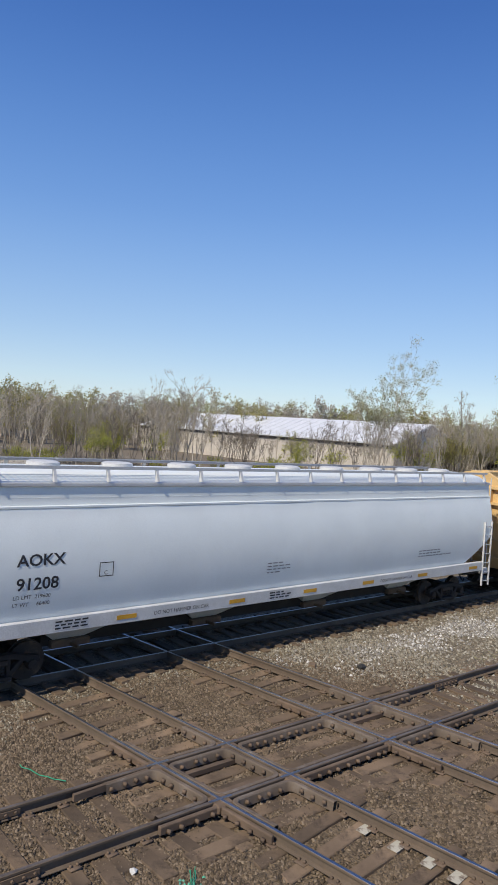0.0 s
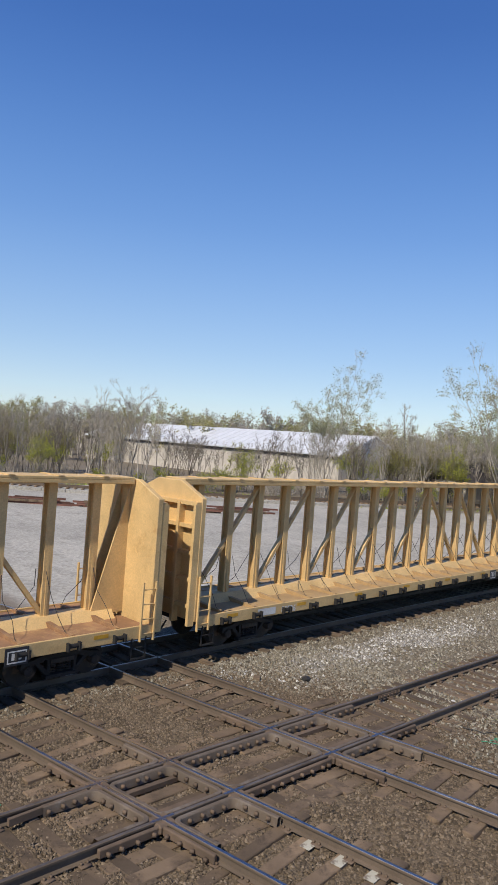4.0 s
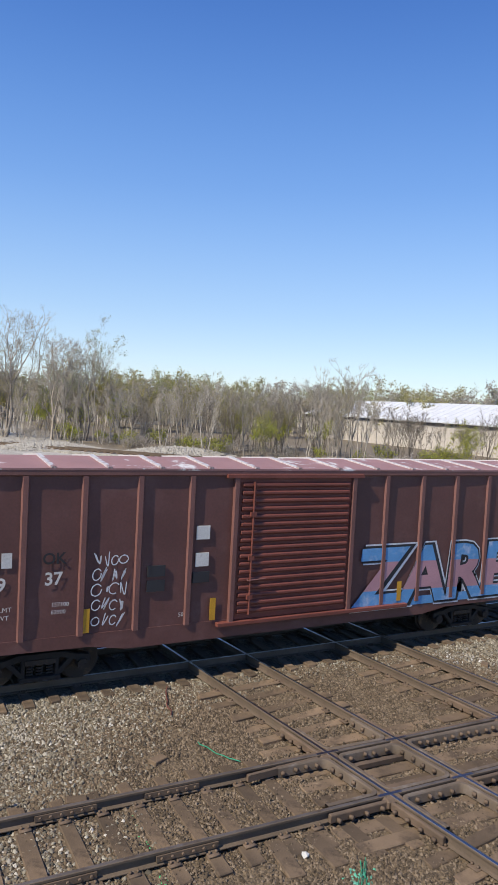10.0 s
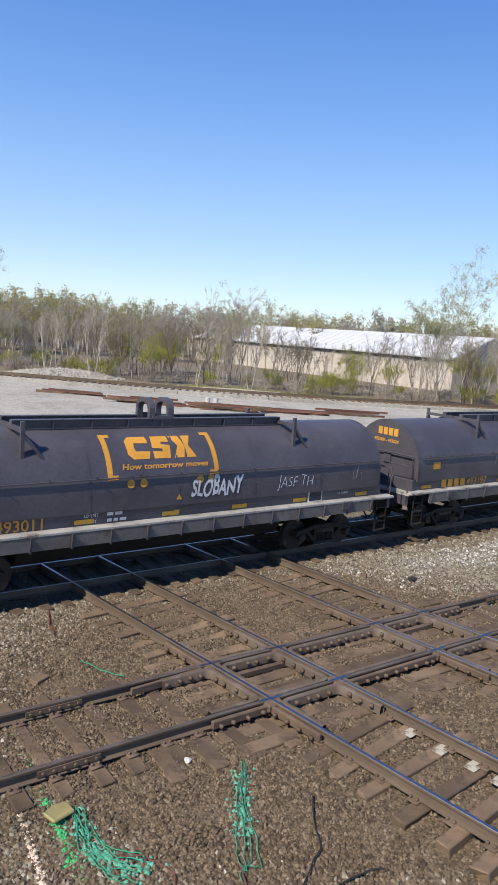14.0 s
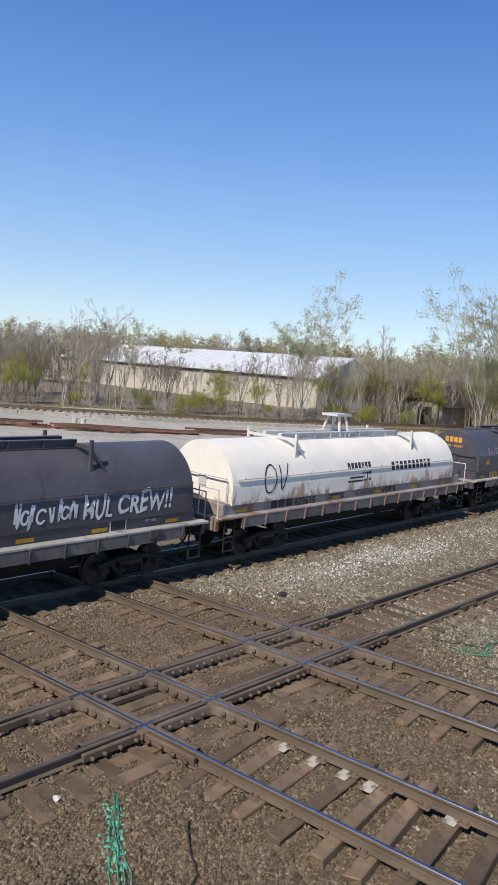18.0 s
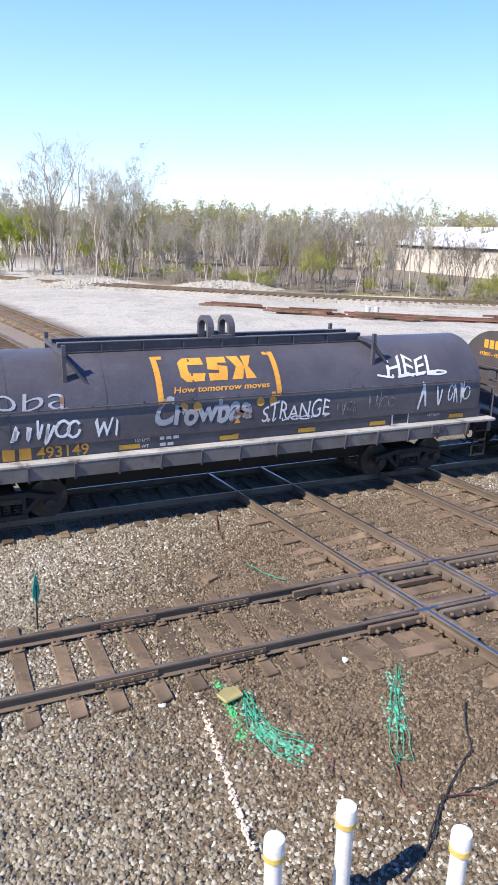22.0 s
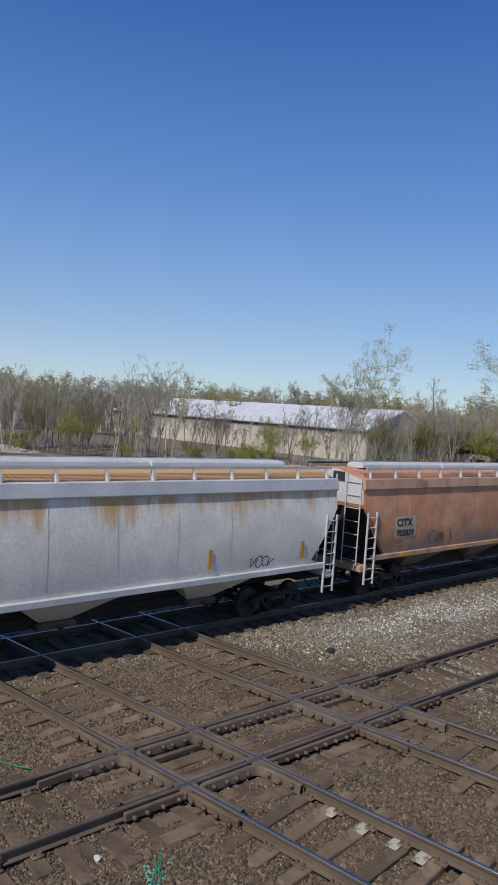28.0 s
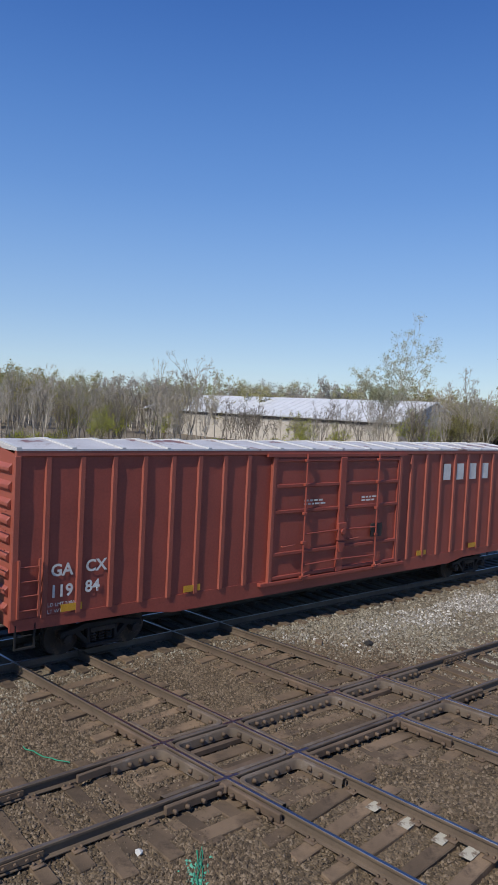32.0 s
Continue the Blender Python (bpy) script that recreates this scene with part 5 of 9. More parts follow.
# -- centerbeam flatcars --
def centerbeam(label, L, paint, deck_paint, number, plate):
    car = thing("centerbeam_flatcar", label, "centerbeam flatcar", "freight cars of the train")
    box_part("deck", (0.2, L - 0.2, -1.4, 1.4, 1.0, 1.1), deck_paint, car, bevel=0.01)
    for s in (-1, 1):
        y = s * 1.40
        box_part("side_sill", (0.1, L - 0.1, min(y, y + s * 0.05), max(y, y + s * 0.05), 0.82, 1.14), paint, car, bevel=0.012)
    # drawn low to keep the view under the deck dark
    box_part("center_sill", (3.8, L - 3.8, -0.5, 0.5, 0.42, 1.0), DARK, car)
    box_part("draft_sill", (0.3, L - 0.3, -0.3, 0.3, 0.78, 1.0), DARK, car)
    bm = bmesh.new()
    prism(bm, [(-0.42, 1.1), (0.42, 1.1), (0.2, 1.32), (-0.2, 1.32)], 0.5, L - 0.5)
    part("center_riser", bm, paint, car)
    n = 18
    xs = even(1.1, L - 1.1, n)
    bm = bmesh.new()
    prism(bm, [(-0.16, 1.2), (0.16, 1.2), (0.10, 4.62), (-0.10, 4.62)], -0.03, 0.03)
    B(bm, -0.11, 0.11, -0.13, -0.10, 1.2, 4.62)
    B(bm, -0.11, 0.11, 0.10, 0.13, 1.2, 4.62)
    post = mesh_of("post", bm, paint)
    bm = bmesh.new()
    prism(bm, [(-1.38, 1.1), (1.38, 1.1), (1.38, 1.15), (0.4, 1.22), (-0.4, 1.22), (-1.38, 1.15)], -0.06, 0.06)
    riser = mesh_of("deck_riser", bm, deck_paint)
    bm = bmesh.new()
    tube(bm, [(-0.12, 0, 0), (0.12, 0, 0)], 0.055, 8)
    B(bm, -0.17, -0.12, -0.09, 0.09, -0.1, 0.09)
    B(bm, 0.12, 0.17, -0.09, 0.09, -0.1, 0.09)
    winch = mesh_of("winch", bm, DARK)
    for k, x in enumerate(xs):
        part("post", post, paint, car).location = (x, 0, 0)
        part("deck_riser", riser, deck_paint, car).location = (x, 0, 0)
        for s in (-1, 1):
            part("winch", winch, DARK, car, "strap winch").location = (x, s * 1.47, 0.93)
            bm = bmesh.new()
            sag = [Vector((x + rng.uniform(-0.2, 0.2) * f, s * (1.45 - 1.25 * f), 1.05 + 1.35 * f ** 1.6)) for f in (0, 0.25, 0.5, 0.75, 1)]
            tube(bm, sag, 0.009, 4)
            part("tie_cable", bm, DARK, car)
    for k in range(0, n - 2, 2):
        a, b = (xs[k], xs[k + 2]) if k < n // 2 else (xs[k + 2], xs[k])
        bm = bmesh.new()
        bar(bm, (a, 0, 1.3), (b, 0, 4.5), 0.14, 0.1)
        part("brace", bm, paint, car)
    bm = bmesh.new()
    B(bm, 0.2, L - 0.2, -0.43, 0.43, 4.63, 4.70)
    for s in (-1, 1):
        B(bm, 0.2, L - 0.2, min(s * 0.39, s * 0.43), max(s * 0.39, s * 0.43), 4.53, 4.63)
    part("top_chord", rounded(bm, 0.012), paint, car)
    for x in xs:
        box_part("chord_cap", (x - 0.08, x + 0.08, -0.45, 0.45, 4.695, 4.72), paint, car)
    for x, s in ((0.0, -1), (L, 1)):
        a, b = sorted((x, x - s * 0.16))
        bm = bmesh.new()
        prism(bm, [(-1.42, 1.0), (1.42, 1.0), (1.42, 4.25), (0.5, 4.66), (-0.5, 4.66), (-1.42, 4.25)], a, b)
        bulk = part("bulkhead", rounded(bm, 0.015), paint, car, "tall end bulkhead")
        for y in (-1.36, -0.7, 0.0, 0.7, 1.36):
            box_part("stiffener", (min(x, x + s * 0.2), max(x, x + s * 0.2), y - 0.05, y + 0.05, 0.9, 4.1), paint, bulk)
        for z in (1.4, 2.1, 2.8, 3.5, 4.1):
            box_part("stiffener", (min(x, x + s * 0.16), max(x, x + s * 0.16), -1.4, 1.4, z - 0.05, z + 0.05), paint, bulk)
        # inner knees beside the bulkhead
        for y in (-0.2, 0.2):
            bm = bmesh.new()
            prism(bm, [(x - s * 0.16, 1.2), (x - s * 1.15, 1.2), (x - s * 0.16, 4.5)], y - 0.02, y + 0.02, "y")
            part("knee", bm, paint, bulk)
        for s2 in (-1, 1):
            ladder(car, x - s * 0.08 - (0.4 if s > 0 else 0), s2 * 1.47, 0.75, 2.2, 0.4, paint, 4)
            step(car, x - s * 0.3 - (0.4 if s > 0 else 0), s2 * 1.44, 0.86, DARK)
        coupler(car, x, s)
    side = flat_side(-1.455)
    lettering(car, number, 3.4, 0.86, 0.26, side, LETTER_WHITE, 0.006)
    emblem(car, [(0, 0, 0.75, 0.2)], 2.4, 0.87, side, LETTER_WHITE)
    box_part("data_plate", (L * plate, L * plate + 0.55, -1.47, -1.455, 0.72, 1.1), LETTER_BLACK, car)
    emblem(car, [(0.05, 0.05, 0.45, 0.03), (0.05, 0.29, 0.45, 0.03), (0.05, 0.05, 0.03, 0.26), (0.47, 0.05, 0.03, 0.26), (0.15, 0.12, 0.08, 0.14), (0.3, 0.12, 0.08, 0.14)], L * plate, 0.72, flat_side(-1.472), LETTER_WHITE)
    reflectors(car, even(1.2, L - 1.8, 8), 0.98, -1.452, w=0.4, h=0.09)
    for x in (2.4, L - 2.4):
        truck(car, x)
    return car


# -- coil cars --
HOOD_R, HOOD_Z = 1.37, 2.14


def hood_skin(z, off):
    """Point of the hood's near side at a height along its skin."""
    if z <= HOOD_Z:
        return (-HOOD_R - off, z)
    a = (z - HOOD_Z) / HOOD_R
    return (-(HOOD_R + off) * math.cos(a), HOOD_Z + (HOOD_R + off) * math.sin(a))


def hood(car, x0, x1, paint, end_paint, frame_paint, loop=True):
    """An arched cover with end walls, lifting frame and rail."""
    prof = [(-HOOD_R, 1.74), (-HOOD_R, HOOD_Z)] + [(-HOOD_R * math.cos(a), HOOD_Z + HOOD_R * math.sin(a)) for a in np.linspace(0.12, math.pi - 0.12, 22)] + [(HOOD_R, HOOD_Z), (HOOD_R, 1.74)]
    bm = bmesh.new()
    rows = []
    for x in even(x0, x1, 15):
        rows.append([bm.verts.new((x, y * (1 + 0.003 * noise.noise((x, y * 2, z * 2))), z)) for y, z in prof])
    for a, b in zip(rows, rows[1:]):
        for k in range(len(prof) - 1):
            bm.faces.new((a[k], a[k + 1], b[k + 1], b[k]))
    cover = part("hood", bm, paint, car, smooth=True)
    for x, s in ((x0, -1), (x1, 1)):
        bm = bmesh.new()
        prism(bm, prof, x, x + s * 0.05)
        part("hood_end", bm, end_paint, cover)
        bm = bmesh.new()
        tube(bm, [(x + s * 0.09, -1.2, 1.75), (x + s * 0.16, -1.2, 2.5), (x + s * 0.16, 1.2, 2.5), (x + s * 0.09, 1.2, 1.75)], 0.022, 6)
        B(bm, min(x, x + s * 0.1), max(x, x + s * 0.1), -0.25, 0.05, 2.15, 2.45)
        part("end_rail", bm, frame_paint, cover)
    # hoops pressed into the sheet
    for x in even(x0 + 0.03, x1 - 0.03, max(4, int((x1 - x0) / 1.7))):
        bm = bmesh.new()
        outer = [bm.verts.new((x + d, y * 1.006, HOOD_Z + (z - HOOD_Z) * 1.006)) for y, z in prof for d in (-0.02, 0.02)]
        for k in range(len(prof) - 1):
            bm.faces.new((outer[2 * k], outer[2 * k + 1], outer[2 * k + 3], outer[2 * k + 2]))
        part("hoop", bm, paint, cover)
    for s in (-1, 1):
        bm = bmesh.new()
        p = hood_skin(2.48, 0.03)
        B(bm, x0 + 0.1, x1 - 0.1, min(s * p[0] * -1, s * (p[0] * -1 + 0.05)), max(s * p[0] * -1, s * (p[0] * -1 + 0.03)), p[1] - 0.014, p[1] + 0.014)
        for x in even(x0 + 0.4, x1 - 0.4, max(5, int((x1 - x0) / 1.0))):
            tube(bm, [(x, -s * p[0], p[1]), (x, -s * (p[0] - 0.1), p[1] + 0.09)], 0.015, 5)
        part("lift_rail", bm, frame_paint, cover)
    # lifting frame over the top
    mid, half = (x0 + x1) / 2, (x1 - x0) * 0.27
    top = HOOD_Z + HOOD_R
    bm = bmesh.new()
    for y in (-0.34, 0.34):
        B(bm, mid - half, mid + half, y - 0.015, y + 0.015, top - 0.04, top + 0.15)
        B(bm, mid - half, mid + half, y - 0.08, y + 0.08, top + 0.145, top + 0.165)
        B(bm, mid - half, mid + half, y - 0.08, y + 0.08, top - 0.05, top - 0.03)
        for x in even(mid - half, mid + half, 9):
            B(bm, x - 0.012, x + 0.012, y - 0.075, y + 0.075, top - 0.08, top + 0.15)
    part("lift_frame", bm, frame_paint, cover, "long lifting frame on the hood")
    for x in (mid - half, mid + half):
        bars = [("cross_beam", (x, -1.1, top + 0.03), (x, 1.1, top + 0.03), 0.09)]
        for s in (-1, 1):
            bars.append(("upright", (x, s * 1.05, top - 0.66), (x, s * 1.05, top + 0.22), 0.08))
            bars.append(("strut", (x + 0.5, s * 1.1, top - 0.66), (x, s * 1.05, top - 0.02), 0.06))
            bars.append(("foot", (x - 0.04, s * 1.12, top - 0.68), (x + 0.54, s * 1.12, top - 0.68), 0.06))
            bars.append(("brace", (x, s * 0.34, top + 0.03), (x + 0.25, s * 1.05, top - 0.3), 0.05))
        for name, p, q, w in bars:
            bm = bmesh.new()
            bar(bm, p, q, w, w)
            part(name, bm, frame_paint, cover)
    if loop:
        for d in (-0.26, 0.26):
            bm = bmesh.new()
            way = [Vector((-0.36, top)), Vector((-0.36, top + 0.3))] + [Vector((-0.36 * math.cos(a), top + 0.36 + 0.28 * math.sin(a))) for a in np.linspace(0.15, math.pi - 0.15, 9)] + [Vector((0.36, top + 0.3)), Vector((0.36, top))]
            for p, q in zip(way, way[1:]):
                out = Vector((q.y - p.y, p.x - q.x)).normalized() * -0.11
                prism(bm, [(p.x, p.y), (q.x, q.y), (q.x - out.x, q.y - out.y), (p.x - out.x, p.y - out.y)], mid + d - 0.075, mid + d + 0.075)
            bmesh.ops.remove_doubles(bm, verts=bm.verts[:], dist=0.004)
            part("lifting_eye", bm, frame_paint, cover, "heavy arched lifting eye")
        bm = bmesh.new()
        for y in (-0.36, 0.36):
            B(bm, mid - 0.26, mid + 0.26, y - 0.05, y + 0.05, top + 0.1, top + 0.22)
        part("eye_brace", bm, frame_paint, cover)
    return cover


def coil_car(label, L, paint, end_paint, frame_paint, hoods, walk_paint=None, sill_paint=None, loop=True):
    car = thing("coil_car", label, "coil car", "freight cars of the train")
    sill_paint = sill_paint or paint
    walk_paint = walk_paint or PALE_STRIP
    bm = bmesh.new()
    B(bm, 0.35, L - 0.35, -1.3, 1.3, 1.42, 1.78)
    part("body_sill", rounded(bm, 0.02), sill_paint, car)
    # bottom dropped and widened to block sight of the lit ground behind
    bm = bmesh.new()
    prism(bm, [(-1.25, 1.42), (1.25, 1.42), (0.75, 0.5), (-0.6, 0.5)], 3.7, L - 3.7)
    part("trough", bm, DARK, car)
    for s in (-1, 1):
        bm = bmesh.new()
        prism(bm, [(s * 1.28, 1.40), (s * 1.59, 1.40), (s * 1.59, 1.46), (s * 1.28, 1.46)], 0.05, L - 0.05)
        part("walkway", rounded(bm, 0.01), walk_paint, car, "grated side walkway")
        bm = bmesh.new()
        prism(bm, [(s * 1.55, 1.40), (s * 1.58, 1.40), (s * 1.575, 1.10), (s * 1.545, 1.10)], 0.9, L - 0.9)
        part("side_skirt", bm, SKIRT_GREY, car, "dull grey sloping skirt under the walkway")
        bm = bmesh.new()
        prism(bm, [(s * 1.65, 1.40), (s * 1.595, 1.06), (s * 1.54, 1.06), (s * 1.54, 1.40)], -0.02, 0.02)
        me = mesh_of("gusset", bm, sill_paint)
        for x in even(1.0, L - 1.0, 15):
            part("gusset", me, sill_paint, car).location = (x, 0, 0)
        for x in (0.25, L - 0.7):
            step(car, x, s * 1.52, 1.38, DARK, 0.42)
            step(car, x, s * 1.52, 0.98, DARK, 0.42)
    for k, (x0, x1) in enumerate(hoods):
        hood(car, x0, x1, paint, end_paint, frame_paint, loop)
    box_part("center_sill", (0.2, L - 0.2, -0.3, 0.3, 0.72, 1.0), DARK, car)
    for x, s in ((0.0, -1), (L, 1)):
        box_part("end_platform", (min(x, x - s * 0.75), max(x, x - s * 0.75), -1.5, 1.5, 1.36, 1.42), walk_paint, car)
        box_part("end_sill", (min(x, x - s * 0.15), max(x, x - s * 0.15), -1.4, 1.4, 1.05, 1.36), sill_paint, car, bevel=0.015)
        coupler(car, x, s)
        bm = bmesh.new()
        for y in (-1.4, -0.6, 0.6, 1.4):
            tube(bm, [(x - s * 0.05, y, 1.42), (x - s * 0.05, y, 2.25)], 0.02, 6)
        tube(bm, [(x - s * 0.05, -1.4, 2.25), (x - s * 0.05, -0.6, 2.25)], 0.02, 6)
        tube(bm, [(x - s * 0.05, 0.6, 2.25), (x - s * 0.05, 1.4, 2.25)], 0.02, 6)
        part("hand_rail", bm, frame_paint, car)
    for x in (L / 2 - 5.02, L / 2 + 5.02):
        truck(car, x)
    return car


def gold_emblem(car, x, z, size, material, brackets=True, underline=False):
    """The owner's mark as plain blocks: a notched slab, a stepped slab and two wedges."""
    s = size

    def poly(pts):
        bm = bmesh.new()
        bm.faces.new([bm.verts.new((px * s, py * s, 0)) for px, py in pts])
        part("emblem", on_side(bm, x, z, hood_skin, 6), material, car, "bold gold block of the emblem")

    poly([(0.0, 0.2), (0.2, 0.0), (0.85, 0.0), (0.95, 0.3), (0.35, 0.32), (0.32, 0.5), (0.0, 0.5)])
    poly([(0.0, 0.5), (0.32, 0.5), (0.35, 0.68), (0.95, 0.66), (0.92, 1.0), (0.2, 1.0), (0.0, 0.8)])
    poly([(1.06, 0.0), (1.75, 0.0), (1.85, 0.55), (1.5, 0.6), (1.48, 0.28), (1.06, 0.3)])
    poly([(1.06, 0.45), (1.48, 0.4), (1.5, 0.72), (1.85, 0.7), (1.85, 1.0), (1.15, 1.0)])
    poly([(1.92, 0.0), (2.35, 0.0), (2.5, 0.5), (2.35, 1.0), (1.92, 1.0), (2.18, 0.5)])
    poly([(2.9, 0.0), (2.48, 0.0), (2.5, 0.5), (2.48, 1.0), (2.9, 1.0), (2.66, 0.5)])
    if underline:
        emblem(car, [(0, 0, 2.9 * s, 0.16 * s)], x, z - 0.35 * s, hood_skin, material, 1, "emblem_bar")
    if brackets:
        for side, x0 in ((0, x - 0.58), (1, x + 2.9 * s + 0.32)):
            r = [(0.0 if side == 0 else 0.13, 0, 0.13, 1.16)]
            for yy in (0.0, 1.06):
                r.append((0.0 if side else 0.13, yy, 0.13, 0.1))
            emblem(car, r, x0, z - 0.44, hood_skin, material, 8, "bracket_mark")
        bm = text_mesh("How tomorrow moves", 0.19, 0.004)
        wide = max(v.co.x for v in bm.verts)
        for v in bm.verts:
            v.co.x = v.co.x * 3.7 * s / wide + 0.2 * v.co.y
        part("slogan", on_side(bm, x - 0.22, z - 0.23, hood_skin, 2, 0.008), material, car)
        for k in (-0.12, 0.2, 1.72, 2.04):
            bm = bmesh.new()
            bm.faces.new([bm.verts.new((0.1 * math.cos(a), 0.1 * math.sin(a), 0)) for a in np.linspace(0, math.tau, 15)[:-1]])
            part("dot_mark", on_side(bm, x + k + 0.1, z - 0.55, hood_skin, 0, 0.01), material, car)


# -- paints of the cars --
WHITE_CAR = worn("hopper_pale_grey", (0.81, 0.85, 0.83), 0.3, 0.0, 0.04, (0.79, 0.79, 0.785), (0.55, 0.85), 0.5, (0.74, 0.74, 0.735), (0.64, 0.9), grain=90, bump=0.02)
CREAM_CAR = worn("hopper_cream", (0.84, 0.79, 0.69), 0.5, 0.0, 0.12, (0.62, 0.56, 0.47), (0.62, 0.78), 0.8, (0.52, 0.42, 0.31), (0.68, 0.82), grain=14, high=(3.1, 3.9, (0.60, 0.36, 0.15)))
RUST_CAR = worn("hopper_rust_orange", (0.60, 0.28, 0.145), 0.6, 0.0, 0.25, (0.60, 0.37, 0.24), (0.48, 0.66), 0.7, (0.34, 0.15, 0.085), (0.56, 0.74), grain=16, low=(1.35, 2.3, (0.23, 0.19, 0.16)))
PANEL_TAN = worn("panel_tan", (0.60, 0.44, 0.31), 0.6, 0.0, 0.15, (0.45, 0.27, 0.17), (0.5, 0.68), 2.2)
RUST_ROOF = worn("hopper_rust_roof", (0.52, 0.32, 0.21), 0.6, 0.0, 0.2, (0.30, 0.13, 0.075), (0.5, 0.7), 1.0)
WHITE_METAL = worn("pale_metal", (0.62, 0.62, 0.61), 0.5, 0.1, 0.12, (0.35, 0.28, 0.22), (0.62, 0.8), 3.0)
GREY_METAL = worn("grey_metal", (0.30, 0.30, 0.31), 0.55, 0.3, 0.2, (0.2, 0.14, 0.1), (0.6, 0.75), 3.0)
DARK_METAL = worn("brown_black_metal", (0.05, 0.04, 0.036), 0.6, 0.2, 0.2)
BEAM_YELLOW = worn("beam_yellow", (0.66, 0.45, 0.20), 0.6, 0.0, 0.15, (0.46, 0.27, 0.10), (0.55, 0.75), 1.6, (0.24, 0.13, 0.06), (0.64, 0.8), grain=25)
BEAM_DECK = worn("beam_deck", (0.30, 0.165, 0.085), 0.75, 0.0, 0.25, (0.44, 0.27, 0.12), (0.5, 0.7), 1.4, grain=25)
BEAM_DECK_TAN = worn("beam_deck_tan", (0.44, 0.29, 0.135), 0.7, 0.0, 0.2, (0.28, 0.15, 0.08), (0.55, 0.75), 1.4, grain=25)
OCHRE = worn("boxcar_ochre", (0.35, 0.135, 0.038), 0.55, 0.0, 0.25, (0.19, 0.085, 0.04), (0.48, 0.66), 1.1, (0.42, 0.21, 0.07), (0.6, 0.78), grain=18, low=(0.9, 1.7, (0.13, 0.07, 0.045)))
OCHRE_POST = worn("boxcar_ochre_post", (0.42, 0.19, 0.052), 0.55, 0.0, 0.2, (0.26, 0.105, 0.035), (0.5, 0.66), 1.8)
NAVY_DOOR = worn("door_navy", (0.018, 0.022, 0.036), 0.5, 0.0, 0.2, (0.05, 0.05, 0.05), (0.6, 0.75), 2.0)
MAROON_ROOF = worn("roof_maroon", (0.115, 0.058, 0.052), 0.65, 0.0, 0.2, (0.36, 0.30, 0.29), (0.68, 0.76), 1.2)
BROWN_CAR = worn("boxcar_maroon", (0.135, 0.058, 0.05), 0.55, 0.0, 0.12, (0.17, 0.085, 0.075), (0.5, 0.75), 0.8, (0.10, 0.05, 0.045), (0.6, 0.8), grain=18)
BROWN_POST = worn("boxcar_maroon_post", (0.20, 0.092, 0.078), 0.55, 0.0, 0.15, (0.13, 0.055, 0.045), (0.55, 0.75), 1.8)
BROWN_DOOR = worn("door_red_brown", (0.20, 0.06, 0.042), 0.55, 0.0, 0.15, (0.13, 0.05, 0.04), (0.55, 0.75), 1.6)
FADED_CAR = worn("boxcar_faded", (0.61, 0.53, 0.49), 0.7, 0.0, 0.2, (0.30, 0.20, 0.18), (0.52, 0.66), 1.3, (0.25, 0.12, 0.095), (0.56, 0.70), grain=10, low=(1.7, 3.2, (0.21, 0.10, 0.08)))
FADED_POST = worn("boxcar_faded_post", (0.37, 0.25, 0.225), 0.7, 0.0, 0.2, (0.17, 0.05, 0.033), (0.48, 0.62), 2.2)
FADED_DOOR = worn("door_maroon", (0.19, 0.062, 0.048), 0.6, 0.0, 0.2, (0.26, 0.16, 0.14), (0.6, 0.75), 1.4)
PEELED_ROOF = worn("roof_peeled", (0.58, 0.56, 0.55), 0.6, 0.0, 0.1, (0.30, 0.11, 0.055), (0.56, 0.62), 0.55)
GALV_ROOF = worn("roof_galvanised", (0.60, 0.58, 0.575), 0.5, 0.1, 0.12, (0.24, 0.12, 0.10), (0.55, 0.62), 0.6)
PINK_ROOF = worn("roof_pinkish", (0.33, 0.18, 0.165), 0.6, 0.0, 0.1, (0.62, 0.60, 0.58), (0.58, 0.64), 0.7)
RED_CAR = worn("boxcar_red", (0.31, 0.07, 0.048), 0.5, 0.0, 0.1, (0.215, 0.052, 0.04), (0.55, 0.8), 0.8, grain=18)
RED_POST = worn("boxcar_red_post", (0.34, 0.09, 0.06), 0.5, 0.0, 0.1, (0.25, 0.063, 0.045), (0.6, 0.8), 1.8)
COIL_BLACK = worn("coil_blue_black", (0.078, 0.074, 0.088), 0.42, 0.0, 0.2, (0.10, 0.096, 0.10), (0.5, 0.75), 0.8, (0.105, 0.096, 0.092), (0.6, 0.85), grain=14)
COIL_BROWNISH = worn("coil_brown_black", (0.078, 0.066, 0.064), 0.5, 0.0, 0.2, (0.095, 0.078, 0.072), (0.5, 0.75), 0.8, grain=14)
COIL_BLUE = worn("coil_blue", (0.045, 0.072, 0.12), 0.42, 0.0, 0.2, (0.095, 0.105, 0.12), (0.48, 0.7), 0.8, (0.15, 0.085, 0.055), (0.58, 0.74), grain=14)
COIL_WHITE = worn("coil_white", (0.86, 0.82, 0.74), 0.5, 0.0, 0.08, (0.50, 0.46, 0.40), (0.6, 0.8), 0.8, (0.42, 0.30, 0.21), (0.66, 0.8), grain=70, low=(1.65, 2.05, (0.40, 0.28, 0.21)))
SKIRT_GREY = worn("skirt_grey", (0.15, 0.14, 0.135), 0.7, 0.0, 0.3, (0.10, 0.075, 0.06), (0.5, 0.7), 1.4)
SEAM_CHIPPED = worn("roof_seam_chipped", (0.16, 0.09, 0.08), 0.65, 0.0, 0.2, (0.56, 0.52, 0.50), (0.47, 0.56), 1.6)
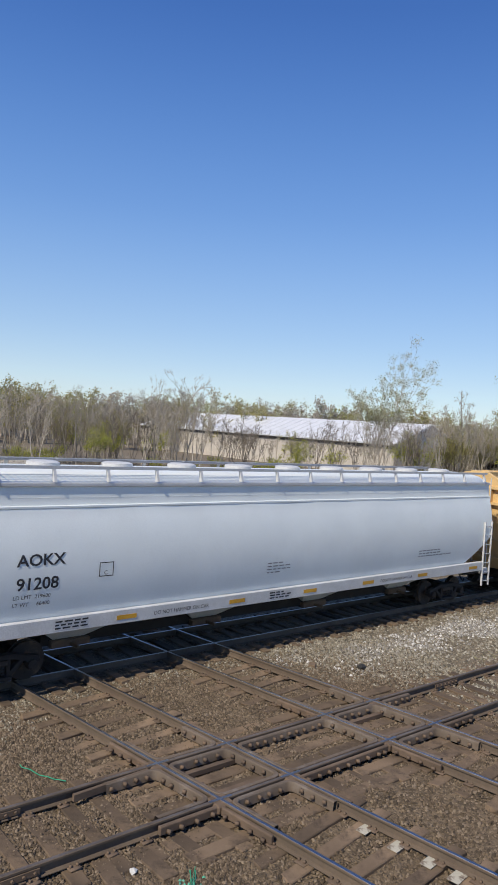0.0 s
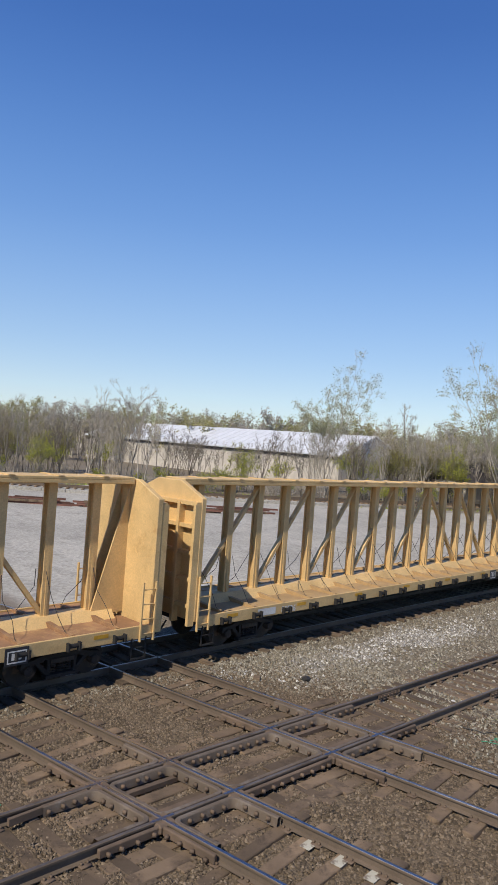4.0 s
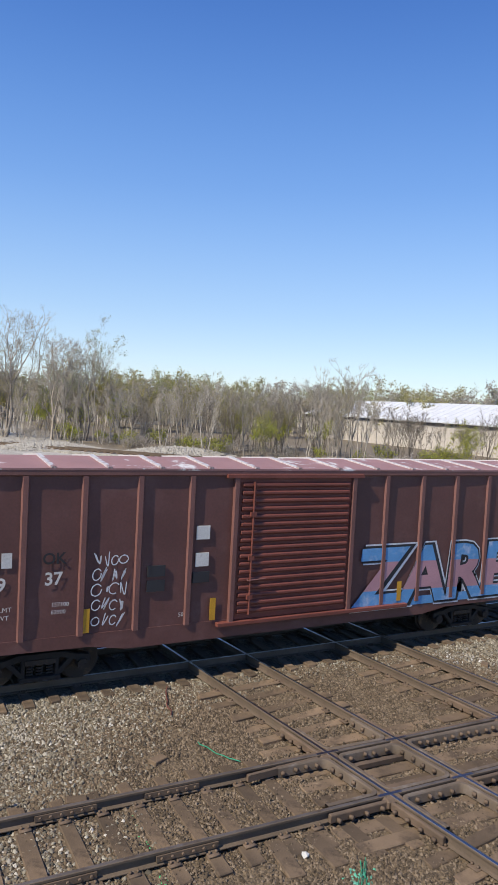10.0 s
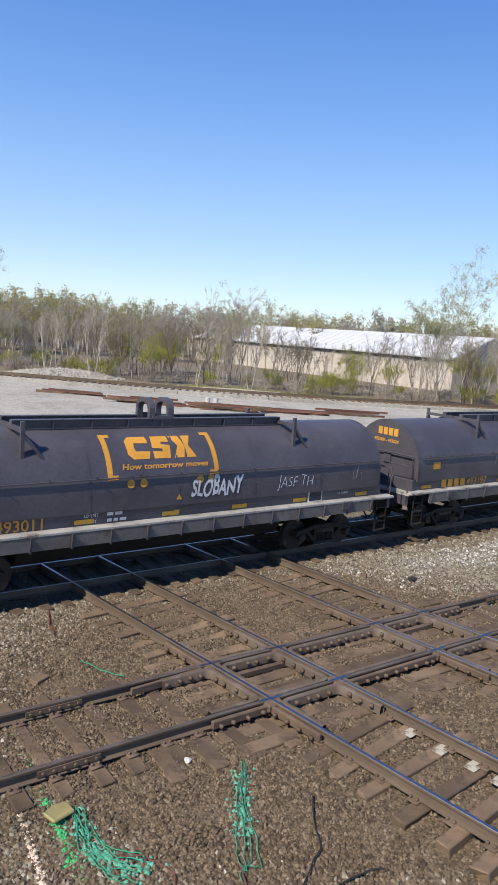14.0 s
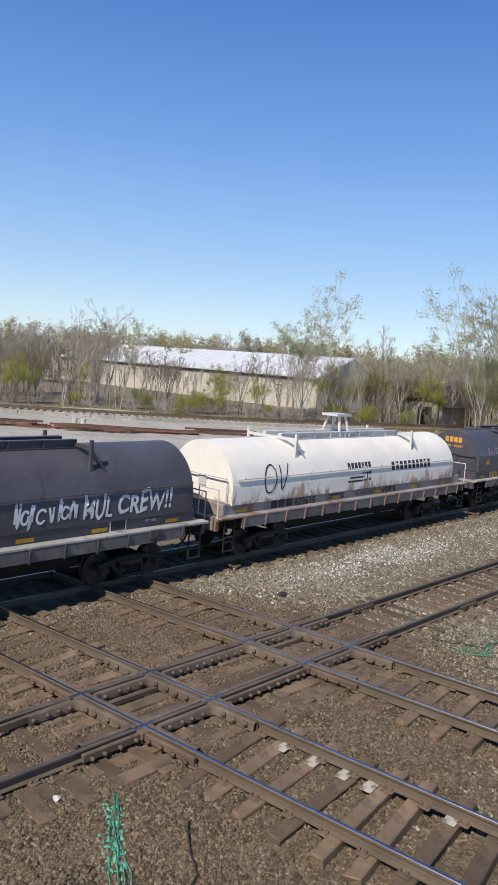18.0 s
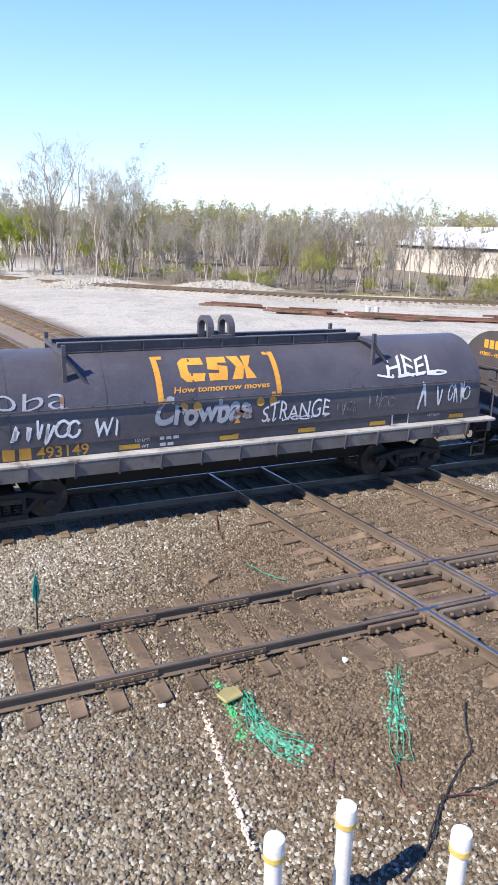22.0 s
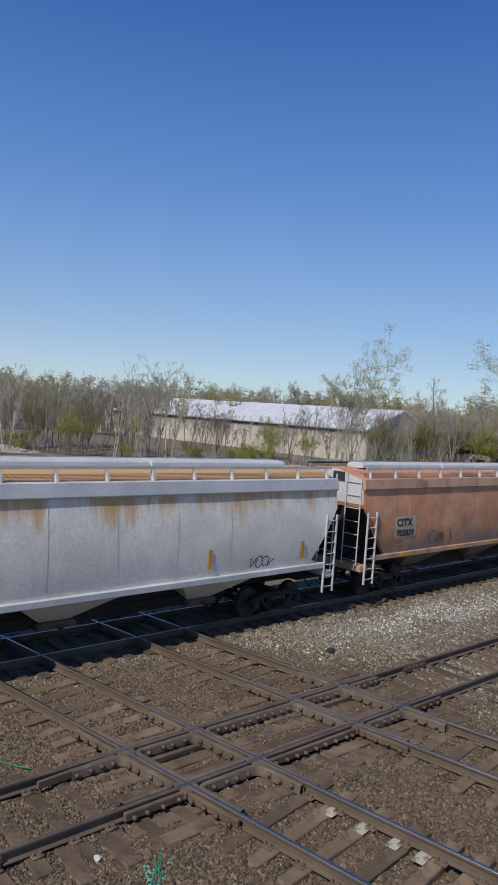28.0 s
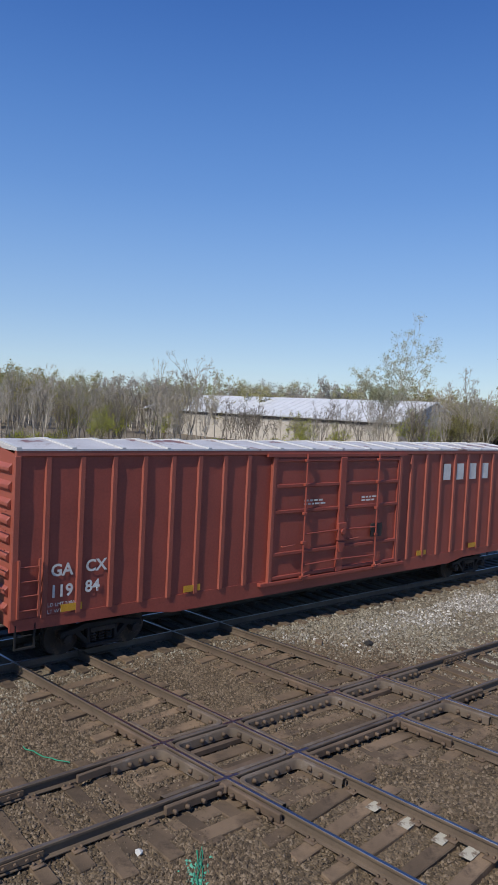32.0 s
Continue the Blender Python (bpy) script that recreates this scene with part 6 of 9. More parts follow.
COIL_SILL = worn("coil_grey_sill", (0.30, 0.27, 0.25), 0.65, 0.0, 0.25, (0.22, 0.10, 0.06), (0.48, 0.65), 1.2)
CREAM_BAND = worn("band_cream_yellow", (0.70, 0.50, 0.19), 0.5, 0.0, 0.12, (0.12, 0.065, 0.045), (0.615, 0.635), 3.2, low=(1.75, 2.25, (0.24, 0.11, 0.05)))
PINK_SPRAY = worn("spray_pink", (0.50, 0.27, 0.30), 0.65, 0.0, 0.15)
BLUE_SPRAY = worn("spray_blue", (0.12, 0.33, 0.62), 0.65, 0.0, 0.15, (0.40, 0.50, 0.66), (0.52, 0.68), 1.5)
SPRAY_CREAM = worn("spray_cream", (0.56, 0.43, 0.36), 0.7, 0.0, 0.15, (0.30, 0.17, 0.13), (0.5, 0.62), 3.0)
PALE_SPRAY = worn("spray_grey_blue", (0.36, 0.38, 0.42), 0.7, 0.0, 0.15, (0.20, 0.12, 0.08), (0.5, 0.6), 2.5)
TAPE_BLUE = worn("tape_pale_blue", (0.42, 0.52, 0.58), 0.6, 0.0, 0.15, (0.45, 0.35, 0.15), (0.5, 0.6), 3.0)

cars = []   # (thing, where its left end stands along the track at the start)


def add(car, u):
    cars.append((car, u))
    return car


def build_train():
    # 1: pale grey hopper
    L = 20.45
    car, skin = hopper("pale grey covered hopper with round hatches on its roof", L, WHITE_CAR, WHITE_METAL, WHITE_METAL, 4.33, (4.1, 8.1, 12.3, 16.4), WHITE_METAL, GREY_METAL, round_hatches=True)
    add(car, 3.65)
    lettering(car, "AOKX", 2.2, 2.66, 0.34, skin, LETTER_BLACK, 0.006, 1.1)
    lettering(car, "91208", 2.2, 2.16, 0.36, skin, LETTER_BLACK, 0.006, 1.05)
    lettering(car, "LD LMT  219600", 2.15, 1.97, 0.12, skin, LETTER_BLACK)
    lettering(car, "LT WT     66400", 2.15, 1.81, 0.12, skin, LETTER_BLACK)
    emblem(car, [(0, 0, 0.36, 0.02), (0, 0.3, 0.36, 0.02), (0, 0, 0.02, 0.3), (0.34, 0, 0.02, 0.32)], 4.1, 2.3, skin, LETTER_BLACK, name="plate_frame")
    lettering(car, "C", 4.22, 2.34, 0.13, skin, LETTER_BLACK)
    small_print(car, 9.2, 2.2, 0.8, 4, skin, GREY_METAL, 0.03, 0.085)
    small_print(car, 16.0, 2.1, 1.8, 3, skin, GREY_METAL, 0.035, 0.09)
    sill = flat_side(-1.613)
    lettering(car, "DO NOT HAMMER ON CAR", 5.6, 1.28, 0.13, sill, LETTER_BLACK)
    lettering(car, "DO NOT HAMMER ON CAR", 14.0, 1.28, 0.13, sill, LETTER_BLACK)
    small_print(car, 3.1, 1.40, 0.8, 3, sill, LETTER_BLACK, 0.035, 0.07)
    small_print(car, 9.3, 1.40, 0.8, 3, sill, LETTER_BLACK, 0.035, 0.07)
    reflectors(car, (1.2, 4.6, 7.9, 10.6, 13.15, 15.95, 19.0), 1.28, -1.614, w=0.52)
    # 2, 3: yellow centerbeams
    add(centerbeam("rust-streaked yellow centerbeam flatcar, empty, red-brown deck", 23.5, BEAM_YELLOW, BEAM_DECK, "884 752", 0.83), 25.4)
    add(centerbeam("weathered yellow centerbeam flatcar, empty, tan deck", 23.5, BEAM_YELLOW, BEAM_DECK_TAN, "85826", 0.71), 50.18)
    # 4: ochre boxcar with a dark door
    L = 16.18
    posts = even(0.68, 5.45, 6) + even(10.74, 15.62, 6)
    car = add(boxcar("weathered ochre boxcar with a black ribbed sliding door", L, OCHRE, OCHRE_POST, MAROON_ROOF, (6.58, 9.65, "ribbed", NAVY_DOOR), posts, OCHRE_POST, 4.4, seam_paint=SEAM_CHIPPED), 75.42)
    side = flat_side(-1.415)
    emblem(car, [(0.0, 0.55, 0.55, 0.42, 0.35), (0.66, 0.55, 0.7, 0.42, 0.25), (1.5, 0.55, 0.28, 0.62, 0.25), (1.95, 0.55, 0.3, 0.8, 0.2),
                 (0.0, -0.55, 0.18, 0.85, 0.2), (0.3, 0.18, 1.3, 0.14), (0.0, -0.55, 1.1, 0.1), (1.75, -0.45, 0.75, 0.65, 0.1), (2.65, -0.45, 0.6, 0.5, 0.15), (3.35, -0.45, 0.5, 0.5, 0.5), (3.55, -0.45, 0.3, 0.5, -0.3)], 1.4, 3.05, side, LETTER_BLACK, name="emblem", label="faded black block of the emblem")
    emblem(car, [(0, 0, 0.3, 0.3), (0.4, 0, 0.3, 0.3), (1.05, 0, 0.32, 0.3), (1.45, 0, 0.3, 0.3)], 1.0, 2.2, side, LETTER_BLACK)
    lettering(car, "38", 1.15, 1.78, 0.42, side, LETTER_BLACK, 0.01)
    lettering(car, "607", 1.95, 1.78, 0.42, side, LETTER_BLACK, 0.01)
    lettering(car, "The nationwide boxcar pool", 10.15, 3.95, 0.3, side, LETTER_BLACK, 0.008, 1.02)
    for k in (-1, 1):
        for j in (-1, 1):
            bm = bmesh.new()
            bar(bm, (13.57 + k * 0.14, -1.425, 2.85 + j * 0.16), (13.57 + k * 0.72, -1.425, 2.85 + j * 0.62), 0.004, 0.17)
            part("cross_mark", bm, TAPE_BLUE, car, "faded blue and yellow cross mark")
    lettering(car, "CLOSE AND LOCK DOORS", 7.65, 3.75, 0.15, flat_side(-1.51), LETTER_WHITE, 0.003)
    lettering(car, "BEFORE MOVING CAR", 7.75, 3.56, 0.14, flat_side(-1.51), LETTER_WHITE)
    for k, (z, w) in enumerate(((3.4, 0.9), (2.9, 0.9), (2.5, 0.8), (1.9, 0.5), (1.55, 0.9))):
        small_print(car, 6.95 + 0.12 * (k % 2), z, w, 2, flat_side(-1.51), LETTER_WHITE, 0.06, 0.1)
    for k, (x, w) in enumerate(((3.0, 1.0), (4.1, 0.9), (5.2, 0.9), (6.1, 0.5))):
        tag(car, x - 0.4, 1.15, w, 1.1, 3, side, PALE_SPRAY, 40 + k, 0.42, off=0.01)
    tag(car, 10.25, 1.2, 2.8, 0.9, 9, side, PALE_SPRAY, 51, 0.1)
    tag(car, 10.4, 1.25, 2.6, 0.6, 8, side, SPRAY_WHITE, 53, 0.05, off=0.013)
    tag(car, 1.0, 1.25, 0.8, 0.4, 4, side, SPRAY_WHITE, 52, 0.03)
    box_part("placard", (14.1, 14.3, -1.44, -1.41, 2.3, 2.46), worn("placard_green", (0.05, 0.3, 0.12), 0.5), car)
    box_part("notice_board", (14.72, 15.1, -1.45, -1.41, 1.45, 2.3), LETTER_BLACK, car)
    small_print(car, 14.75, 2.2, 0.32, 8, flat_side(-1.455), LETTER_WHITE)
    for x0, z0, x1, z1 in ((5.9, 1.3, 6.3, 1.45), (6.25, 1.4, 6.5, 1.62)):
        bm = bmesh.new()
        bar(bm, (x0, -1.5, z0), (x1, -1.5, z1), 0.03, 0.08)
        part("door_lever", bm, worn("lever_yellow", (0.75, 0.62, 0.04), 0.5), car, "bright yellow door lever")
    reflectors(car, (2.1, 4.6, 7.7, 11.2, 14.2), 0.9, -1.43, w=0.5, h=0.14)
    # 5: maroon boxcar with a painted piece
    L = 16.12
    posts = even(0.65, 5.36, 5) + even(10.7, 15.4, 5)
    car = add(boxcar("maroon boxcar with a ribbed door and pink-blue spray piece", L, BROWN_CAR, BROWN_POST, PINK_ROOF, (6.46, 9.59, "ribbed", BROWN_DOOR), posts, BROWN_DOOR, 4.4, seam_paint=GALV_ROOF), 92.76)
    emblem(car, [(0, 0, 0.2, 0.3), (0.26, 0, 0.2, 0.3), (0.52, 0, 0.2, 0.3)], 0.9, 2.58, side, LETTER_WHITE)
    lettering(car, "139", 0.98, 2.14, 0.36, side, LETTER_WHITE, 0.008)
    lettering(car, "37", 2.25, 2.2, 0.36, side, LETTER_WHITE, 0.008)
    lettering(car, "OK", 2.2, 2.62, 0.32, side, LETTER_BLACK, 0.006)
    lettering(car, "LD LMT", 1.2, 1.72, 0.13, side, LETTER_WHITE)
    lettering(car, "LT WT", 1.2, 1.56, 0.13, side, LETTER_WHITE)
    lettering(car, "157100", 2.4, 1.75, 0.12, side, LETTER_WHITE)
    lettering(car, "62900", 2.4, 1.6, 0.12, side, LETTER_WHITE)
    for k in range(5):
        tag(car, 3.2, 1.25 + 0.32 * k, 0.75, 0.26, 4, side, SPRAY_WHITE, 60 + k, 0.025)
    for x, z in ((5.5, 2.98), (5.5, 2.38)):
        box_part("paper_notice", (x, x + 0.32, -1.43, -1.41, z, z + 0.3), LETTER_WHITE, car)
    for x, z in ((4.4, 2.22), (4.4, 1.9), (5.45, 2.02)):
        box_part("notice_board", (x, x + 0.4, -1.44, -1.41, z, z + 0.24), LETTER_BLACK, car)
    lettering(car, "50 K", 5.15, 1.3, 0.13, side, LETTER_WHITE)
    piece_w = 5.5
    # the piece: white edge, black shadow, then a fill of pink between two bands of blue
    layers = [("graffiti_edge", SPRAY_WHITE, 0.17, 0.006, None), ("graffiti_shadow", SPRAY_BLACK, 0.13, 0.012, None)]
    layers += [("graffiti_fill", m, 0.07, 0.02, band) for m, band in ((BLUE_SPRAY, (-1.0, 0.36)), (PINK_SPRAY, (0.36, 1.1)), (BLUE_SPRAY, (1.1, 3.0)))]
    for name, material, bold, off, band in layers:
        bm = text_mesh("ZARE", 2.0, bold, 1.0)
        xs = [v.co.x for v in bm.verts]
        k = piece_w / (max(xs) - min(xs))
        for v in bm.verts:
            v.co.x = (v.co.x - min(xs)) * k + 0.1 * v.co.y
        if band:
            for h, clear_low in ((band[0], True), (band[1], False)):
                bmesh.ops.bisect_plane(bm, geom=bm.verts[:] + bm.edges[:] + bm.faces[:], plane_co=(0, h, 0), plane_no=(0.03, 1, 0), clear_inner=clear_low, clear_outer=not clear_low)
        part(name, on_side(bm, 9.75, 1.12, flat_side(-1.415), 0, off), material, car, "painted letters on the boxcar")
    emblem(car, [(0, 0, 5.2, 0.22), (0.2, 0.22, 0.6, 0.16), (2.6, 0.22, 0.5, 0.14), (4.0, 0.22, 0.6, 0.2)], 9.95, 1.0, flat_side(-1.416), BLUE_SPRAY, name="graffiti_base")
    reflectors(car, (3.05, 5.9, 11.2), 1.15, -1.43, w=0.14, h=0.5)
    # 6: faded boxcar with double plug doors
    L = 16.0
    posts = even(0.67, 5.65, 7) + even(10.9, 15.3, 6)
    car = add(boxcar("faded, peeling grey and rust boxcar with maroon plug doors", L, FADED_CAR, FADED_POST, PEELED_ROOF, (6.15, 10.2, "plug", FADED_DOOR), posts, BROWN_DOOR, 4.45, seam_paint=WHITE_METAL, deep=0.048), 110.59)
    lettering(car, "CLOSE AND LOCK DOORS", 7.0, 3.7, 0.13, flat_side(-1.51), LETTER_WHITE)
    lettering(car, "BEFORE MOVING CAR", 7.0, 3.53, 0.13, flat_side(-1.51), LETTER_WHITE)
    for k, x in enumerate((1.1, 2.0)):
        bm = bmesh.new()
        tube(bm, [(x + 0.32 * math.cos(a), -1.418, 2.55 + 0.36 * math.sin(a)) for a in np.linspace(0.7, 5.5, 12)], 0.05, 4)
        for v in bm.verts:
            v.co.y = -1.418 - (0.004 if v.co.y < -1.418 else 0)
        part("faded_mark", bm, OCHRE_POST, car)
    for k, (a, b) in enumerate(zip(posts, posts[1:])):
        if b - a < 1.0:
            tag(car, a + 0.12, 0.98, b - a - 0.26, 0.34, 4, side, SPRAY_CREAM, 150 + k, 0.03, 0, 0.006)
            if k % 2:
                tag(car, a + 0.14, 1.42, b - a - 0.3, 0.36, 3, side, (SPRAY_BLACK, PALE_SPRAY, SPRAY_CREAM)[k % 3], 170 + k, 0.028, 0, 0.006)
    emblem(car, [(0, 0, 0.3, 0.02), (0, 0.28, 0.3, 0.02), (0, 0, 0.02, 0.28), (0.28, 0, 0.02, 0.3)], 3.35, 2.55, side, SPRAY_CREAM, name="plate_frame")
    lettering(car, "110400", 0.95, 1.55, 0.16, side, LETTER_WHITE)
    lettering(car, "75600", 0.95, 1.38, 0.16, side, LETTER_WHITE)
    tag(car, 10.7, 1.25, 2.9, 1.05, 5, side, SPRAY_WHITE, 71, 0.022)
    tag(car, 1.4, 1.2, 1.6, 0.8, 4, side, PALE_SPRAY, 72, 0.04)
    tag(car, 3.1, 1.35, 1.2, 0.5, 3, side, PALE_SPRAY, 73, 0.05)
    box_part("placard_board", (5.2, 5.95, -1.46, -1.41, 1.95, 2.4), GREY_METAL, car)
    box_part("paper_notice", (5.3, 5.6, -1.43, -1.41, 3.0, 3.2), LETTER_WHITE, car)
    box_part("notice_board", (8.3, 8.65, -1.53, -1.5, 2.1, 2.5), GREY_METAL, car)
    reflectors(car, (2.75, 7.0, 13.3, 15.35), 1.3, -1.43, w=0.15, h=0.6)
    # 7 to 9: black coil cars
    def black_coil(u, L, label, number, tags, paint=COIL_BLACK, ends=COIL_BLACK, mark=True):
        car = add(coil_car(label, L, paint, ends, COIL_BLACK, [(0.55, L - 0.55)], PALE_STRIP, COIL_BLACK), u)
        if mark:
            gold_emblem(car, L / 2 - 1.25, 2.88, 0.62, LETTER_GOLD)
        low = flat_side(-1.31)
        emblem(car, [(0, 0, 0.24, 0.26), (0.32, 0, 0.24, 0.26), (0.64, 0, 0.24, 0.26), (0.96, 0, 0.24, 0.26)], 1.75, 1.48, low, LETTER_GOLD)
        lettering(car, number, 3.05, 1.48, 0.34, low, LETTER_GOLD, 0.004, 1.05)
        lettering(car, "LD LMT", L / 2 - 2.35, 1.64, 0.1, low, LETTER_WHITE)
        lettering(car, "LT WT", L / 2 - 2.35, 1.5, 0.1, low, LETTER_WHITE)
        small_print(car, L / 2 - 1.8, 1.64, 0.5, 2, low, LETTER_WHITE, 0.07, 0.14)
        reflectors(car, (0.8, 4.75, L / 2 - 0.4, L / 2 + 1.6, L / 2 + 3.6, L - 1.4), 1.5, -1.312, w=0.46)
        box_part("notice_board", (L - 3.2, L - 2.7, -1.33, -1.3, 1.46, 1.76), LETTER_WHITE, car)
        box_part("notice_board", (L - 3.17, L - 2.73, -1.335, -1.33, 1.49, 1.73), LETTER_BLACK, car)
        lettering(car, "LIFT HERE", L - 2.1, 1.6, 0.09, low, LETTER_WHITE)
        box_part("jacking_pad", (L - 2.15, L - 1.75, -1.62, -1.3, 1.2, 1.44), COIL_BLACK, car, bevel=0.02)
        box_part("jacking_pad", (1.75, 2.15, -1.62, -1.3, 1.2, 1.44), COIL_BLACK, car, bevel=0.02)
        emblem(car, [(0, 0, 0.34, 0.22)], 1.2, 2.1, hood_skin, YELLOW_MARK, 0, "orange_placard")
        for k in (0, 1):
            bm = bmesh.new()
            s = 1 if k else -1
            bm.faces.new([bm.verts.new(c) for c in ((-0.08, 0, 0), (0.08, 0, 0), (0, 0.14 * s, 0))])
            part("load_mark", on_side(bm, L / 2, 1.62 + 0.26 * k, hood_skin if k else low, 0, 0.01), LETTER_GOLD, car)
        # lettering on the end wall
        bm = text_mesh("493000 - 493524", 0.15, 0.003)
        for v in bm.verts:
            v.co = (0.492, 0.55 - v.co.x + 0.0, 2.78 + v.co.y)
        part("end_lettering", bm, LETTER_GOLD, car)
        bm = blocks([(k * 0.22, 0, 0.17, 0.24) for k in range(4)])
        for v in bm.verts:
            v.co = (0.492, 0.4 - v.co.x, 3.0 + v.co.y)
        part("end_lettering", bm, LETTER_GOLD, car)
        for spec in tags:
            if isinstance(spec[4], str):
                sprayed(car, spec[4], *spec[:4], hood_skin, spec[5], spec[7], 0.12, spec[6])
                continue
            tag(car, *spec[:5], hood_skin, spec[5], spec[6], spec[7], 4, 0.012)
        return car

    black_coil(127.93, 14.65, "blue-black coil car with an arched hood and gold block emblem", "493011", [(7.65, 1.92, 1.5, 0.42, "SLOBANY", SPRAY_WHITE, 81, 0.012), (10.3, 1.95, 1.2, 0.28, "JASF TH", SPRAY_WHITE, 82, -0.006), (13.0, 1.95, 0.4, 0.4, 4, PALE_SPRAY, 80, 0.012)])
    black_coil(143.26, 14.65, "blue-black coil car with an arched hood and faint tag", "493197", [(4.4, 2.1, 0.45, 0.5, 3, PALE_SPRAY, 83, 0.02)])
    black_coil(158.53, 14.65, "blue-black coil car with white sprayed words along its hood", "493053", [(1.9, 1.85, 2.6, 0.55, 9, SPRAY_WHITE, 84, 0.075), (4.7, 1.85, 1.2, 0.52, "MUL.", SPRAY_WHITE, 89, 0.02), (6.6, 1.95, 1.25, 0.42, 6, SPRAY_WHITE, 85, 0.06), (8.75, 1.85, 1.65, 0.52, 8, SPRAY_WHITE, 86, 0.06), (10.6, 1.88, 0.85, 0.5, "MUL", SPRAY_WHITE, 87, 0.012), (11.6, 1.92, 1.75, 0.5, "CREW!!", SPRAY_WHITE, 88, 0.012)])
    # 10: white coil car
    L = 15.2
    car = add(coil_car("off-white coil car with rusty walkway and smooth hood", L, COIL_WHITE, COIL_WHITE, WHITE_METAL, [(0.7, L - 1.2)], COIL_SILL, COIL_SILL, loop=False), 173.58)
    bm = bmesh.new()
    for x in (7.0, 7.6):
        for y in (-0.4, 0.4):
            bar(bm, (x, y, 3.5), (7.3 + (x - 7.3) * 0.6, y * 0.6, 4.24), 0.07, 0.07)
    B(bm, 6.85, 7.75, -0.35, 0.35, 4.22, 4.3)
    part("lifting_bracket", bm, WHITE_METAL, car)
    emblem(car, [(k * 0.21, 0, 0.16, 0.2) for k in range(7)], 6.4, 2.5, hood_skin, LETTER_BLACK, 2)
    emblem(car, [(0, 0.0, 1.15, 0.06), (0.1, 0.13, 0.9, 0.06), (0.85, 0.26, 0.5, 0.06), (1.15, 0.06, 0.06, 0.26), (1.3, 0.0, 0.12, 0.34)], 6.4, 2.02, hood_skin, LETTER_BLACK, 0)
    emblem(car, [(k * 0.3, 0, 0.2, 0.32) for k in range(10)], 9.2, 2.3, hood_skin, LETTER_BLACK, 3)
    lettering(car, "623615", 3.6, 1.46, 0.34, flat_side(-1.31), LETTER_BLACK, 0.008, 1.05)
    emblem(car, [(0, 0, 0.28, 0.28), (0.36, 0, 0.28, 0.28), (0.72, 0, 0.28, 0.28)], 2.45, 1.48, flat_side(-1.31), LETTER_BLACK)
    tag(car, 1.9, 1.95, 1.4, 1.0, 2, hood_skin, SPRAY_BLACK, 91, 0.05, 4, 0.012)
    tag(car, 7.0, 1.48, 1.0, 0.26, 4, flat_side(-1.31), SPRAY_BLACK, 92, 0.03)
    tag(car, 8.7, 1.48, 0.9, 0.26, 4, flat_side(-1.31), SPRAY_BLACK, 93, 0.03)
    reflectors(car, (0.9, 5.6, 8.2, 10.8, 13.2), 1.5, -1.312, w=0.46)
    small_print(car, 5.4, 1.62, 0.9, 2, flat_side(-1.31), LETTER_BLACK)
    # 11: black coil car with many tags
    black_coil(189.65, 14.9, "blue-black coil car with gold emblem, covered in white tags", "493149",
               [(1.4, 2.5, 2.3, 0.42, "Jebba", PALE_SPRAY, 101, -0.004), (2.5, 1.85, 1.4, 0.4, 6, SPRAY_WHITE, 102, 0.06), (4.2, 1.85, 0.5, 0.36, "W1", SPRAY_WHITE, 103, 0.006),
                (5.5, 1.98, 2.3, 0.52, "Crowbae", PALE_SPRAY, 104, 0.02), (8.05, 1.88, 1.75, 0.38, "STRANGE", SPRAY_WHITE, 105, 0.0), (8.0, 1.84, 1.85, 0.1, 7, SPRAY_WHITE, 98, 0.03), (11.5, 2.7, 1.5, 0.5, "HEEL", SPRAY_WHITE, 106, 0.004), (11.1, 2.68, 2.3, 0.12, 3, SPRAY_WHITE, 99, 0.05),
                (12.3, 1.85, 0.75, 0.6, 2, SPRAY_WHITE, 107, 0.05), (13.3, 1.9, 0.7, 0.5, 4, SPRAY_WHITE, 108, 0.035), (10.0, 1.9, 0.6, 0.3, 4, PALE_SPRAY, 109, 0.012), (10.8, 1.9, 0.9, 0.4, 4, PALE_SPRAY, 110, 0.012)])
    # 12: brown-black coil car with cream bands
    L = 14.2
    car = black_coil(205.14, L, "brown-black coil car with cream bands on its hood", "495971",
                     [(1.9, 2.75, 1.5, 0.5, 5, SPRAY_WHITE, 111, 0.03), (3.5, 2.72, 1.1, 0.4, 4, SPRAY_WHITE, 112, 0.035), (4.3, 1.9, 0.6, 0.4, 3, SPRAY_WHITE, 113, 0.05), (5.0, 1.9, 1.2, 0.22, 6, SPRAY_WHITE, 114, 0.025), (8.9, 1.9, 0.7, 0.32, "BOYE", SPRAY_WHITE, 115, 0.018)],
                     COIL_BROWNISH, COIL_BROWNISH, False)

    def band(car, x0, x1):
        prof = [(-HOOD_R - 0.012, 1.74), (-HOOD_R - 0.012, HOOD_Z)] + [(-(HOOD_R + 0.012) * math.cos(a), HOOD_Z + (HOOD_R + 0.012) * math.sin(a)) for a in np.linspace(0.12, math.pi - 0.12, 22)] + [(HOOD_R + 0.012, HOOD_Z), (HOOD_R + 0.012, 1.74)]
        bm = bmesh.new()
        rows = [[bm.verts.new((x, y, z)) for y, z in prof] for x in (x0, x1)]
        for k in range(len(prof) - 1):
            bm.faces.new((rows[0][k], rows[0][k + 1], rows[1][k + 1], rows[1][k]))
        part("hood_band", bm, CREAM_BAND, car, "cream yellow painted band", True)

    band(car, 0.54, 1.4)
    band(car, L - 1.4, L - 0.54)
    # 13: blue coil car with two hoods
    L = 16.0
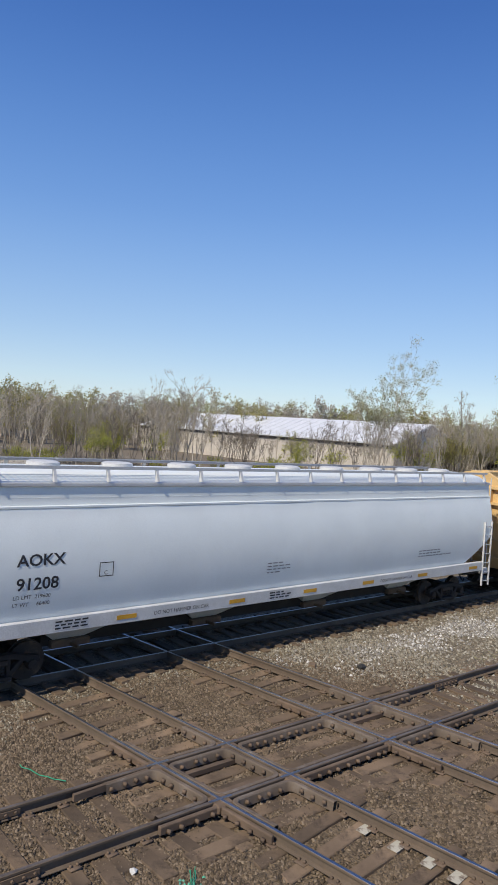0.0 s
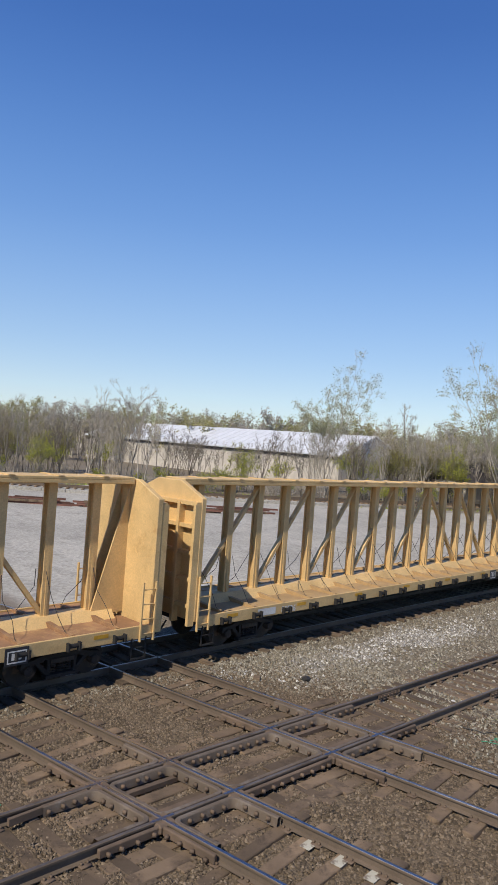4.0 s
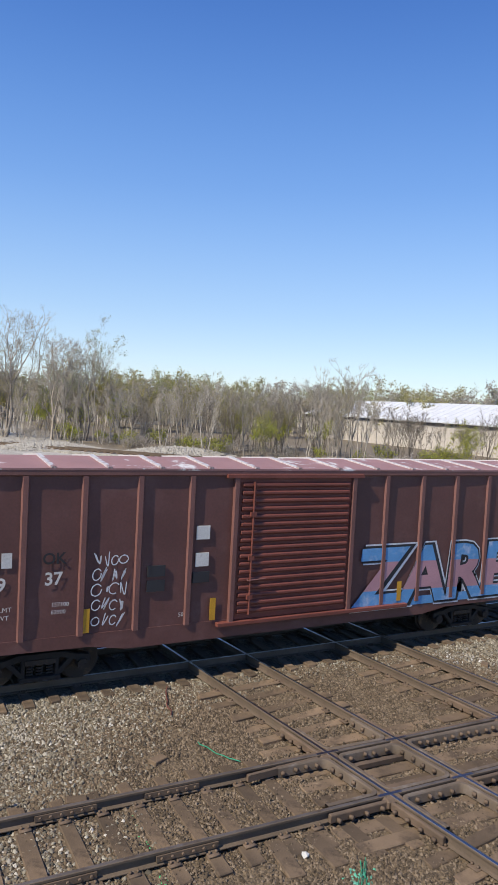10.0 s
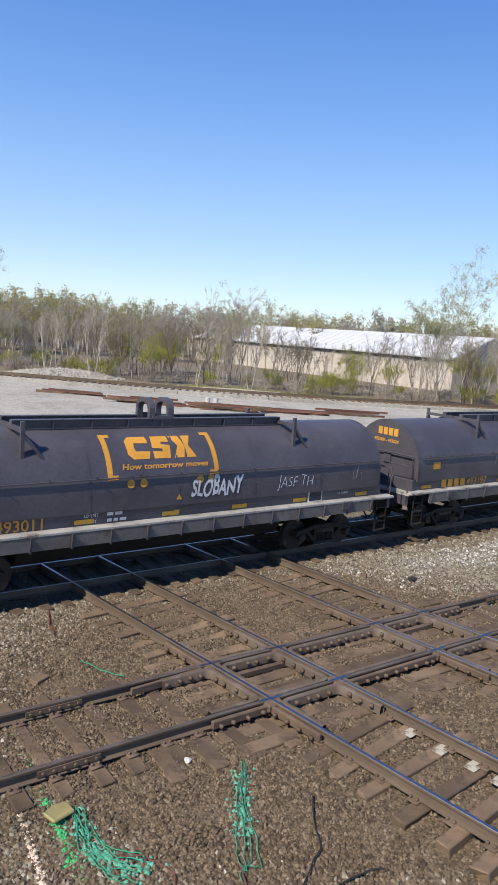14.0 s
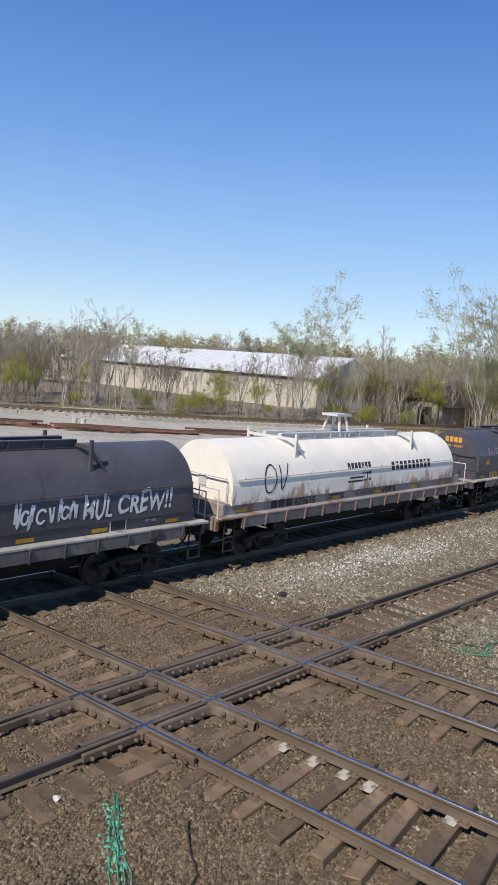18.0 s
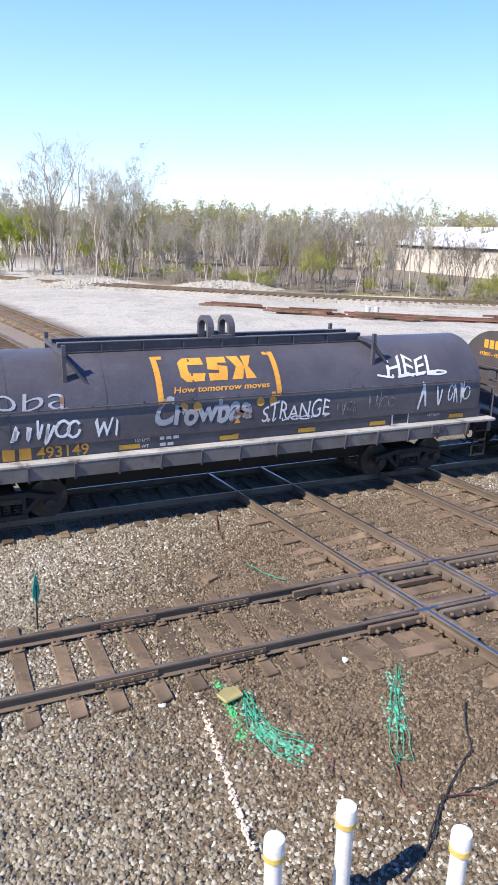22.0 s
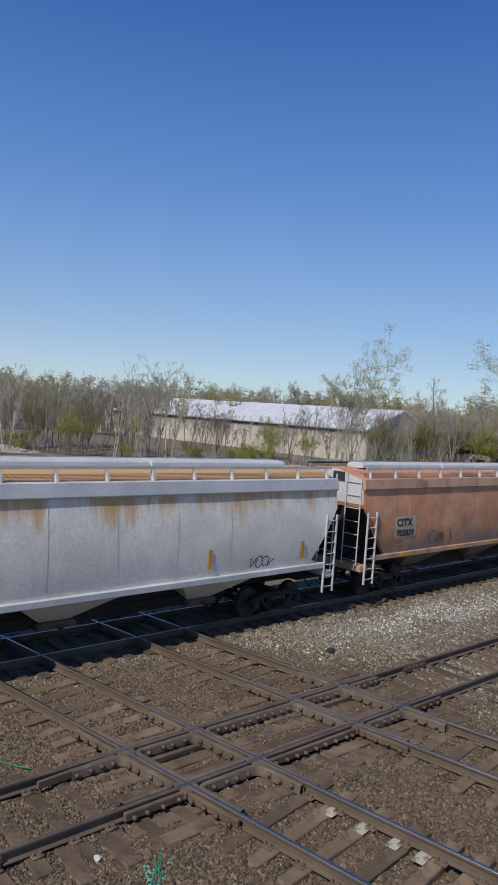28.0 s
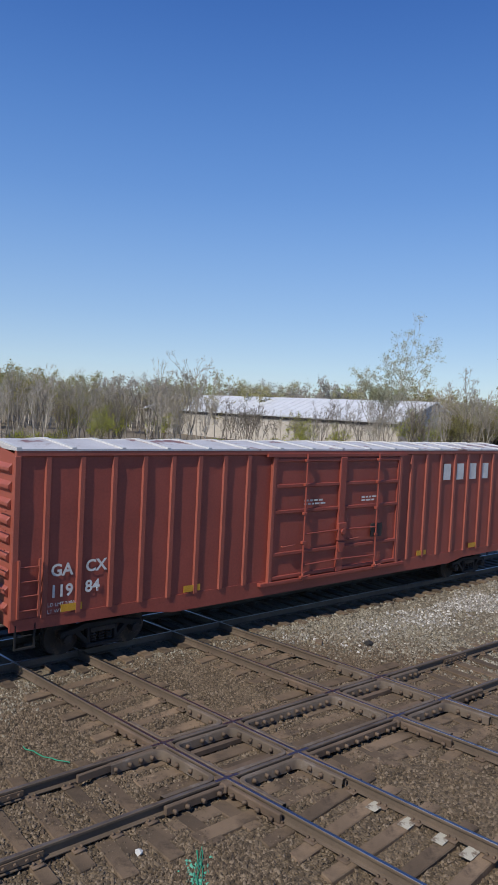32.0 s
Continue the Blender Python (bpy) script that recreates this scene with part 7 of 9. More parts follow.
    car = add(coil_car("faded blue coil car with two hoods and cream bands", L, COIL_BLUE, COIL_BLUE, COIL_BLACK, [(0.6, 7.9), (8.0, L - 0.6)], COIL_SILL, COIL_BLUE), 220.02)
    band(car, 0.58, 1.5)
    band(car, 7.0, 7.86)
    gold_emblem(car, 3.5, 2.8, 0.5, LETTER_YELLOW, False, True)
    gold_emblem(car, 11.2, 2.8, 0.46, LETTER_YELLOW, False, True)
    emblem(car, [(k * 0.3, 0, 0.23, 0.27) for k in range(4)], 2.6, 1.47, flat_side(-1.31), LETTER_YELLOW)
    lettering(car, "496100", 4.0, 1.47, 0.34, flat_side(-1.31), LETTER_YELLOW, 0.004, 1.05)
    tag(car, 2.6, 1.95, 2.6, 0.5, 7, hood_skin, SPRAY_WHITE, 121, 0.05, 4, 0.012)
    tag(car, 9.3, 1.95, 1.6, 0.45, 6, hood_skin, SPRAY_WHITE, 122, 0.06, 4, 0.012)
    tag(car, 11.4, 1.95, 0.9, 0.5, 4, hood_skin, LETTER_YELLOW, 123, 0.04, 4, 0.012)
    tag(car, 12.9, 2.1, 0.5, 0.25, 3, hood_skin, SPRAY_WHITE, 124, 0.09, 4, 0.012)
    tag(car, 13.7, 2.1, 0.7, 0.25, 3, hood_skin, SPRAY_WHITE, 125, 0.09, 4, 0.012)
    reflectors(car, (1.7, 5.8, 8.3, 10.2, 13.2), 1.5, -1.312, w=0.46)
    # 14: cream hopper, rust below the roof
    L = 17.5
    car, skin = hopper("cream covered hopper with rust stains under the roof edge", L, CREAM_CAR, WHITE_METAL, WHITE_METAL, 3.98, (4.4, 8.8, 13.2), WHITE_METAL, GREY_METAL, (1.36, 1.52), cut=1.3, cut_top=3.15, bulge=0.42)
    add(car, 237.1)
    lettering(car, "SOXX", 1.75, 2.55, 0.3, skin, LETTER_BLACK, 0.006)
    lettering(car, "516780", 1.6, 2.15, 0.28, skin, LETTER_BLACK, 0.005)
    small_print(car, 1.6, 2.0, 0.9, 2, skin, LETTER_BLACK)
    emblem(car, [(0, 0, 0.26, 0.02), (0, 0.24, 0.26, 0.02), (0, 0, 0.02, 0.24), (0.24, 0, 0.02, 0.26)], 4.4, 2.4, skin, LETTER_BLACK, name="plate_frame")
    for x in (15.9,):
        reflectors(car, (x, 12.4), 1.75, -1.585, w=0.12, h=0.5)
    tag(car, 13.9, 1.6, 0.9, 0.35, 4, skin, SPRAY_BLACK, 131, 0.03)
    # 15: rust-orange hopper
    L = 17.4
    car, skin = hopper("rust-orange covered hopper, grey scuffs, white trough hatches on top", L, RUST_CAR, RUST_ROOF, RUST_ROOF, 3.95, (4.3, 8.7, 13.1), WHITE_METAL, DARK_METAL, (1.36, 1.52), cut=1.3, cut_top=3.15, bulge=0.42)
    add(car, 255.95)
    emblem(car, [(0, 0, 1.25, 0.72)], 1.62, 2.02, skin, PANEL_TAN, 3, "number_panel", "faded tan painted panel")
    bm = on_side(text_mesh("CITX", 0.34, 0.012, 1.15), 1.72, 2.42, skin, 0, 0.016)
    part("lettering", bm, LETTER_BLACK, car)
    bm = on_side(text_mesh("702839", 0.3, 0.012, 1.12), 1.72, 2.08, skin, 0, 0.016)
    part("lettering", bm, LETTER_BLACK, car)
    lettering(car, "LD LMT", 1.75, 1.82, 0.13, skin, LETTER_BLACK)
    lettering(car, "LT WT", 1.75, 1.66, 0.13, skin, LETTER_BLACK)
    tag(car, 3.7, 1.7, 1.6, 0.5, 4, skin, SPRAY_BLACK, 141, 0.02)
    reflectors(car, (2.0, 5.0, 7.8, 10.2, 12.3, 14.4), 1.38, -1.614, w=0.6)
    # 16: red boxcar with double doors
    L = 19.5
    posts = even(0.72, 6.22, 8) + even(13.1, 18.75, 8)
    car = add(boxcar("clean oxide red boxcar with double plug doors and pale roof", L, RED_CAR, RED_POST, GALV_ROOF, (7.1, 12.4, "plug", RED_CAR), posts, RED_POST, 4.5, seam_paint=WHITE_METAL, deep=0.045), 275.3)
    lettering(car, "GA", 0.85, 1.95, 0.36, side, LETTER_WHITE, 0.01)
    lettering(car, "CX", 1.66, 1.97, 0.36, side, LETTER_WHITE, 0.01)
    lettering(car, "119", 0.84, 1.5, 0.36, side, LETTER_WHITE, 0.01)
    lettering(car, "84", 1.66, 1.52, 0.36, side, LETTER_WHITE, 0.01)
    lettering(car, "LD LMT 208600", 0.8, 1.3, 0.11, side, LETTER_WHITE)
    lettering(car, "LT WT   77400", 0.8, 1.16, 0.11, side, LETTER_WHITE)
    for k in range(4):
        emblem(car, [(0, 0, 0.42, 0.55)], 14.85 + 0.78 * k, 3.6, side, LETTER_WHITE)
    small_print(car, 8.2, 3.2, 0.9, 2, flat_side(-1.51), LETTER_WHITE)
    small_print(car, 10.6, 3.2, 0.6, 2, flat_side(-1.51), LETTER_WHITE)
    box_part("placard_board", (11.1, 11.6, -1.54, -1.5, 2.0, 2.4), DARK_METAL, car)
    reflectors(car, (1.1, 4.3, 13.6, 16.6), 1.16, -1.43, w=0.5, h=0.16)


build_train()


# ---- trees and distance ----
BARK = worn("bark_grey", (0.42, 0.375, 0.315), 0.9, 0.0, 0.2, (0.52, 0.475, 0.42), (0.5, 0.7), 1.5, grain=20, bump=0.4, each=0.25)
BARK_BIG = worn("bark_brown_grey", (0.36, 0.315, 0.265), 0.9, 0.0, 0.25, (0.46, 0.41, 0.36), (0.5, 0.7), 1.5, grain=20, bump=0.4, each=0.2)
BARK_DARK = worn("bark_dark", (0.20, 0.17, 0.14), 0.9, 0.0, 0.3, grain=20, bump=0.4, each=0.25)


def leafy(name, cols, through=0.4):
    """Young leaves: light passes through them."""
    m = stony(name, cols)
    t = m.node_tree
    p = t.nodes["Principled BSDF"]
    lit = t.nodes.new("ShaderNodeBsdfTranslucent")
    mix = t.nodes.new("ShaderNodeMixShader")
    mix.inputs[0].default_value = through
    t.links.new(p.inputs["Base Color"].links[0].from_socket, lit.inputs["Color"])
    t.links.new(p.outputs[0], mix.inputs[1])
    t.links.new(lit.outputs[0], mix.inputs[2])
    t.links.new(mix.outputs[0], t.nodes["Material Output"].inputs["Surface"])
    return m


LEAF_LIME = leafy("leaf_lime", [(0.42, 0.45, 0.05), (0.55, 0.56, 0.09), (0.32, 0.37, 0.045)], 0.5)
LEAF_GREEN = leafy("leaf_green", [(0.16, 0.22, 0.045), (0.24, 0.31, 0.065), (0.33, 0.38, 0.10)], 0.5)
LEAF_OLIVE = leafy("leaf_olive", [(0.30, 0.28, 0.085), (0.40, 0.36, 0.13), (0.22, 0.225, 0.07)])
LEAF_PALE = leafy("leaf_pale", [(0.40, 0.41, 0.22), (0.48, 0.48, 0.30), (0.33, 0.34, 0.19)], 0.4)
LEAF_FRESH = leafy("leaf_fresh", [(0.30, 0.36, 0.04), (0.42, 0.48, 0.07), (0.52, 0.56, 0.10)], 0.55)
LEAF_BUD = leafy("leaf_bud", [(0.40, 0.35, 0.25), (0.43, 0.40, 0.22), (0.30, 0.26, 0.20)])


def grow(seed, height, girth, spread, depth, stems=1, bole=0.3, leaves=0, leaf_size=0.06, loose=0.2, twigs=4, fine=0.011, ratio=0.76, lean=0.3, slender=False):
    """Limbs that fork again and again into an open crown, with sprays of thin twigs at the ends, and leaves as small cards on the twigs."""
    r = random.Random(seed)
    segs, tips = [], []

    def turned(d, angle, around):
        a = d.cross((0.31, 0.72, 0.2)).normalized()
        b = d.cross(a)
        side = a * math.cos(around) + b * math.sin(around)
        return (d * math.cos(angle) + side * math.sin(angle)).normalized()

    def limb(p, d, length, rad, level):
        n = (7 if slender else 4) if level == 0 else 3 if level < 4 else 2
        wob = 0.05 + 0.035 * level
        for k in range(n):
            d = (d + Vector((r.gauss(0, wob), r.gauss(0, wob), r.gauss(0, wob) + 0.05))).normalized()
            q = p + d * length / n
            r0, r1 = rad * (1 - 0.38 * k / n), rad * (1 - 0.38 * (k + 1) / n)
            segs.append((p, q, r0, r1))
            p = q
            if (level or (k and slender)) and k < n - 1 and r.random() < 0.6:
                shoot(p, turned(d, radians(r.uniform(35, 60)), r.uniform(0, math.tau)), min(1.6, length * r.uniform(0.35, 0.6)), max(fine, r1 * 0.4), 1)
        if level >= depth:
            for k in range(twigs):
                shoot(p, turned(d, radians(r.uniform(5, 38)), r.uniform(0, math.tau)), length * r.uniform(0.7, 1.25), fine, 1)
            return
        kids = 3 if r.random() < (0.6 if level == 0 else 0.3) else 2
        turn = r.uniform(0, math.tau)
        for k in range(kids):
            lead = k == 0
            ang = radians(spread) * (r.uniform(0.2, 0.6) if lead else r.uniform(0.75, 1.4))
            nd = turned(d, ang, turn + math.tau * k / kids + r.uniform(-0.4, 0.4))
            nd = (nd + Vector((0, 0, 0.14))).normalized()
            limb(p, nd, length * (ratio if level else ratio * bole_to_limb) * (r.uniform(0.9, 1.15) if lead else r.uniform(0.65, 1.0)), rad * 0.66 * (r.uniform(0.95, 1.1) if lead else r.uniform(0.68, 0.92)), level + 1)

    def shoot(p, d, length, rad, fork):
        mid = p + d * length * 0.5
        end = mid + (d + Vector((r.gauss(0, 0.2), r.gauss(0, 0.2), r.gauss(0.1, 0.15)))).normalized() * length * 0.5
        segs.append((p, mid, rad, rad * 0.8))
        segs.append((mid, end, rad * 0.8, rad * 0.45))
        tips.extend((mid, end))
        if fork:
            for k in range(2):
                shoot(mid, turned(d, radians(r.uniform(25, 50)), r.uniform(0, math.tau)), length * r.uniform(0.35, 0.6), rad * 0.75, 0)

    first = (1 - bole) * height * (1 - ratio) / (1 - ratio ** (depth + 0.7))
    bole_to_limb = first / (bole * height) / ratio
    for s in range(stems):
        a = math.tau * s / stems + r.uniform(-0.5, 0.5)
        tilt = 0.03 if stems == 1 else lean * r.uniform(0.4, 1.0)
        k = r.uniform(0.72, 1.0) if s else 1.0
        limb(Vector((0.25 * math.cos(a) * (stems > 1), 0.25 * math.sin(a) * (stems > 1), -0.15)), Vector((tilt * math.cos(a), tilt * math.sin(a), 1)).normalized(), bole * height * k, girth * k, 0)
    vs, fs = [], []
    for p, q, a, b in segs:
        d = (q - p).normalized()
        u = d.cross((0.3, 0.9, 0.1)).normalized()
        w = d.cross(u)
        n = len(vs)
        for c, rad in ((p, a), (q, b)):
            rad = max(rad, fine * 0.6)
            vs += [c + u * rad, c - 0.5 * u * rad + 0.87 * w * rad, c - 0.5 * u * rad - 0.87 * w * rad]
        fs += [(n + k, n + (k + 1) % 3, n + 3 + (k + 1) % 3, n + 3 + k) for k in range(3)]
    lv, lf = [], []
    for k in range(leaves):
        p = r.choice(tips) + Vector((r.gauss(0, 1), r.gauss(0, 1), r.gauss(0, 0.8))).normalized() * loose * 1.7 * r.random() ** 0.5
        u = Vector((r.gauss(0, 1), r.gauss(0, 1), r.gauss(0, 1))).normalized() * leaf_size * r.uniform(0.5, 1.2)
        w = u.cross((r.gauss(0, 1), r.gauss(0, 1), r.gauss(0, 1))).normalized() * leaf_size * r.uniform(0.35, 0.7)
        n = len(lv)
        lv += [p - u, p + w, p + u, p - w]
        lf.append((n, n + 1, n + 2, n + 3))
    return vs, fs, lv, lf


def tree_kind(name, label, bark, leaf, **kw):
    vs, fs, lv, lf = grow(**kw)
    ob = thing(name, label, "tree" if name == "tree" else "bush", "trees behind the yard" if name == "tree" else "bushes behind the yard")
    part("trunk", raw("trunk", vs, fs, bark), bark, ob)
    if lf:
        part("crown", raw("crown", lv, lf, leaf), leaf, ob)
    return ob


def woods():
    r = random.Random(21)
    bare1 = tree_kind("tree", "slender bare grey sapling with budding twigs", BARK, LEAF_BUD, seed=1, height=9.5, girth=0.10, spread=15, depth=4, stems=2, bole=0.3, leaves=300, leaf_size=0.06, twigs=2, fine=0.014, slender=True, lean=0.22)
    bare2 = tree_kind("tree", "thin bare young tree, many fine grey twigs", BARK, LEAF_BUD, seed=2, height=10.5, girth=0.15, spread=24, depth=5, stems=1, bole=0.24, leaves=500, leaf_size=0.06, twigs=2, fine=0.015)
    bare3 = tree_kind("tree", "bare dark young tree with thin forked stems", BARK_DARK, LEAF_BUD, seed=3, height=8.5, girth=0.095, spread=19, depth=4, stems=2, bole=0.24, leaves=160, leaf_size=0.06, twigs=2, fine=0.014, slender=True, lean=0.35)
    lime = tree_kind("tree", "young tree with fresh yellow-green leaves", BARK_DARK, LEAF_LIME, seed=4, height=6.5, girth=0.08, spread=24, depth=4, stems=3, bole=0.14, leaves=3800, leaf_size=0.075, loose=0.22)
    olive = tree_kind("tree", "round olive-green tree just coming into leaf", BARK_DARK, LEAF_OLIVE, seed=5, height=8.0, girth=0.14, spread=30, depth=5, stems=2, bole=0.18, leaves=6500, leaf_size=0.075, loose=0.28, twigs=3)
    birch = tree_kind("tree", "tall pale birch-like tree with sparse young leaves", BARK, LEAF_PALE, seed=6, height=15.5, girth=0.17, spread=25, depth=5, stems=2, bole=0.2, leaves=8000, leaf_size=0.10, loose=0.3, twigs=3, lean=0.3)
    big = tree_kind("tree", "large bare spreading tree with grey limbs", BARK_BIG, LEAF_PALE, seed=8, height=22.0, girth=0.42, spread=27, depth=6, stems=2, bole=0.16, leaves=9000, leaf_size=0.10, loose=0.3, twigs=3, ratio=0.82, fine=0.02)
    big2 = tree_kind("tree", "tall bare forked tree against the sky", BARK_BIG, LEAF_BUD, seed=9, height=24.0, girth=0.42, spread=24, depth=6, stems=2, bole=0.2, leaves=2500, leaf_size=0.08, twigs=2, ratio=0.82, fine=0.02)
    green = tree_kind("tree", "leafy bright green understorey tree", BARK_DARK, LEAF_GREEN, seed=10, height=9.0, girth=0.14, spread=32, depth=5, stems=3, bole=0.08, leaves=9000, leaf_size=0.14, loose=0.22, twigs=2)
    limebig = tree_kind("tree", "bright yellow-green tree in new leaf", BARK_DARK, LEAF_FRESH, seed=11, height=9.5, girth=0.14, spread=26, depth=5, stems=3, bole=0.1, leaves=8000, leaf_size=0.14, loose=0.18, twigs=2)
    bush = tree_kind("bush", "tangled bare tan bush by the track", BARK, LEAF_BUD, seed=12, height=1.9, girth=0.022, spread=30, depth=2, stems=7, bole=0.2, leaves=60, leaf_size=0.04, twigs=3, lean=0.8)
    shrub = tree_kind("bush", "low yellow-green shrub in new leaf", BARK_DARK, LEAF_LIME, seed=13, height=2.4, girth=0.025, spread=30, depth=3, stems=5, bole=0.12, leaves=1500, leaf_size=0.06, loose=0.15, twigs=3, lean=0.6)

    def put(kind, x, y, s=1.0):
        copy_thing(kind, pose(x, y, ground_z(x, y), 0, 0, r.uniform(0, 360)) @ Matrix.Diagonal((s, s, s * r.uniform(0.92, 1.08), 1)))

    for k, x, y in ((bare1, 37, 92), (bare2, 41, 94), (bare3, 45, 88), (lime, 31, 104), (olive, 82, 51), (birch, 26, 112), (big, -46, 118), (big2, -55, 118), (green, -26, 106), (limebig, -45, 91), (bush, 36, 87), (shrub, 40, 85)):
        k.matrix_basis = pose(x, y, -0.35)
    # belt behind the yard track: from (20, 92) round to (90, 40)
    line = [(18, 97), (34, 80), (46, 67), (60, 57), (76, 49), (92, 40)]

    def along(f):
        g = f * (len(line) - 1)
        i = min(int(g), len(line) - 2)
        a, b = line[i], line[i + 1]
        return a[0] + (b[0] - a[0]) * (g - i), a[1] + (b[1] - a[1]) * (g - i)

    for k in range(205):
        x, y = along(r.random())
        d = r.uniform(0, 1) ** 1.5 * 24
        x, y = x + 0.7 * d + r.uniform(-2, 2), y + 0.71 * d + r.uniform(-2, 2)
        if 74 < x < 104 and y > 62:
            continue
        # only thin growth before the warehouse
        open_view = 0.6 < x / y < 1.28
        if open_view and r.random() < 0.5:
            continue
        if x / y < 0.6 and r.random() < 0.4:
            continue
        kind = r.choices((bare1, bare2, bare3, lime, olive), (7, 0.5, 5, 1.0, 0.0) if open_view else (8, 3, 5, 2.6, 1.2))[0]
        put(kind, x, y, r.uniform(0.6, 0.95) if x / y < 1.28 else r.uniform(0.7, 1.05))
    for k in range(75):
        x, y = along(r.random())
        put(r.choices((bush, shrub), (3, 2))[0], x + r.uniform(-2, 5), y + r.uniform(-2, 5), r.uniform(0.6, 1.2))
    # trees that stand out
    put(birch, 74.5, 62.5, 1.0)
    put(olive, 77, 53, 0.95)
    for x, y, s in ((51, 75, 1.2), (53.5, 76.5, 1.1), (49.5, 77.5, 1.05), (55.5, 76, 0.95)):
        put(bare2, x, y, s)
    put(lime, 80, 46, 1.0)
    put(bare2, 78.5, 52, 1.2)
    put(big, 72, 31.5, 0.84)
    put(birch, 73, 36, 1.0)
    put(big, 76, 25, 0.9)
    put(bare2, 70, 34.5, 1.1)
    put(olive, 70, 30.5, 1.0)
    put(big, 79, 30, 0.85)
    put(olive, 74, 28, 1.0)
    for x, y, s in ((88, 34, 0.8), (95, 26, 0.8), (84, 22, 0.7), (100, 40, 0.8), (110, 30, 0.9), (92, 16, 0.7)):
        put(r.choice((big, olive, bare2)), x, y, s)
    for k in range(22):
        put(r.choice((bare2, bare1, olive, lime)), r.uniform(76, 110), r.uniform(12, 40), r.uniform(0.8, 1.3))
    # big wood to the west of the main line
    for x, y, s in ((-37, 105, 1.25), (-30, 108, 1.1), (-24, 112, 0.95), (-44, 100, 1.25), (-52, 108, 1.25), (-20, 118, 0.8), (-17, 126, 0.75), (-58, 96, 1.15), (-33, 100, 1.1), (-40, 112, 1.2)):
        put(r.choice((big, big2, big2)), x, y, s)
    for x, y, s in ((-28, 101, 1.0), (-47, 105, 1.2)):
        put(big2, x, y, s)
    for k in range(16):
        put(shrub, r.uniform(-46, -16), r.uniform(84, 92), r.uniform(1.2, 1.9))
    for x, y, s in ((-31, 86, 1.05), (-27.5, 89, 0.95), (-25, 92, 1.0), (-34, 85, 0.9), (-37, 84, 0.9), (-42, 88, 1.0), (-48, 84, 1.0)):
        put(limebig, x, y, s)
    for x, y, s in ((-20, 96, 1.15), (-17, 101, 1.1), (-15.5, 108, 1.0), (-22, 103, 1.1), (-28, 98, 1.0), (-36, 95, 1.1), (-16, 116, 0.9), (-44, 94, 1.1), (-19, 112, 1.2)):
        put(green, x, y, s)
    for k in range(26):
        put(r.choice((bush, shrub, bare3)), r.uniform(-60, -16), r.uniform(84, 98), r.uniform(0.8, 1.5))
    # trees east of the main line
    for x, y, s in ((15.5, 108, 1.15), (22, 102, 1.2), (28, 98, 0.75), (34, 96, 0.72), (18, 118, 1.0), (25, 100, 1.1)):
        put(big2 if s > 1.0 else bare2, x, y, s * (0.5 if s > 1.0 else 1.0))
    for x, y, s in ((15, 105, 0.82), (21, 102, 0.62)):
        put(big2, x, y, s)
    put(limebig, 10.5, 112, 0.85)
    put(lime, 3.5, 128, 1.2)
    for k in range(34):
        y = r.uniform(96, 140)
        x = r.uniform(6, 38) + (110 - y) * 0.15 + 4
        if x > 0.15 * y:
            put(r.choices((bare1, bare2, bare3, lime), (5, 6, 4, 0.4))[0], x, y, r.uniform(0.6, 0.95))
    for k in range(20):
        put(r.choice((bush, bush, shrub)), r.uniform(8, 40), r.uniform(92, 106), r.uniform(0.7, 1.3))


woods()


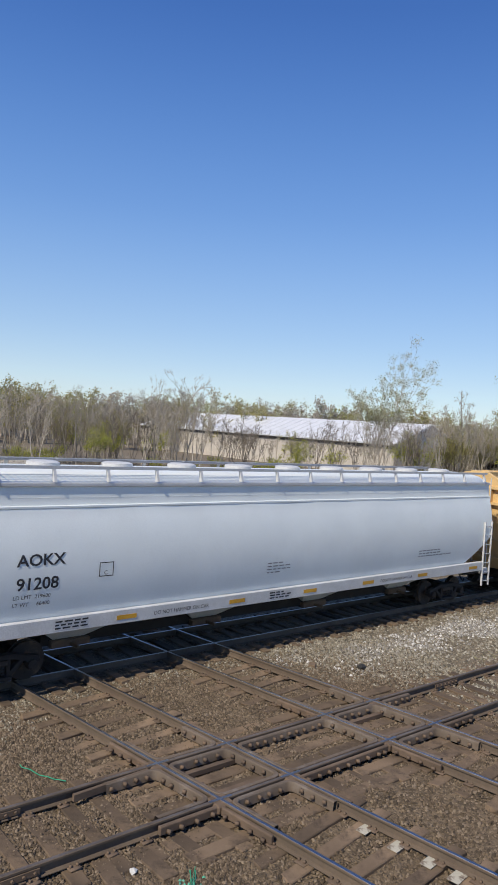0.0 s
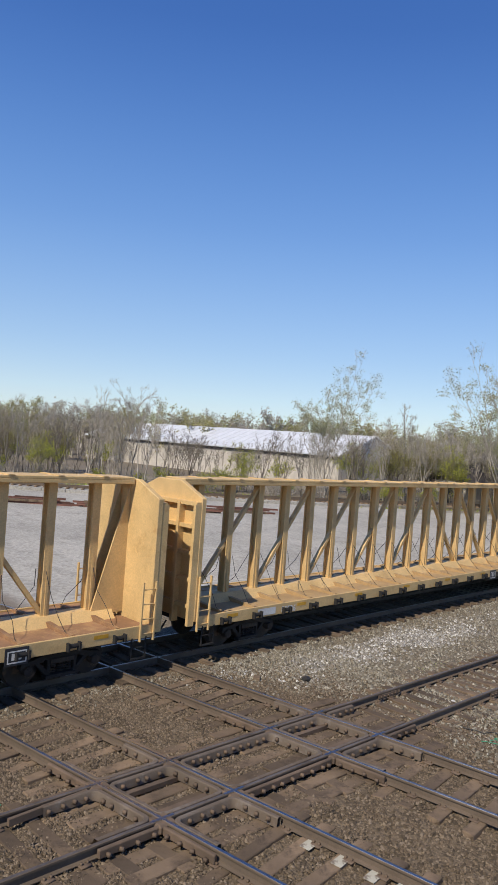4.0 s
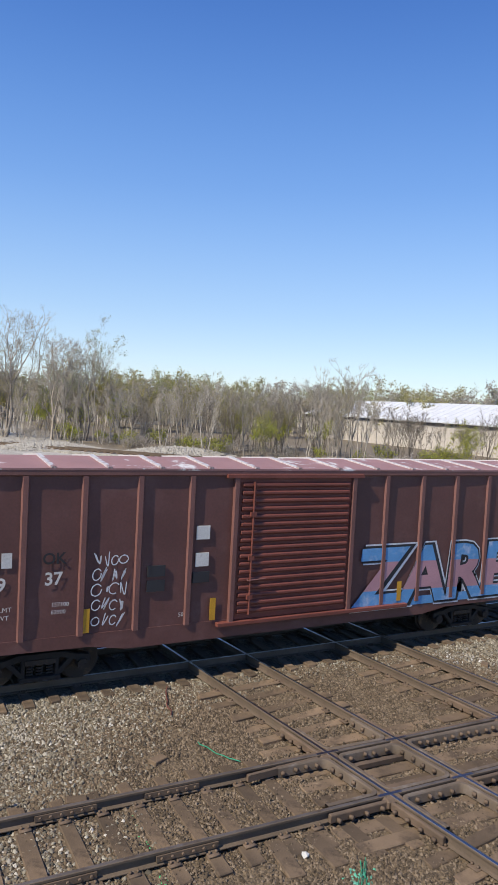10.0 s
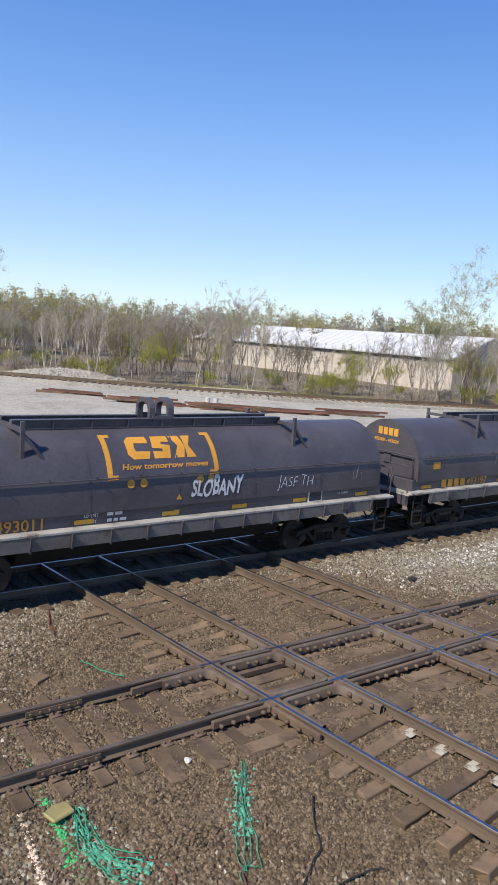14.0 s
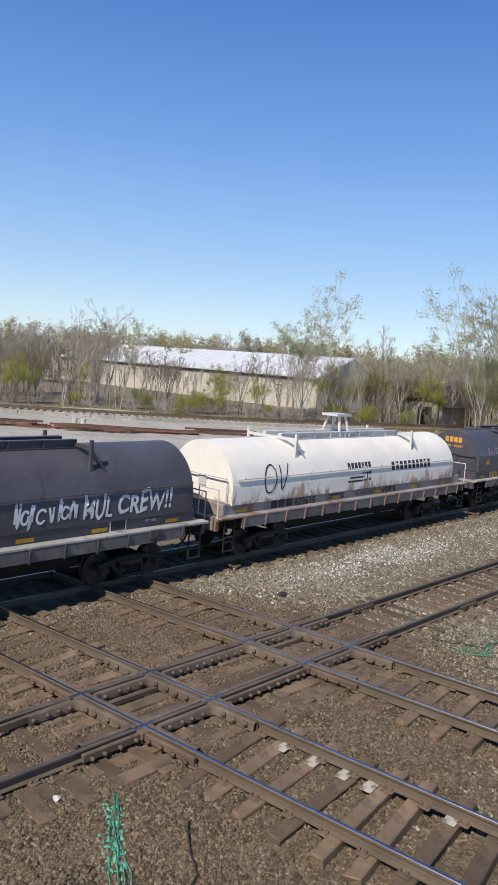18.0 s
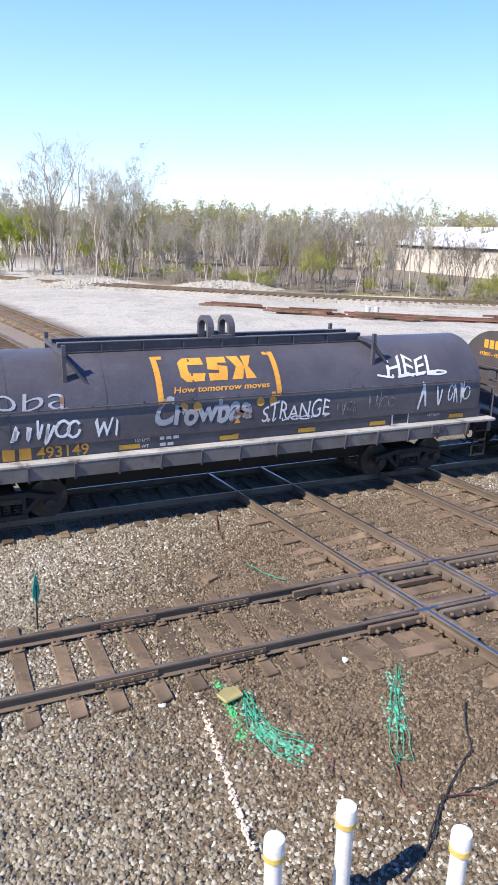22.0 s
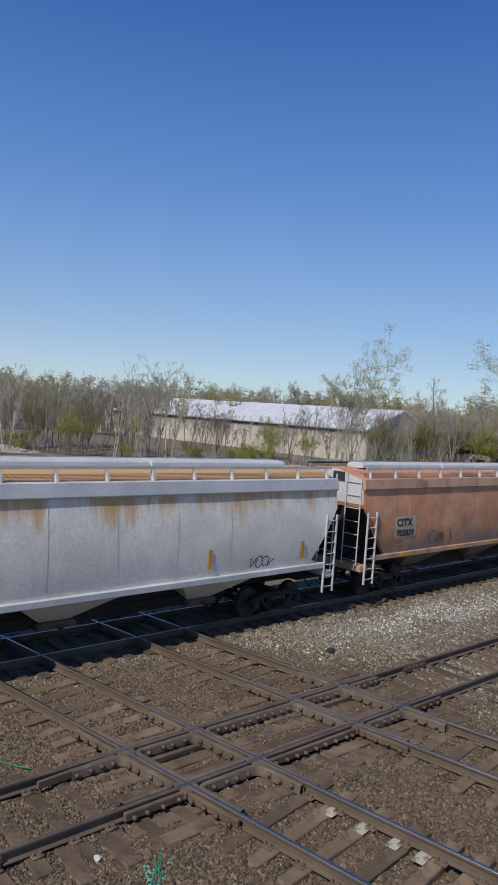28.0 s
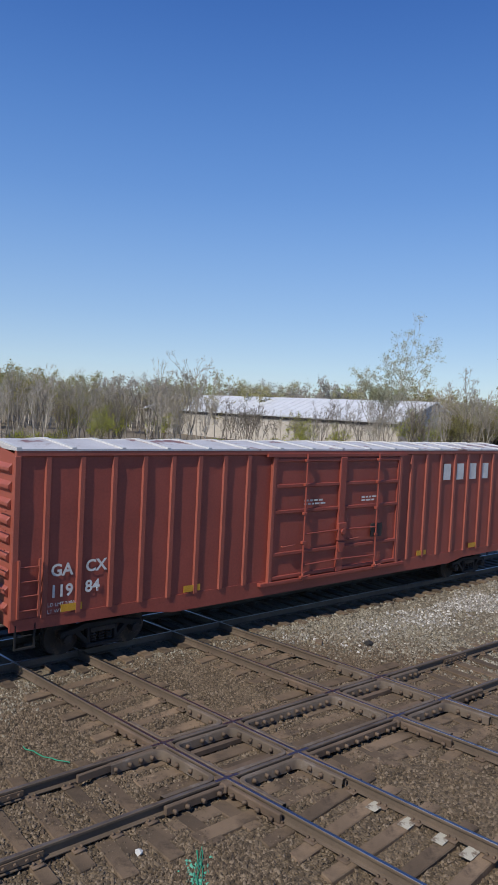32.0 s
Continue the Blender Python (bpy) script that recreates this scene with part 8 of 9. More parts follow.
def far_wood():
    """The wooded skyline all round: light trees joined by the tone of their leaves."""
    r = random.Random(77)
    kinds = [[np.array(x, np.float32 if k % 2 == 0 else np.int32) for k, x in enumerate(grow(seed=300 + j, height=10.5, girth=0.16, spread=(38, 33, 42, 30)[j], depth=3, stems=2, bole=0.2, leaves=(2400, 2200, 2600, 1700)[j], leaf_size=0.22, loose=0.5, twigs=2, fine=0.03))] for j in range(4)]
    far_cols = (("olive", [(0.36, 0.33, 0.12), (0.43, 0.39, 0.17), (0.30, 0.275, 0.10)]), ("grey", [(0.40, 0.36, 0.29), (0.46, 0.42, 0.35), (0.34, 0.305, 0.25)]), ("green", [(0.26, 0.28, 0.08), (0.33, 0.34, 0.11), (0.40, 0.385, 0.14)]))
    bark, leaf = [[], [], 0], [[[], [], 0] for _ in far_cols]

    def join(heap, v, f, m):
        heap[0].append(v @ m[:3, :3].T + m[:3, 3])
        heap[1].append(f + heap[2])
        heap[2] += len(v)

    for k in range(340):
        az = r.uniform(-27, 80)
        dist = r.uniform(140, 235) if az > 10 else r.uniform(170, 240)
        if abs(az + 1.5) < 5.5:
            dist += 340
        size = (1.0 + 0.16 * noise.noise((az * 0.16, 0, 0)) + r.uniform(-0.2, 0.16)) * (0.86 + dist / 900)
        m = np.array(pose(dist * math.sin(radians(az)), dist * math.cos(radians(az)), -0.4, 0, 0, r.uniform(0, 360)) @ Matrix.Diagonal((size, size, size, 1)))
        v, f, lv, lf = r.choice(kinds)
        join(bark, v, f, m)
        join(leaf[r.choices((0, 1, 2), (0.46, 0.38, 0.16))[0]], lv, lf, m)
    tagged(new("far_wood", raw("far_wood", np.concatenate(bark[0]), np.concatenate(bark[1]), BARK)), "bare limbs of the distant woods", "woods", kind="stuff")
    for (tone, cols), (vs, fs, n) in zip(far_cols, leaf):
        tagged(new("far_wood", raw("far_wood", np.concatenate(vs), np.concatenate(fs), leafy("far_" + tone, cols, 0.4))), "distant %s budding woods along the skyline" % tone, "woods", kind="stuff")
    # thin stems in front of it
    n = 1500
    az = np.radians(nrng.uniform(-42, 100, n))
    dist = nrng.uniform(150, 200, n)
    keep = np.abs(az - math.radians(-1.5)) > math.radians(5)
    az, dist = az[keep], dist[keep]
    n = len(az)
    x, y, h = dist * np.sin(az), dist * np.cos(az), nrng.uniform(5, 10, n)
    lean = nrng.normal(0, 0.6, (n, 2))
    base = np.stack([x, y, np.full(n, -0.4)], 1)
    tip = np.stack([x + lean[:, 0], y + lean[:, 1], h], 1)
    side = np.stack([np.cos(az), -np.sin(az), 0 * az], 1)
    deep = np.stack([np.sin(az), np.cos(az), 0 * az], 1)
    v = np.stack([base - side * 0.1, base + side * 0.1, base + deep * 0.12, tip], 1)
    f = (np.array([(0, 1, 3), (1, 2, 3), (2, 0, 3)])[None] + 4 * np.arange(n)[:, None, None]).reshape(-1, 3)
    tagged(new("far_stems", raw("far_stems", v.reshape(-1, 3), f, BARK)), "bare grey stems before the distant woods", "woods", kind="stuff")


far_wood()

GRASS = leafy("grass", [(0.20, 0.26, 0.04), (0.30, 0.36, 0.07), (0.38, 0.40, 0.11), (0.40, 0.36, 0.18)], 0.3)


def grass(name, pts, h, label, thin=1.0):
    n = len(pts)
    a = nrng.uniform(0, math.tau, n)
    w = nrng.uniform(0.05, 0.14, n) * thin
    hh = h * nrng.uniform(0.4, 1.2, n)
    d = np.stack([np.cos(a) * w, np.sin(a) * w, 0 * a], 1)
    tip = pts + np.stack([nrng.normal(0, 0.08, n), nrng.normal(0, 0.08, n), hh], 1)
    v = np.stack([pts - d, pts + d, tip], 1)
    tagged(new(name, raw(name, v.reshape(-1, 3), np.arange(3 * n).reshape(-1, 3), GRASS)), label, "grass", kind="stuff")


p = scatter(-46, -7, 27, 86, 15000)
keep = np.array([noise.noise((x * 0.12, y * 0.12, 0)) > -0.25 - 0.05 * (x + 12) for x, y, z in p])
grass("lawn", p[keep], 0.22, "rough spring grass beside the equipment cabinets")
t0 = nrng.uniform(0, 1, 5000)
p = np.stack([38 + 52 * t0 + nrng.normal(0, 1.5, 5000) + 4, 69 - 27 * t0 - 7 * np.sin(t0 * 3.1) + nrng.normal(0, 1.3, 5000), np.full(5000, -0.36)], 1)
grass("verge_grass", p, 0.3, "grass verge along the yard track")

# ---- buildings and lineside things ----
TIN = worn("roof_tin", (0.70, 0.715, 0.735), 0.5, 0.1, 0.08, (0.56, 0.56, 0.57), (0.55, 0.75), 0.5, (0.42, 0.39, 0.36), (0.62, 0.8), grain=6)
WALL_TAN = worn("wall_cream", (0.56, 0.51, 0.44), 0.8, 0.0, 0.12, (0.36, 0.32, 0.26), (0.55, 0.75), 0.6, (0.40, 0.36, 0.30), (0.6, 0.8), grain=8)
WALL_WHITE = worn("wall_white", (0.58, 0.57, 0.54), 0.7, 0.0, 0.1)
# near-black for signal parts and panes, also for shade put in as colour
SHADE = worn("black_and_shade", (0.045, 0.045, 0.05), 0.8, 0.0, 0.2)
SHINGLE = worn("roof_shingle", (0.06, 0.052, 0.048), 0.85, 0.0, 0.25, (0.10, 0.085, 0.075), (0.5, 0.7), 1.5)
ALUMINIUM = worn("aluminium_paint", (0.66, 0.66, 0.66), 0.5, 0.2, 0.1)
SILVER = worn("galvanised", (0.48, 0.49, 0.50), 0.45, 0.6, 0.15, (0.36, 0.36, 0.37), (0.5, 0.7), 2.0)


def warehouse():
    ob = thing("warehouse", "long low warehouse with a pale tin roof and cream walls", "warehouse")
    x0, xr, x1, y0, y1 = 85.0, 94.0, 103.0, 68.0, 140.0
    ze, zr = 4.7, 8.1
    box_part("wall", (x0 + 0.5, x1 - 0.5, y0 + 0.4, y1, -0.4, ze - 0.35), WALL_TAN, ob)
    bm = bmesh.new()
    prism(bm, [(x0 + 0.5, ze - 0.35), (x1 - 0.5, ze - 0.35), (xr, zr - 0.2)], y0 + 0.4, y0 + 0.6, "y")
    part("gable", bm, WALL_WHITE, ob)
    bm = bmesh.new()
    prism(bm, [(x0, ze - 0.2), (x0, ze), (xr, zr), (x1, ze), (x1, ze - 0.2), (xr, zr - 0.2)], y0, y1, "y")
    roof = part("roof", bm, TIN, ob)
    # dark strip along the wall top: the eave's shade as a painted box
    box_part("eave_shade", (x0 + 0.35, x0 + 0.5, y0 + 0.4, y1, ze - 0.75, ze - 0.3), SHADE, ob)
    bm = bmesh.new()
    bar(bm, (x0, 0, ze + 0.02), (xr, 0, zr + 0.02), 0.06, 0.06)
    me = mesh_of("roof_seam", bm, TIN)
    for k in range(37):
        part("roof_seam", me, TIN, roof).location = (0, y0 + 0.1 + 2.0 * k, 0)
    for k in range(9):
        y = y0 + 4 + 7.5 * k
        box_part("pilaster", (x0 + 0.4, x0 + 0.5, y - 0.15, y + 0.15, -0.4, ze - 0.75), WALL_TAN, ob)


def shed():
    ob = thing("shed", "run-down shed with a dark sagging roof among the trees", "shed")
    box_part("wall", (84, 90, 46.5, 51.5, -0.4, 2.6), WALL_TAN, ob)
    bm = bmesh.new()
    prism(bm, [(45.8, 2.3), (49.0, 4.9), (52.2, 2.5), (52.2, 2.35), (49.0, 4.7), (45.8, 2.15)], 83.2, 91)
    part("roof", bm, SHINGLE, ob)
    box_part("doorway", (83.95, 84.02, 48, 50, -0.4, 2.1), SHADE, ob)
    for k in range(3):
        box_part("porch_post", (82.6, 82.75, 46.2 + 2.6 * k, 46.35 + 2.6 * k, -0.4, 2.5), BARK_DARK, ob)
    ob = thing("outbuilding", "low cream outbuilding with a shallow roof", "building")
    box_part("wall", (96, 112, 44, 58, -0.4, 4.2), WALL_TAN, ob)
    bm = bmesh.new()
    prism(bm, [(43.5, 4.1), (51, 6.2), (58.5, 4.1), (51, 5.9)], 95.5, 112.5)
    part("roof", bm, WALL_WHITE, ob)


def house(x, y, turn, w=8.0, h=3.0):
    ob = thing("house", "small far white house with a grey gable roof", "house", "houses beyond the woods")
    ob.matrix_basis = pose(x, y, -0.4, 0, 0, turn)
    box_part("wall", (-w / 2, w / 2, -3, 3, 0, h), WALL_WHITE, ob)
    bm = bmesh.new()
    prism(bm, [(-3.4, h - 0.1), (0, h + 2.4), (3.4, h - 0.1)], -w / 2 - 0.3, w / 2 + 0.3)
    part("roof", bm, GREY_METAL, ob)
    for k in (-0.3, 0.3):
        box_part("window", (k * w - 0.5, k * w + 0.5, -3.03, -2.98, 1.0, 2.2), SHADE, ob)


warehouse()
shed()
for spec in ((59, 172, -20, 6.5, 2.5), (66, 174, 10, 6.0, 2.5)):
    house(*spec)
for spec in ((-22, 240, 15, 9, 2.6), (-17, 262, 15, 8, 2.6)):
    house(*spec)


def trailers():
    for x, y, turn in ((4.0, 415, 4), (8.5, 424, 8), (12.5, 418, 2)):
        ob = thing("truck_trailer", "white box trailer parked beside the curving line", "trailer", "trailers parked down the line")
        ob.matrix_basis = pose(x, y, -0.3, 0, 0, turn)
        box_part("box", (-1.3, 1.3, -6, 6, 1.1, 4.0), WALL_WHITE, ob, bevel=0.05)
        box_part("chassis", (-0.9, 0.9, -5.5, 5.5, 0.8, 1.1), SHADE, ob)
        for yy in (-4.6, -3.4):
            bm = bmesh.new()
            tube(bm, [(-1.25, yy, 0.5), (1.25, yy, 0.5)], 0.5, 12)
            part("axle", bm, SHADE, ob)


trailers()


def truss(bm, p, q, w, h, bays, size=0.07):
    """A square lattice girder from p to q, its sides w along the level normal and h up."""
    p, q = Vector(p), Vector(q)
    d = q - p
    a = (d.cross((0, 0, 1)) if abs(d.normalized().z) < 0.9 else Vector((0, 1, 0))).normalized() * w / 2
    b = (Vector((0, 0, 1)) if abs(d.normalized().z) < 0.9 else Vector((1, 0, 0))) * h / 2
    corners = [a + b, a - b, -a - b, -a + b]
    for c in corners:
        bar(bm, p + c, q + c, size, size)
    for k in range(bays):
        s, e = p + d * k / bays, p + d * (k + 1) / bays
        for i in range(4):
            bar(bm, s + corners[i], e + corners[(i + 1) % 4], size * 0.6, size * 0.6)
            bar(bm, e + corners[i], e + corners[(i + 1) % 4], size * 0.6, size * 0.6)


def signal_head(ob, x, y, z, facing, r=0.36):
    """An oval black target with lamp hoods; facing is the y direction it looks."""
    bm = bmesh.new()
    prism(bm, [(x + r * math.cos(a), z + r * 1.55 * math.sin(a)) for a in np.linspace(0, math.tau, 19)[:-1]], y - 0.04, y + 0.04, "y")
    head = part("signal_head", bm, SHADE, ob, "black oval signal target")
    for k in (-0.32, 0.0, 0.32):
        bm = bmesh.new()
        tube(bm, [(x, y, z + k), (x, y + facing * 0.3, z + k)], 0.1, 8)
        part("lamp_hood", bm, SHADE, head)


def signal_bridge():
    ob = thing("signal_bridge", "silver lattice cantilever signal bridge over the main line", "signal bridge")
    bm = bmesh.new()
    truss(bm, (-10.3, 94.7, -0.4), (-10.3, 94.7, 10.6), 1.0, 1.1, 8, 0.15)
    part("mast", bm, ALUMINIUM, ob)
    bm = bmesh.new()
    truss(bm, (-11.0, 94.7, 9.6), (-1.9, 94.7, 9.6), 1.0, 1.9, 6, 0.12)
    part("arm", bm, ALUMINIUM, ob)
    bm = bmesh.new()
    for y in (94.2, 95.2):
        for z in (11.1, 11.6):
            bar(bm, (-9.0, y, z), (-1.9, y, z), 0.05, 0.05)
        for k in range(8):
            bar(bm, (-9.0 + 1.014 * k, y, 10.5), (-9.0 + 1.014 * k, y, 11.6), 0.05, 0.05)
    part("guard_rail", bm, ALUMINIUM, ob)
    box_part("walkway", (-9, -1.9, 94.2, 95.2, 10.52, 10.58), ALUMINIUM, ob)
    bm = bmesh.new()
    for x in (-10.65, -10.25):
        bar(bm, (x, 94.0, -0.4), (x, 94.0, 11.2), 0.05, 0.05)
    for k in range(30):
        bar(bm, (-10.65, 94.0, 0.3 + 0.36 * k), (-10.25, 94.0, 0.3 + 0.36 * k), 0.03, 0.03)
    part("ladder", bm, ALUMINIUM, ob)
    for x in (-6.3, -2.7):
        for z in (9.4, 12.0):
            bm = bmesh.new()
            bar(bm, (x, 94.1, z - 1.2), (x, 94.1, z + 0.3), 0.09, 0.09)
            part("bracket", bm, ALUMINIUM, ob)
            signal_head(ob, x, 94.0, z, -1, 0.32)
    box_part("footing", (-11.1, -9.5, 93.9, 95.5, -0.5, -0.1), WALL_WHITE, ob)


signal_bridge()


def mast_signal():
    ob = thing("signal_mast", "silver trackside signal mast with ladder and black head", "signal")
    x, y = 46.0, 19.7
    bm = bmesh.new()
    tube(bm, [(x, y, -0.4), (x, y, 7.0)], 0.1, 10)
    part("pole", bm, SILVER, ob)
    bm = bmesh.new()
    for k in (0.35, 0.75):
        tube(bm, [(x, y + k, -0.3), (x, y + k, 7.3)], 0.03, 6)
    for k in range(20):
        tube(bm, [(x, y + 0.35, 0.1 + 0.36 * k), (x, y + 0.75, 0.1 + 0.36 * k)], 0.02, 5)
    for z in (5.2, 6.2, 7.0):
        for a, b in (((x - 0.4, y + 0.3), (x - 0.4, y + 1.1)), ((x - 0.4, y + 1.1), (x + 0.2, y + 1.1)), ((x - 0.4, y + 0.3), (x + 0.1, y))):
            tube(bm, [(*a, z), (*b, z)], 0.025, 5)
    for a in ((x - 0.4, y + 0.3), (x - 0.4, y + 1.1)):
        tube(bm, [(*a, 5.2), (*a, 7.0)], 0.025, 5)
    part("ladder", bm, SILVER, ob)
    bm = bmesh.new()
    prism(bm, [(y - 0.25 + 0.42 * math.cos(a), 6.95 + 0.62 * math.sin(a)) for a in np.linspace(0, math.tau, 19)[:-1]], x - 0.12, x - 0.04)
    head = part("signal_head", bm, SHADE, ob, "black oval signal target")
    for k in (-0.3, 0, 0.3):
        bm = bmesh.new()
        tube(bm, [(x - 0.1, y - 0.25, 6.95 + k), (x + 0.3, y - 0.25, 6.95 + k)], 0.1, 8)
        part("lamp_hood", bm, SHADE, head)
    box_part("footing", (x - 0.4, x + 0.4, y - 0.4, y + 0.8, -0.5, -0.25), WALL_WHITE, ob)


mast_signal()


def cabinets():
    ob = thing("equipment_cabinet", "long low silver equipment cabinet with a flat lid", "equipment cabinet")
    box_part("body", (-14.0, -8.5, 35.0, 36.6, -0.4, 1.38), SILVER, ob, bevel=0.03)
    for k in range(3):
        box_part("lid", (-14.1 + 1.87 * k, -12.27 + 1.87 * k, 34.9, 36.7, 1.39, 1.5), WHITE_METAL, ob, bevel=0.02)
    for k in range(3):
        box_part("door", (-13.9 + 1.85 * k, -12.2 + 1.85 * k, 34.97, 35.0, -0.2, 1.3), SILVER, ob)
    ob = thing("satellite_dish", "white satellite dish on a galvanised post", "satellite dish")
    bm = bmesh.new()
    tube(bm, [(-8.7, 37.2, -0.4), (-8.7, 37.2, 2.9)], 0.06, 8)
    tube(bm, [(-8.4, 37.4, -0.4), (-8.6, 37.2, 2.2)], 0.03, 6)
    part("post", bm, SILVER, ob)
    bm = bmesh.new()
    rings = []
    for k in range(6):
        rr = 0.88 * k / 5
        rings.append([(rr * math.cos(a) * 0.9, rr * math.sin(a), 0.22 * (rr / 0.88) ** 2) for a in np.linspace(0, math.tau, 25)[:-1]])
    rows = [[bm.verts.new(c) for c in ring] for ring in rings[1:]]
    mid = bm.verts.new((0, 0, 0))
    n = 24
    for k in range(n):
        bm.faces.new((mid, rows[0][k], rows[0][(k + 1) % n]))
        for a, b in zip(rows, rows[1:]):
            bm.faces.new((a[k], b[k], b[(k + 1) % n], a[(k + 1) % n]))
    m = pose(-8.95, 36.9, 3.25, 74, 0, -24)
    bmesh.ops.solidify(bm, geom=bm.faces[:], thickness=0.03)
    bm.transform(m)
    part("reflector", bm, LETTER_WHITE, ob, "white dish", True)
    bm = bmesh.new()
    feed = m @ Vector((0, 0, 0.9))
    for c in ((0, -0.85, 0.22), (0.5, 0.5, 0.2), (-0.5, 0.5, 0.2)):
        tube(bm, [m @ Vector(c), feed], 0.02, 5)
    tube(bm, [feed, m @ Vector((0, 0, 1.05))], 0.07, 8)
    part("feed_horn", bm, SILVER, ob)
    ob = thing("relay_bungalow", "grey metal relay hut on the grass", "relay hut")
    box_part("body", (-20.1, -17.2, 82, 84.4, -0.3, 2.2), GREY_METAL, ob, bevel=0.03)
    box_part("roof", (-20.25, -17.05, 81.85, 84.55, 2.2, 2.33), SILVER, ob, bevel=0.03)
    box_part("door", (-19.0, -18.1, 81.96, 82.0, -0.1, 1.9), SILVER, ob)
    ob = thing("utility_pole", "tall slim grey steel pole", "pole")
    bm = bmesh.new()
    tube(bm, [(-22.7, 88, -0.4), (-22.8, 88, 12.4)], [0.2, 0.11], 10)
    part("shaft", bm, SILVER, ob)
    bm = bmesh.new()
    tube(bm, [(-22.8, 88, 12.3), (-22.8, 88, 13.6)], 0.02, 5)
    part("antenna", bm, SILVER, ob)
    ob = thing("marker_stake", "thin wooden stake in the grass", "stake")
    bm = bmesh.new()
    tube(bm, [(-12.0, 39, -0.4), (-12.05, 39, 3.0)], 0.035, 6)
    part("stick", bm, BARK, ob)


cabinets()


def yard_track():
    track = thing("railway_track", "curved yard track behind the gravel lot", "track", kind="structure")
    way = [(6, 520), (1.5, 400), (-6, 271), (-7.6, 183), (-3.2, 124), (2.4, 102), (8, 92), (17, 81.5), (27, 72), (37, 63.2), (48, 56), (60, 50.5), (75, 45.5), (95, 40), (130, 33)]
    pts = []
    for i in range(len(way) - 1):
        p0, p1, p2, p3 = (Vector(way[max(0, min(len(way) - 1, i + d))]) for d in (-1, 0, 1, 2))
        for k in range(6):
            t = k / 6
            pts.append(0.5 * ((2 * p1) + (p2 - p0) * t + (2 * p0 - 5 * p1 + 4 * p2 - p3) * t * t + (3 * p1 - p0 - 3 * p2 + p3) * t ** 3))
    rails = [bmesh.new(), bmesh.new()]
    ties, bed = [], bmesh.new()
    for p, q in zip(pts, pts[1:]):
        d = (q - p)
        nrm = Vector((-d.y, d.x)).normalized()
        for e, bm in zip((-GAUGE, GAUGE), rails):
            bar(bm, (*(p + nrm * e), 0.12), (*(q + nrm * e), 0.12), 0.1, 0.17)
        n = max(1, int(d.length / 0.58))
        for k in range(n):
            c = p + d * k / n
            ties.append((c.x, c.y, -0.05, 0.115, 1.3, 0.09, math.degrees(math.atan2(d.y, d.x))))
        bar(bed, (*p, -0.24), (*q, -0.24), 4.2, 0.3)
    for bm in rails:
        part("rail", bm, RUST, track)
    joined_boxes("ties", ties, TIE, track)
    part("ballast_bed", bed, GROUND, track)


yard_track()


def piles():
    r = random.Random(5)
    rusty = worn("old_rail_red", (0.16, 0.075, 0.055), 0.8, 0.1, 0.25, each=0.3)
    for x, y, n, turn in ((28, 53.5, 9, -40), (33, 49, 10, -36), (38, 47, 8, -33), (43.5, 45.5, 6, -30), (24, 60, 7, -42)):
        ob = thing("rail_pile", "heap of rusty old rails and ties on the gravel", "scrap pile", "piles on the gravel lot")
        ob.matrix_basis = pose(x, y, -0.36, 0, 0, turn)
        for k in range(n):
            bm = bmesh.new()
            L = r.uniform(3.0, 6.5)
            prism(bm, [(-0.07, 0), (0.07, 0), (0.02, 0.04), (0.035, 0.16), (-0.035, 0.16), (-0.02, 0.04)] if k % 3 else [(-0.12, 0), (0.12, 0), (0.12, 0.17), (-0.12, 0.17)], -L / 2, L / 2)
            o = part("old_rail" if k % 3 else "old_tie", bm, rusty if k % 3 else TIE, ob)
            o.matrix_basis = pose(r.uniform(-0.8, 0.8), r.uniform(-1.0, 1.0), 0.17 * (k // 4), 0, 0, r.uniform(-6, 6))
    for x, y in ((34.0, 53.2), (34.6, 52.8)):
        ob = thing("bucket", "white plastic bucket on the gravel lot", "bucket")
        bm = bmesh.new()
        tube(bm, [(x, y, -0.36), (x, y, 0.2)], [0.2, 0.24], 14)
        part("pail", bm, WALL_WHITE, ob)
    heap = stony("limestone", [(0.36, 0.34, 0.30), (0.44, 0.42, 0.375), (0.29, 0.27, 0.24)])
    for cx, cy, rx, ry, h in ((17, 83, 7, 3.0, 0.9), (30, 78, 8, 2.5, 1.0), (12, 88, 5, 2.5, 0.7)):
        n = 3000
        a, rad = nrng.uniform(0, math.tau, n), nrng.uniform(0, 1, n) ** 0.5
        p = np.stack([cx + rx * rad * np.cos(a), cy + ry * rad * np.sin(a), -0.36 + h * (1 - rad ** 1.5)], 1)
        gravel("stone_heap", p, 0.13, heap, "low pale heap of crushed limestone")
    ob = thing("log", "fallen pale log before the trees", "log")
    bm = bmesh.new()
    tube(bm, [(40, 66, -0.2), (44, 63.5, -0.1), (48, 61, -0.15)], [0.2, 0.18, 0.14], 8)
    part("stem", bm, BARK, ob)
    ob = thing("fence", "grey wooden posts with thin wires before the eastern trees", "fence")
    pts = [(9 + 21 * k / 26, 128 - 36 * k / 26) for k in range(27)]
    for x, y in pts:
        box_part("post", (x - 0.08, x + 0.08, y - 0.08, y + 0.08, -0.4, 1.9), BARK, ob)
    for a, b in zip(pts, pts[1:]):
        bm = bmesh.new()
        for z in (0.4, 1.0, 1.6):
            tube(bm, [(*a, z), (*b, z)], 0.012, 4)
        part("wire", bm, GREY_METAL, ob)


piles()


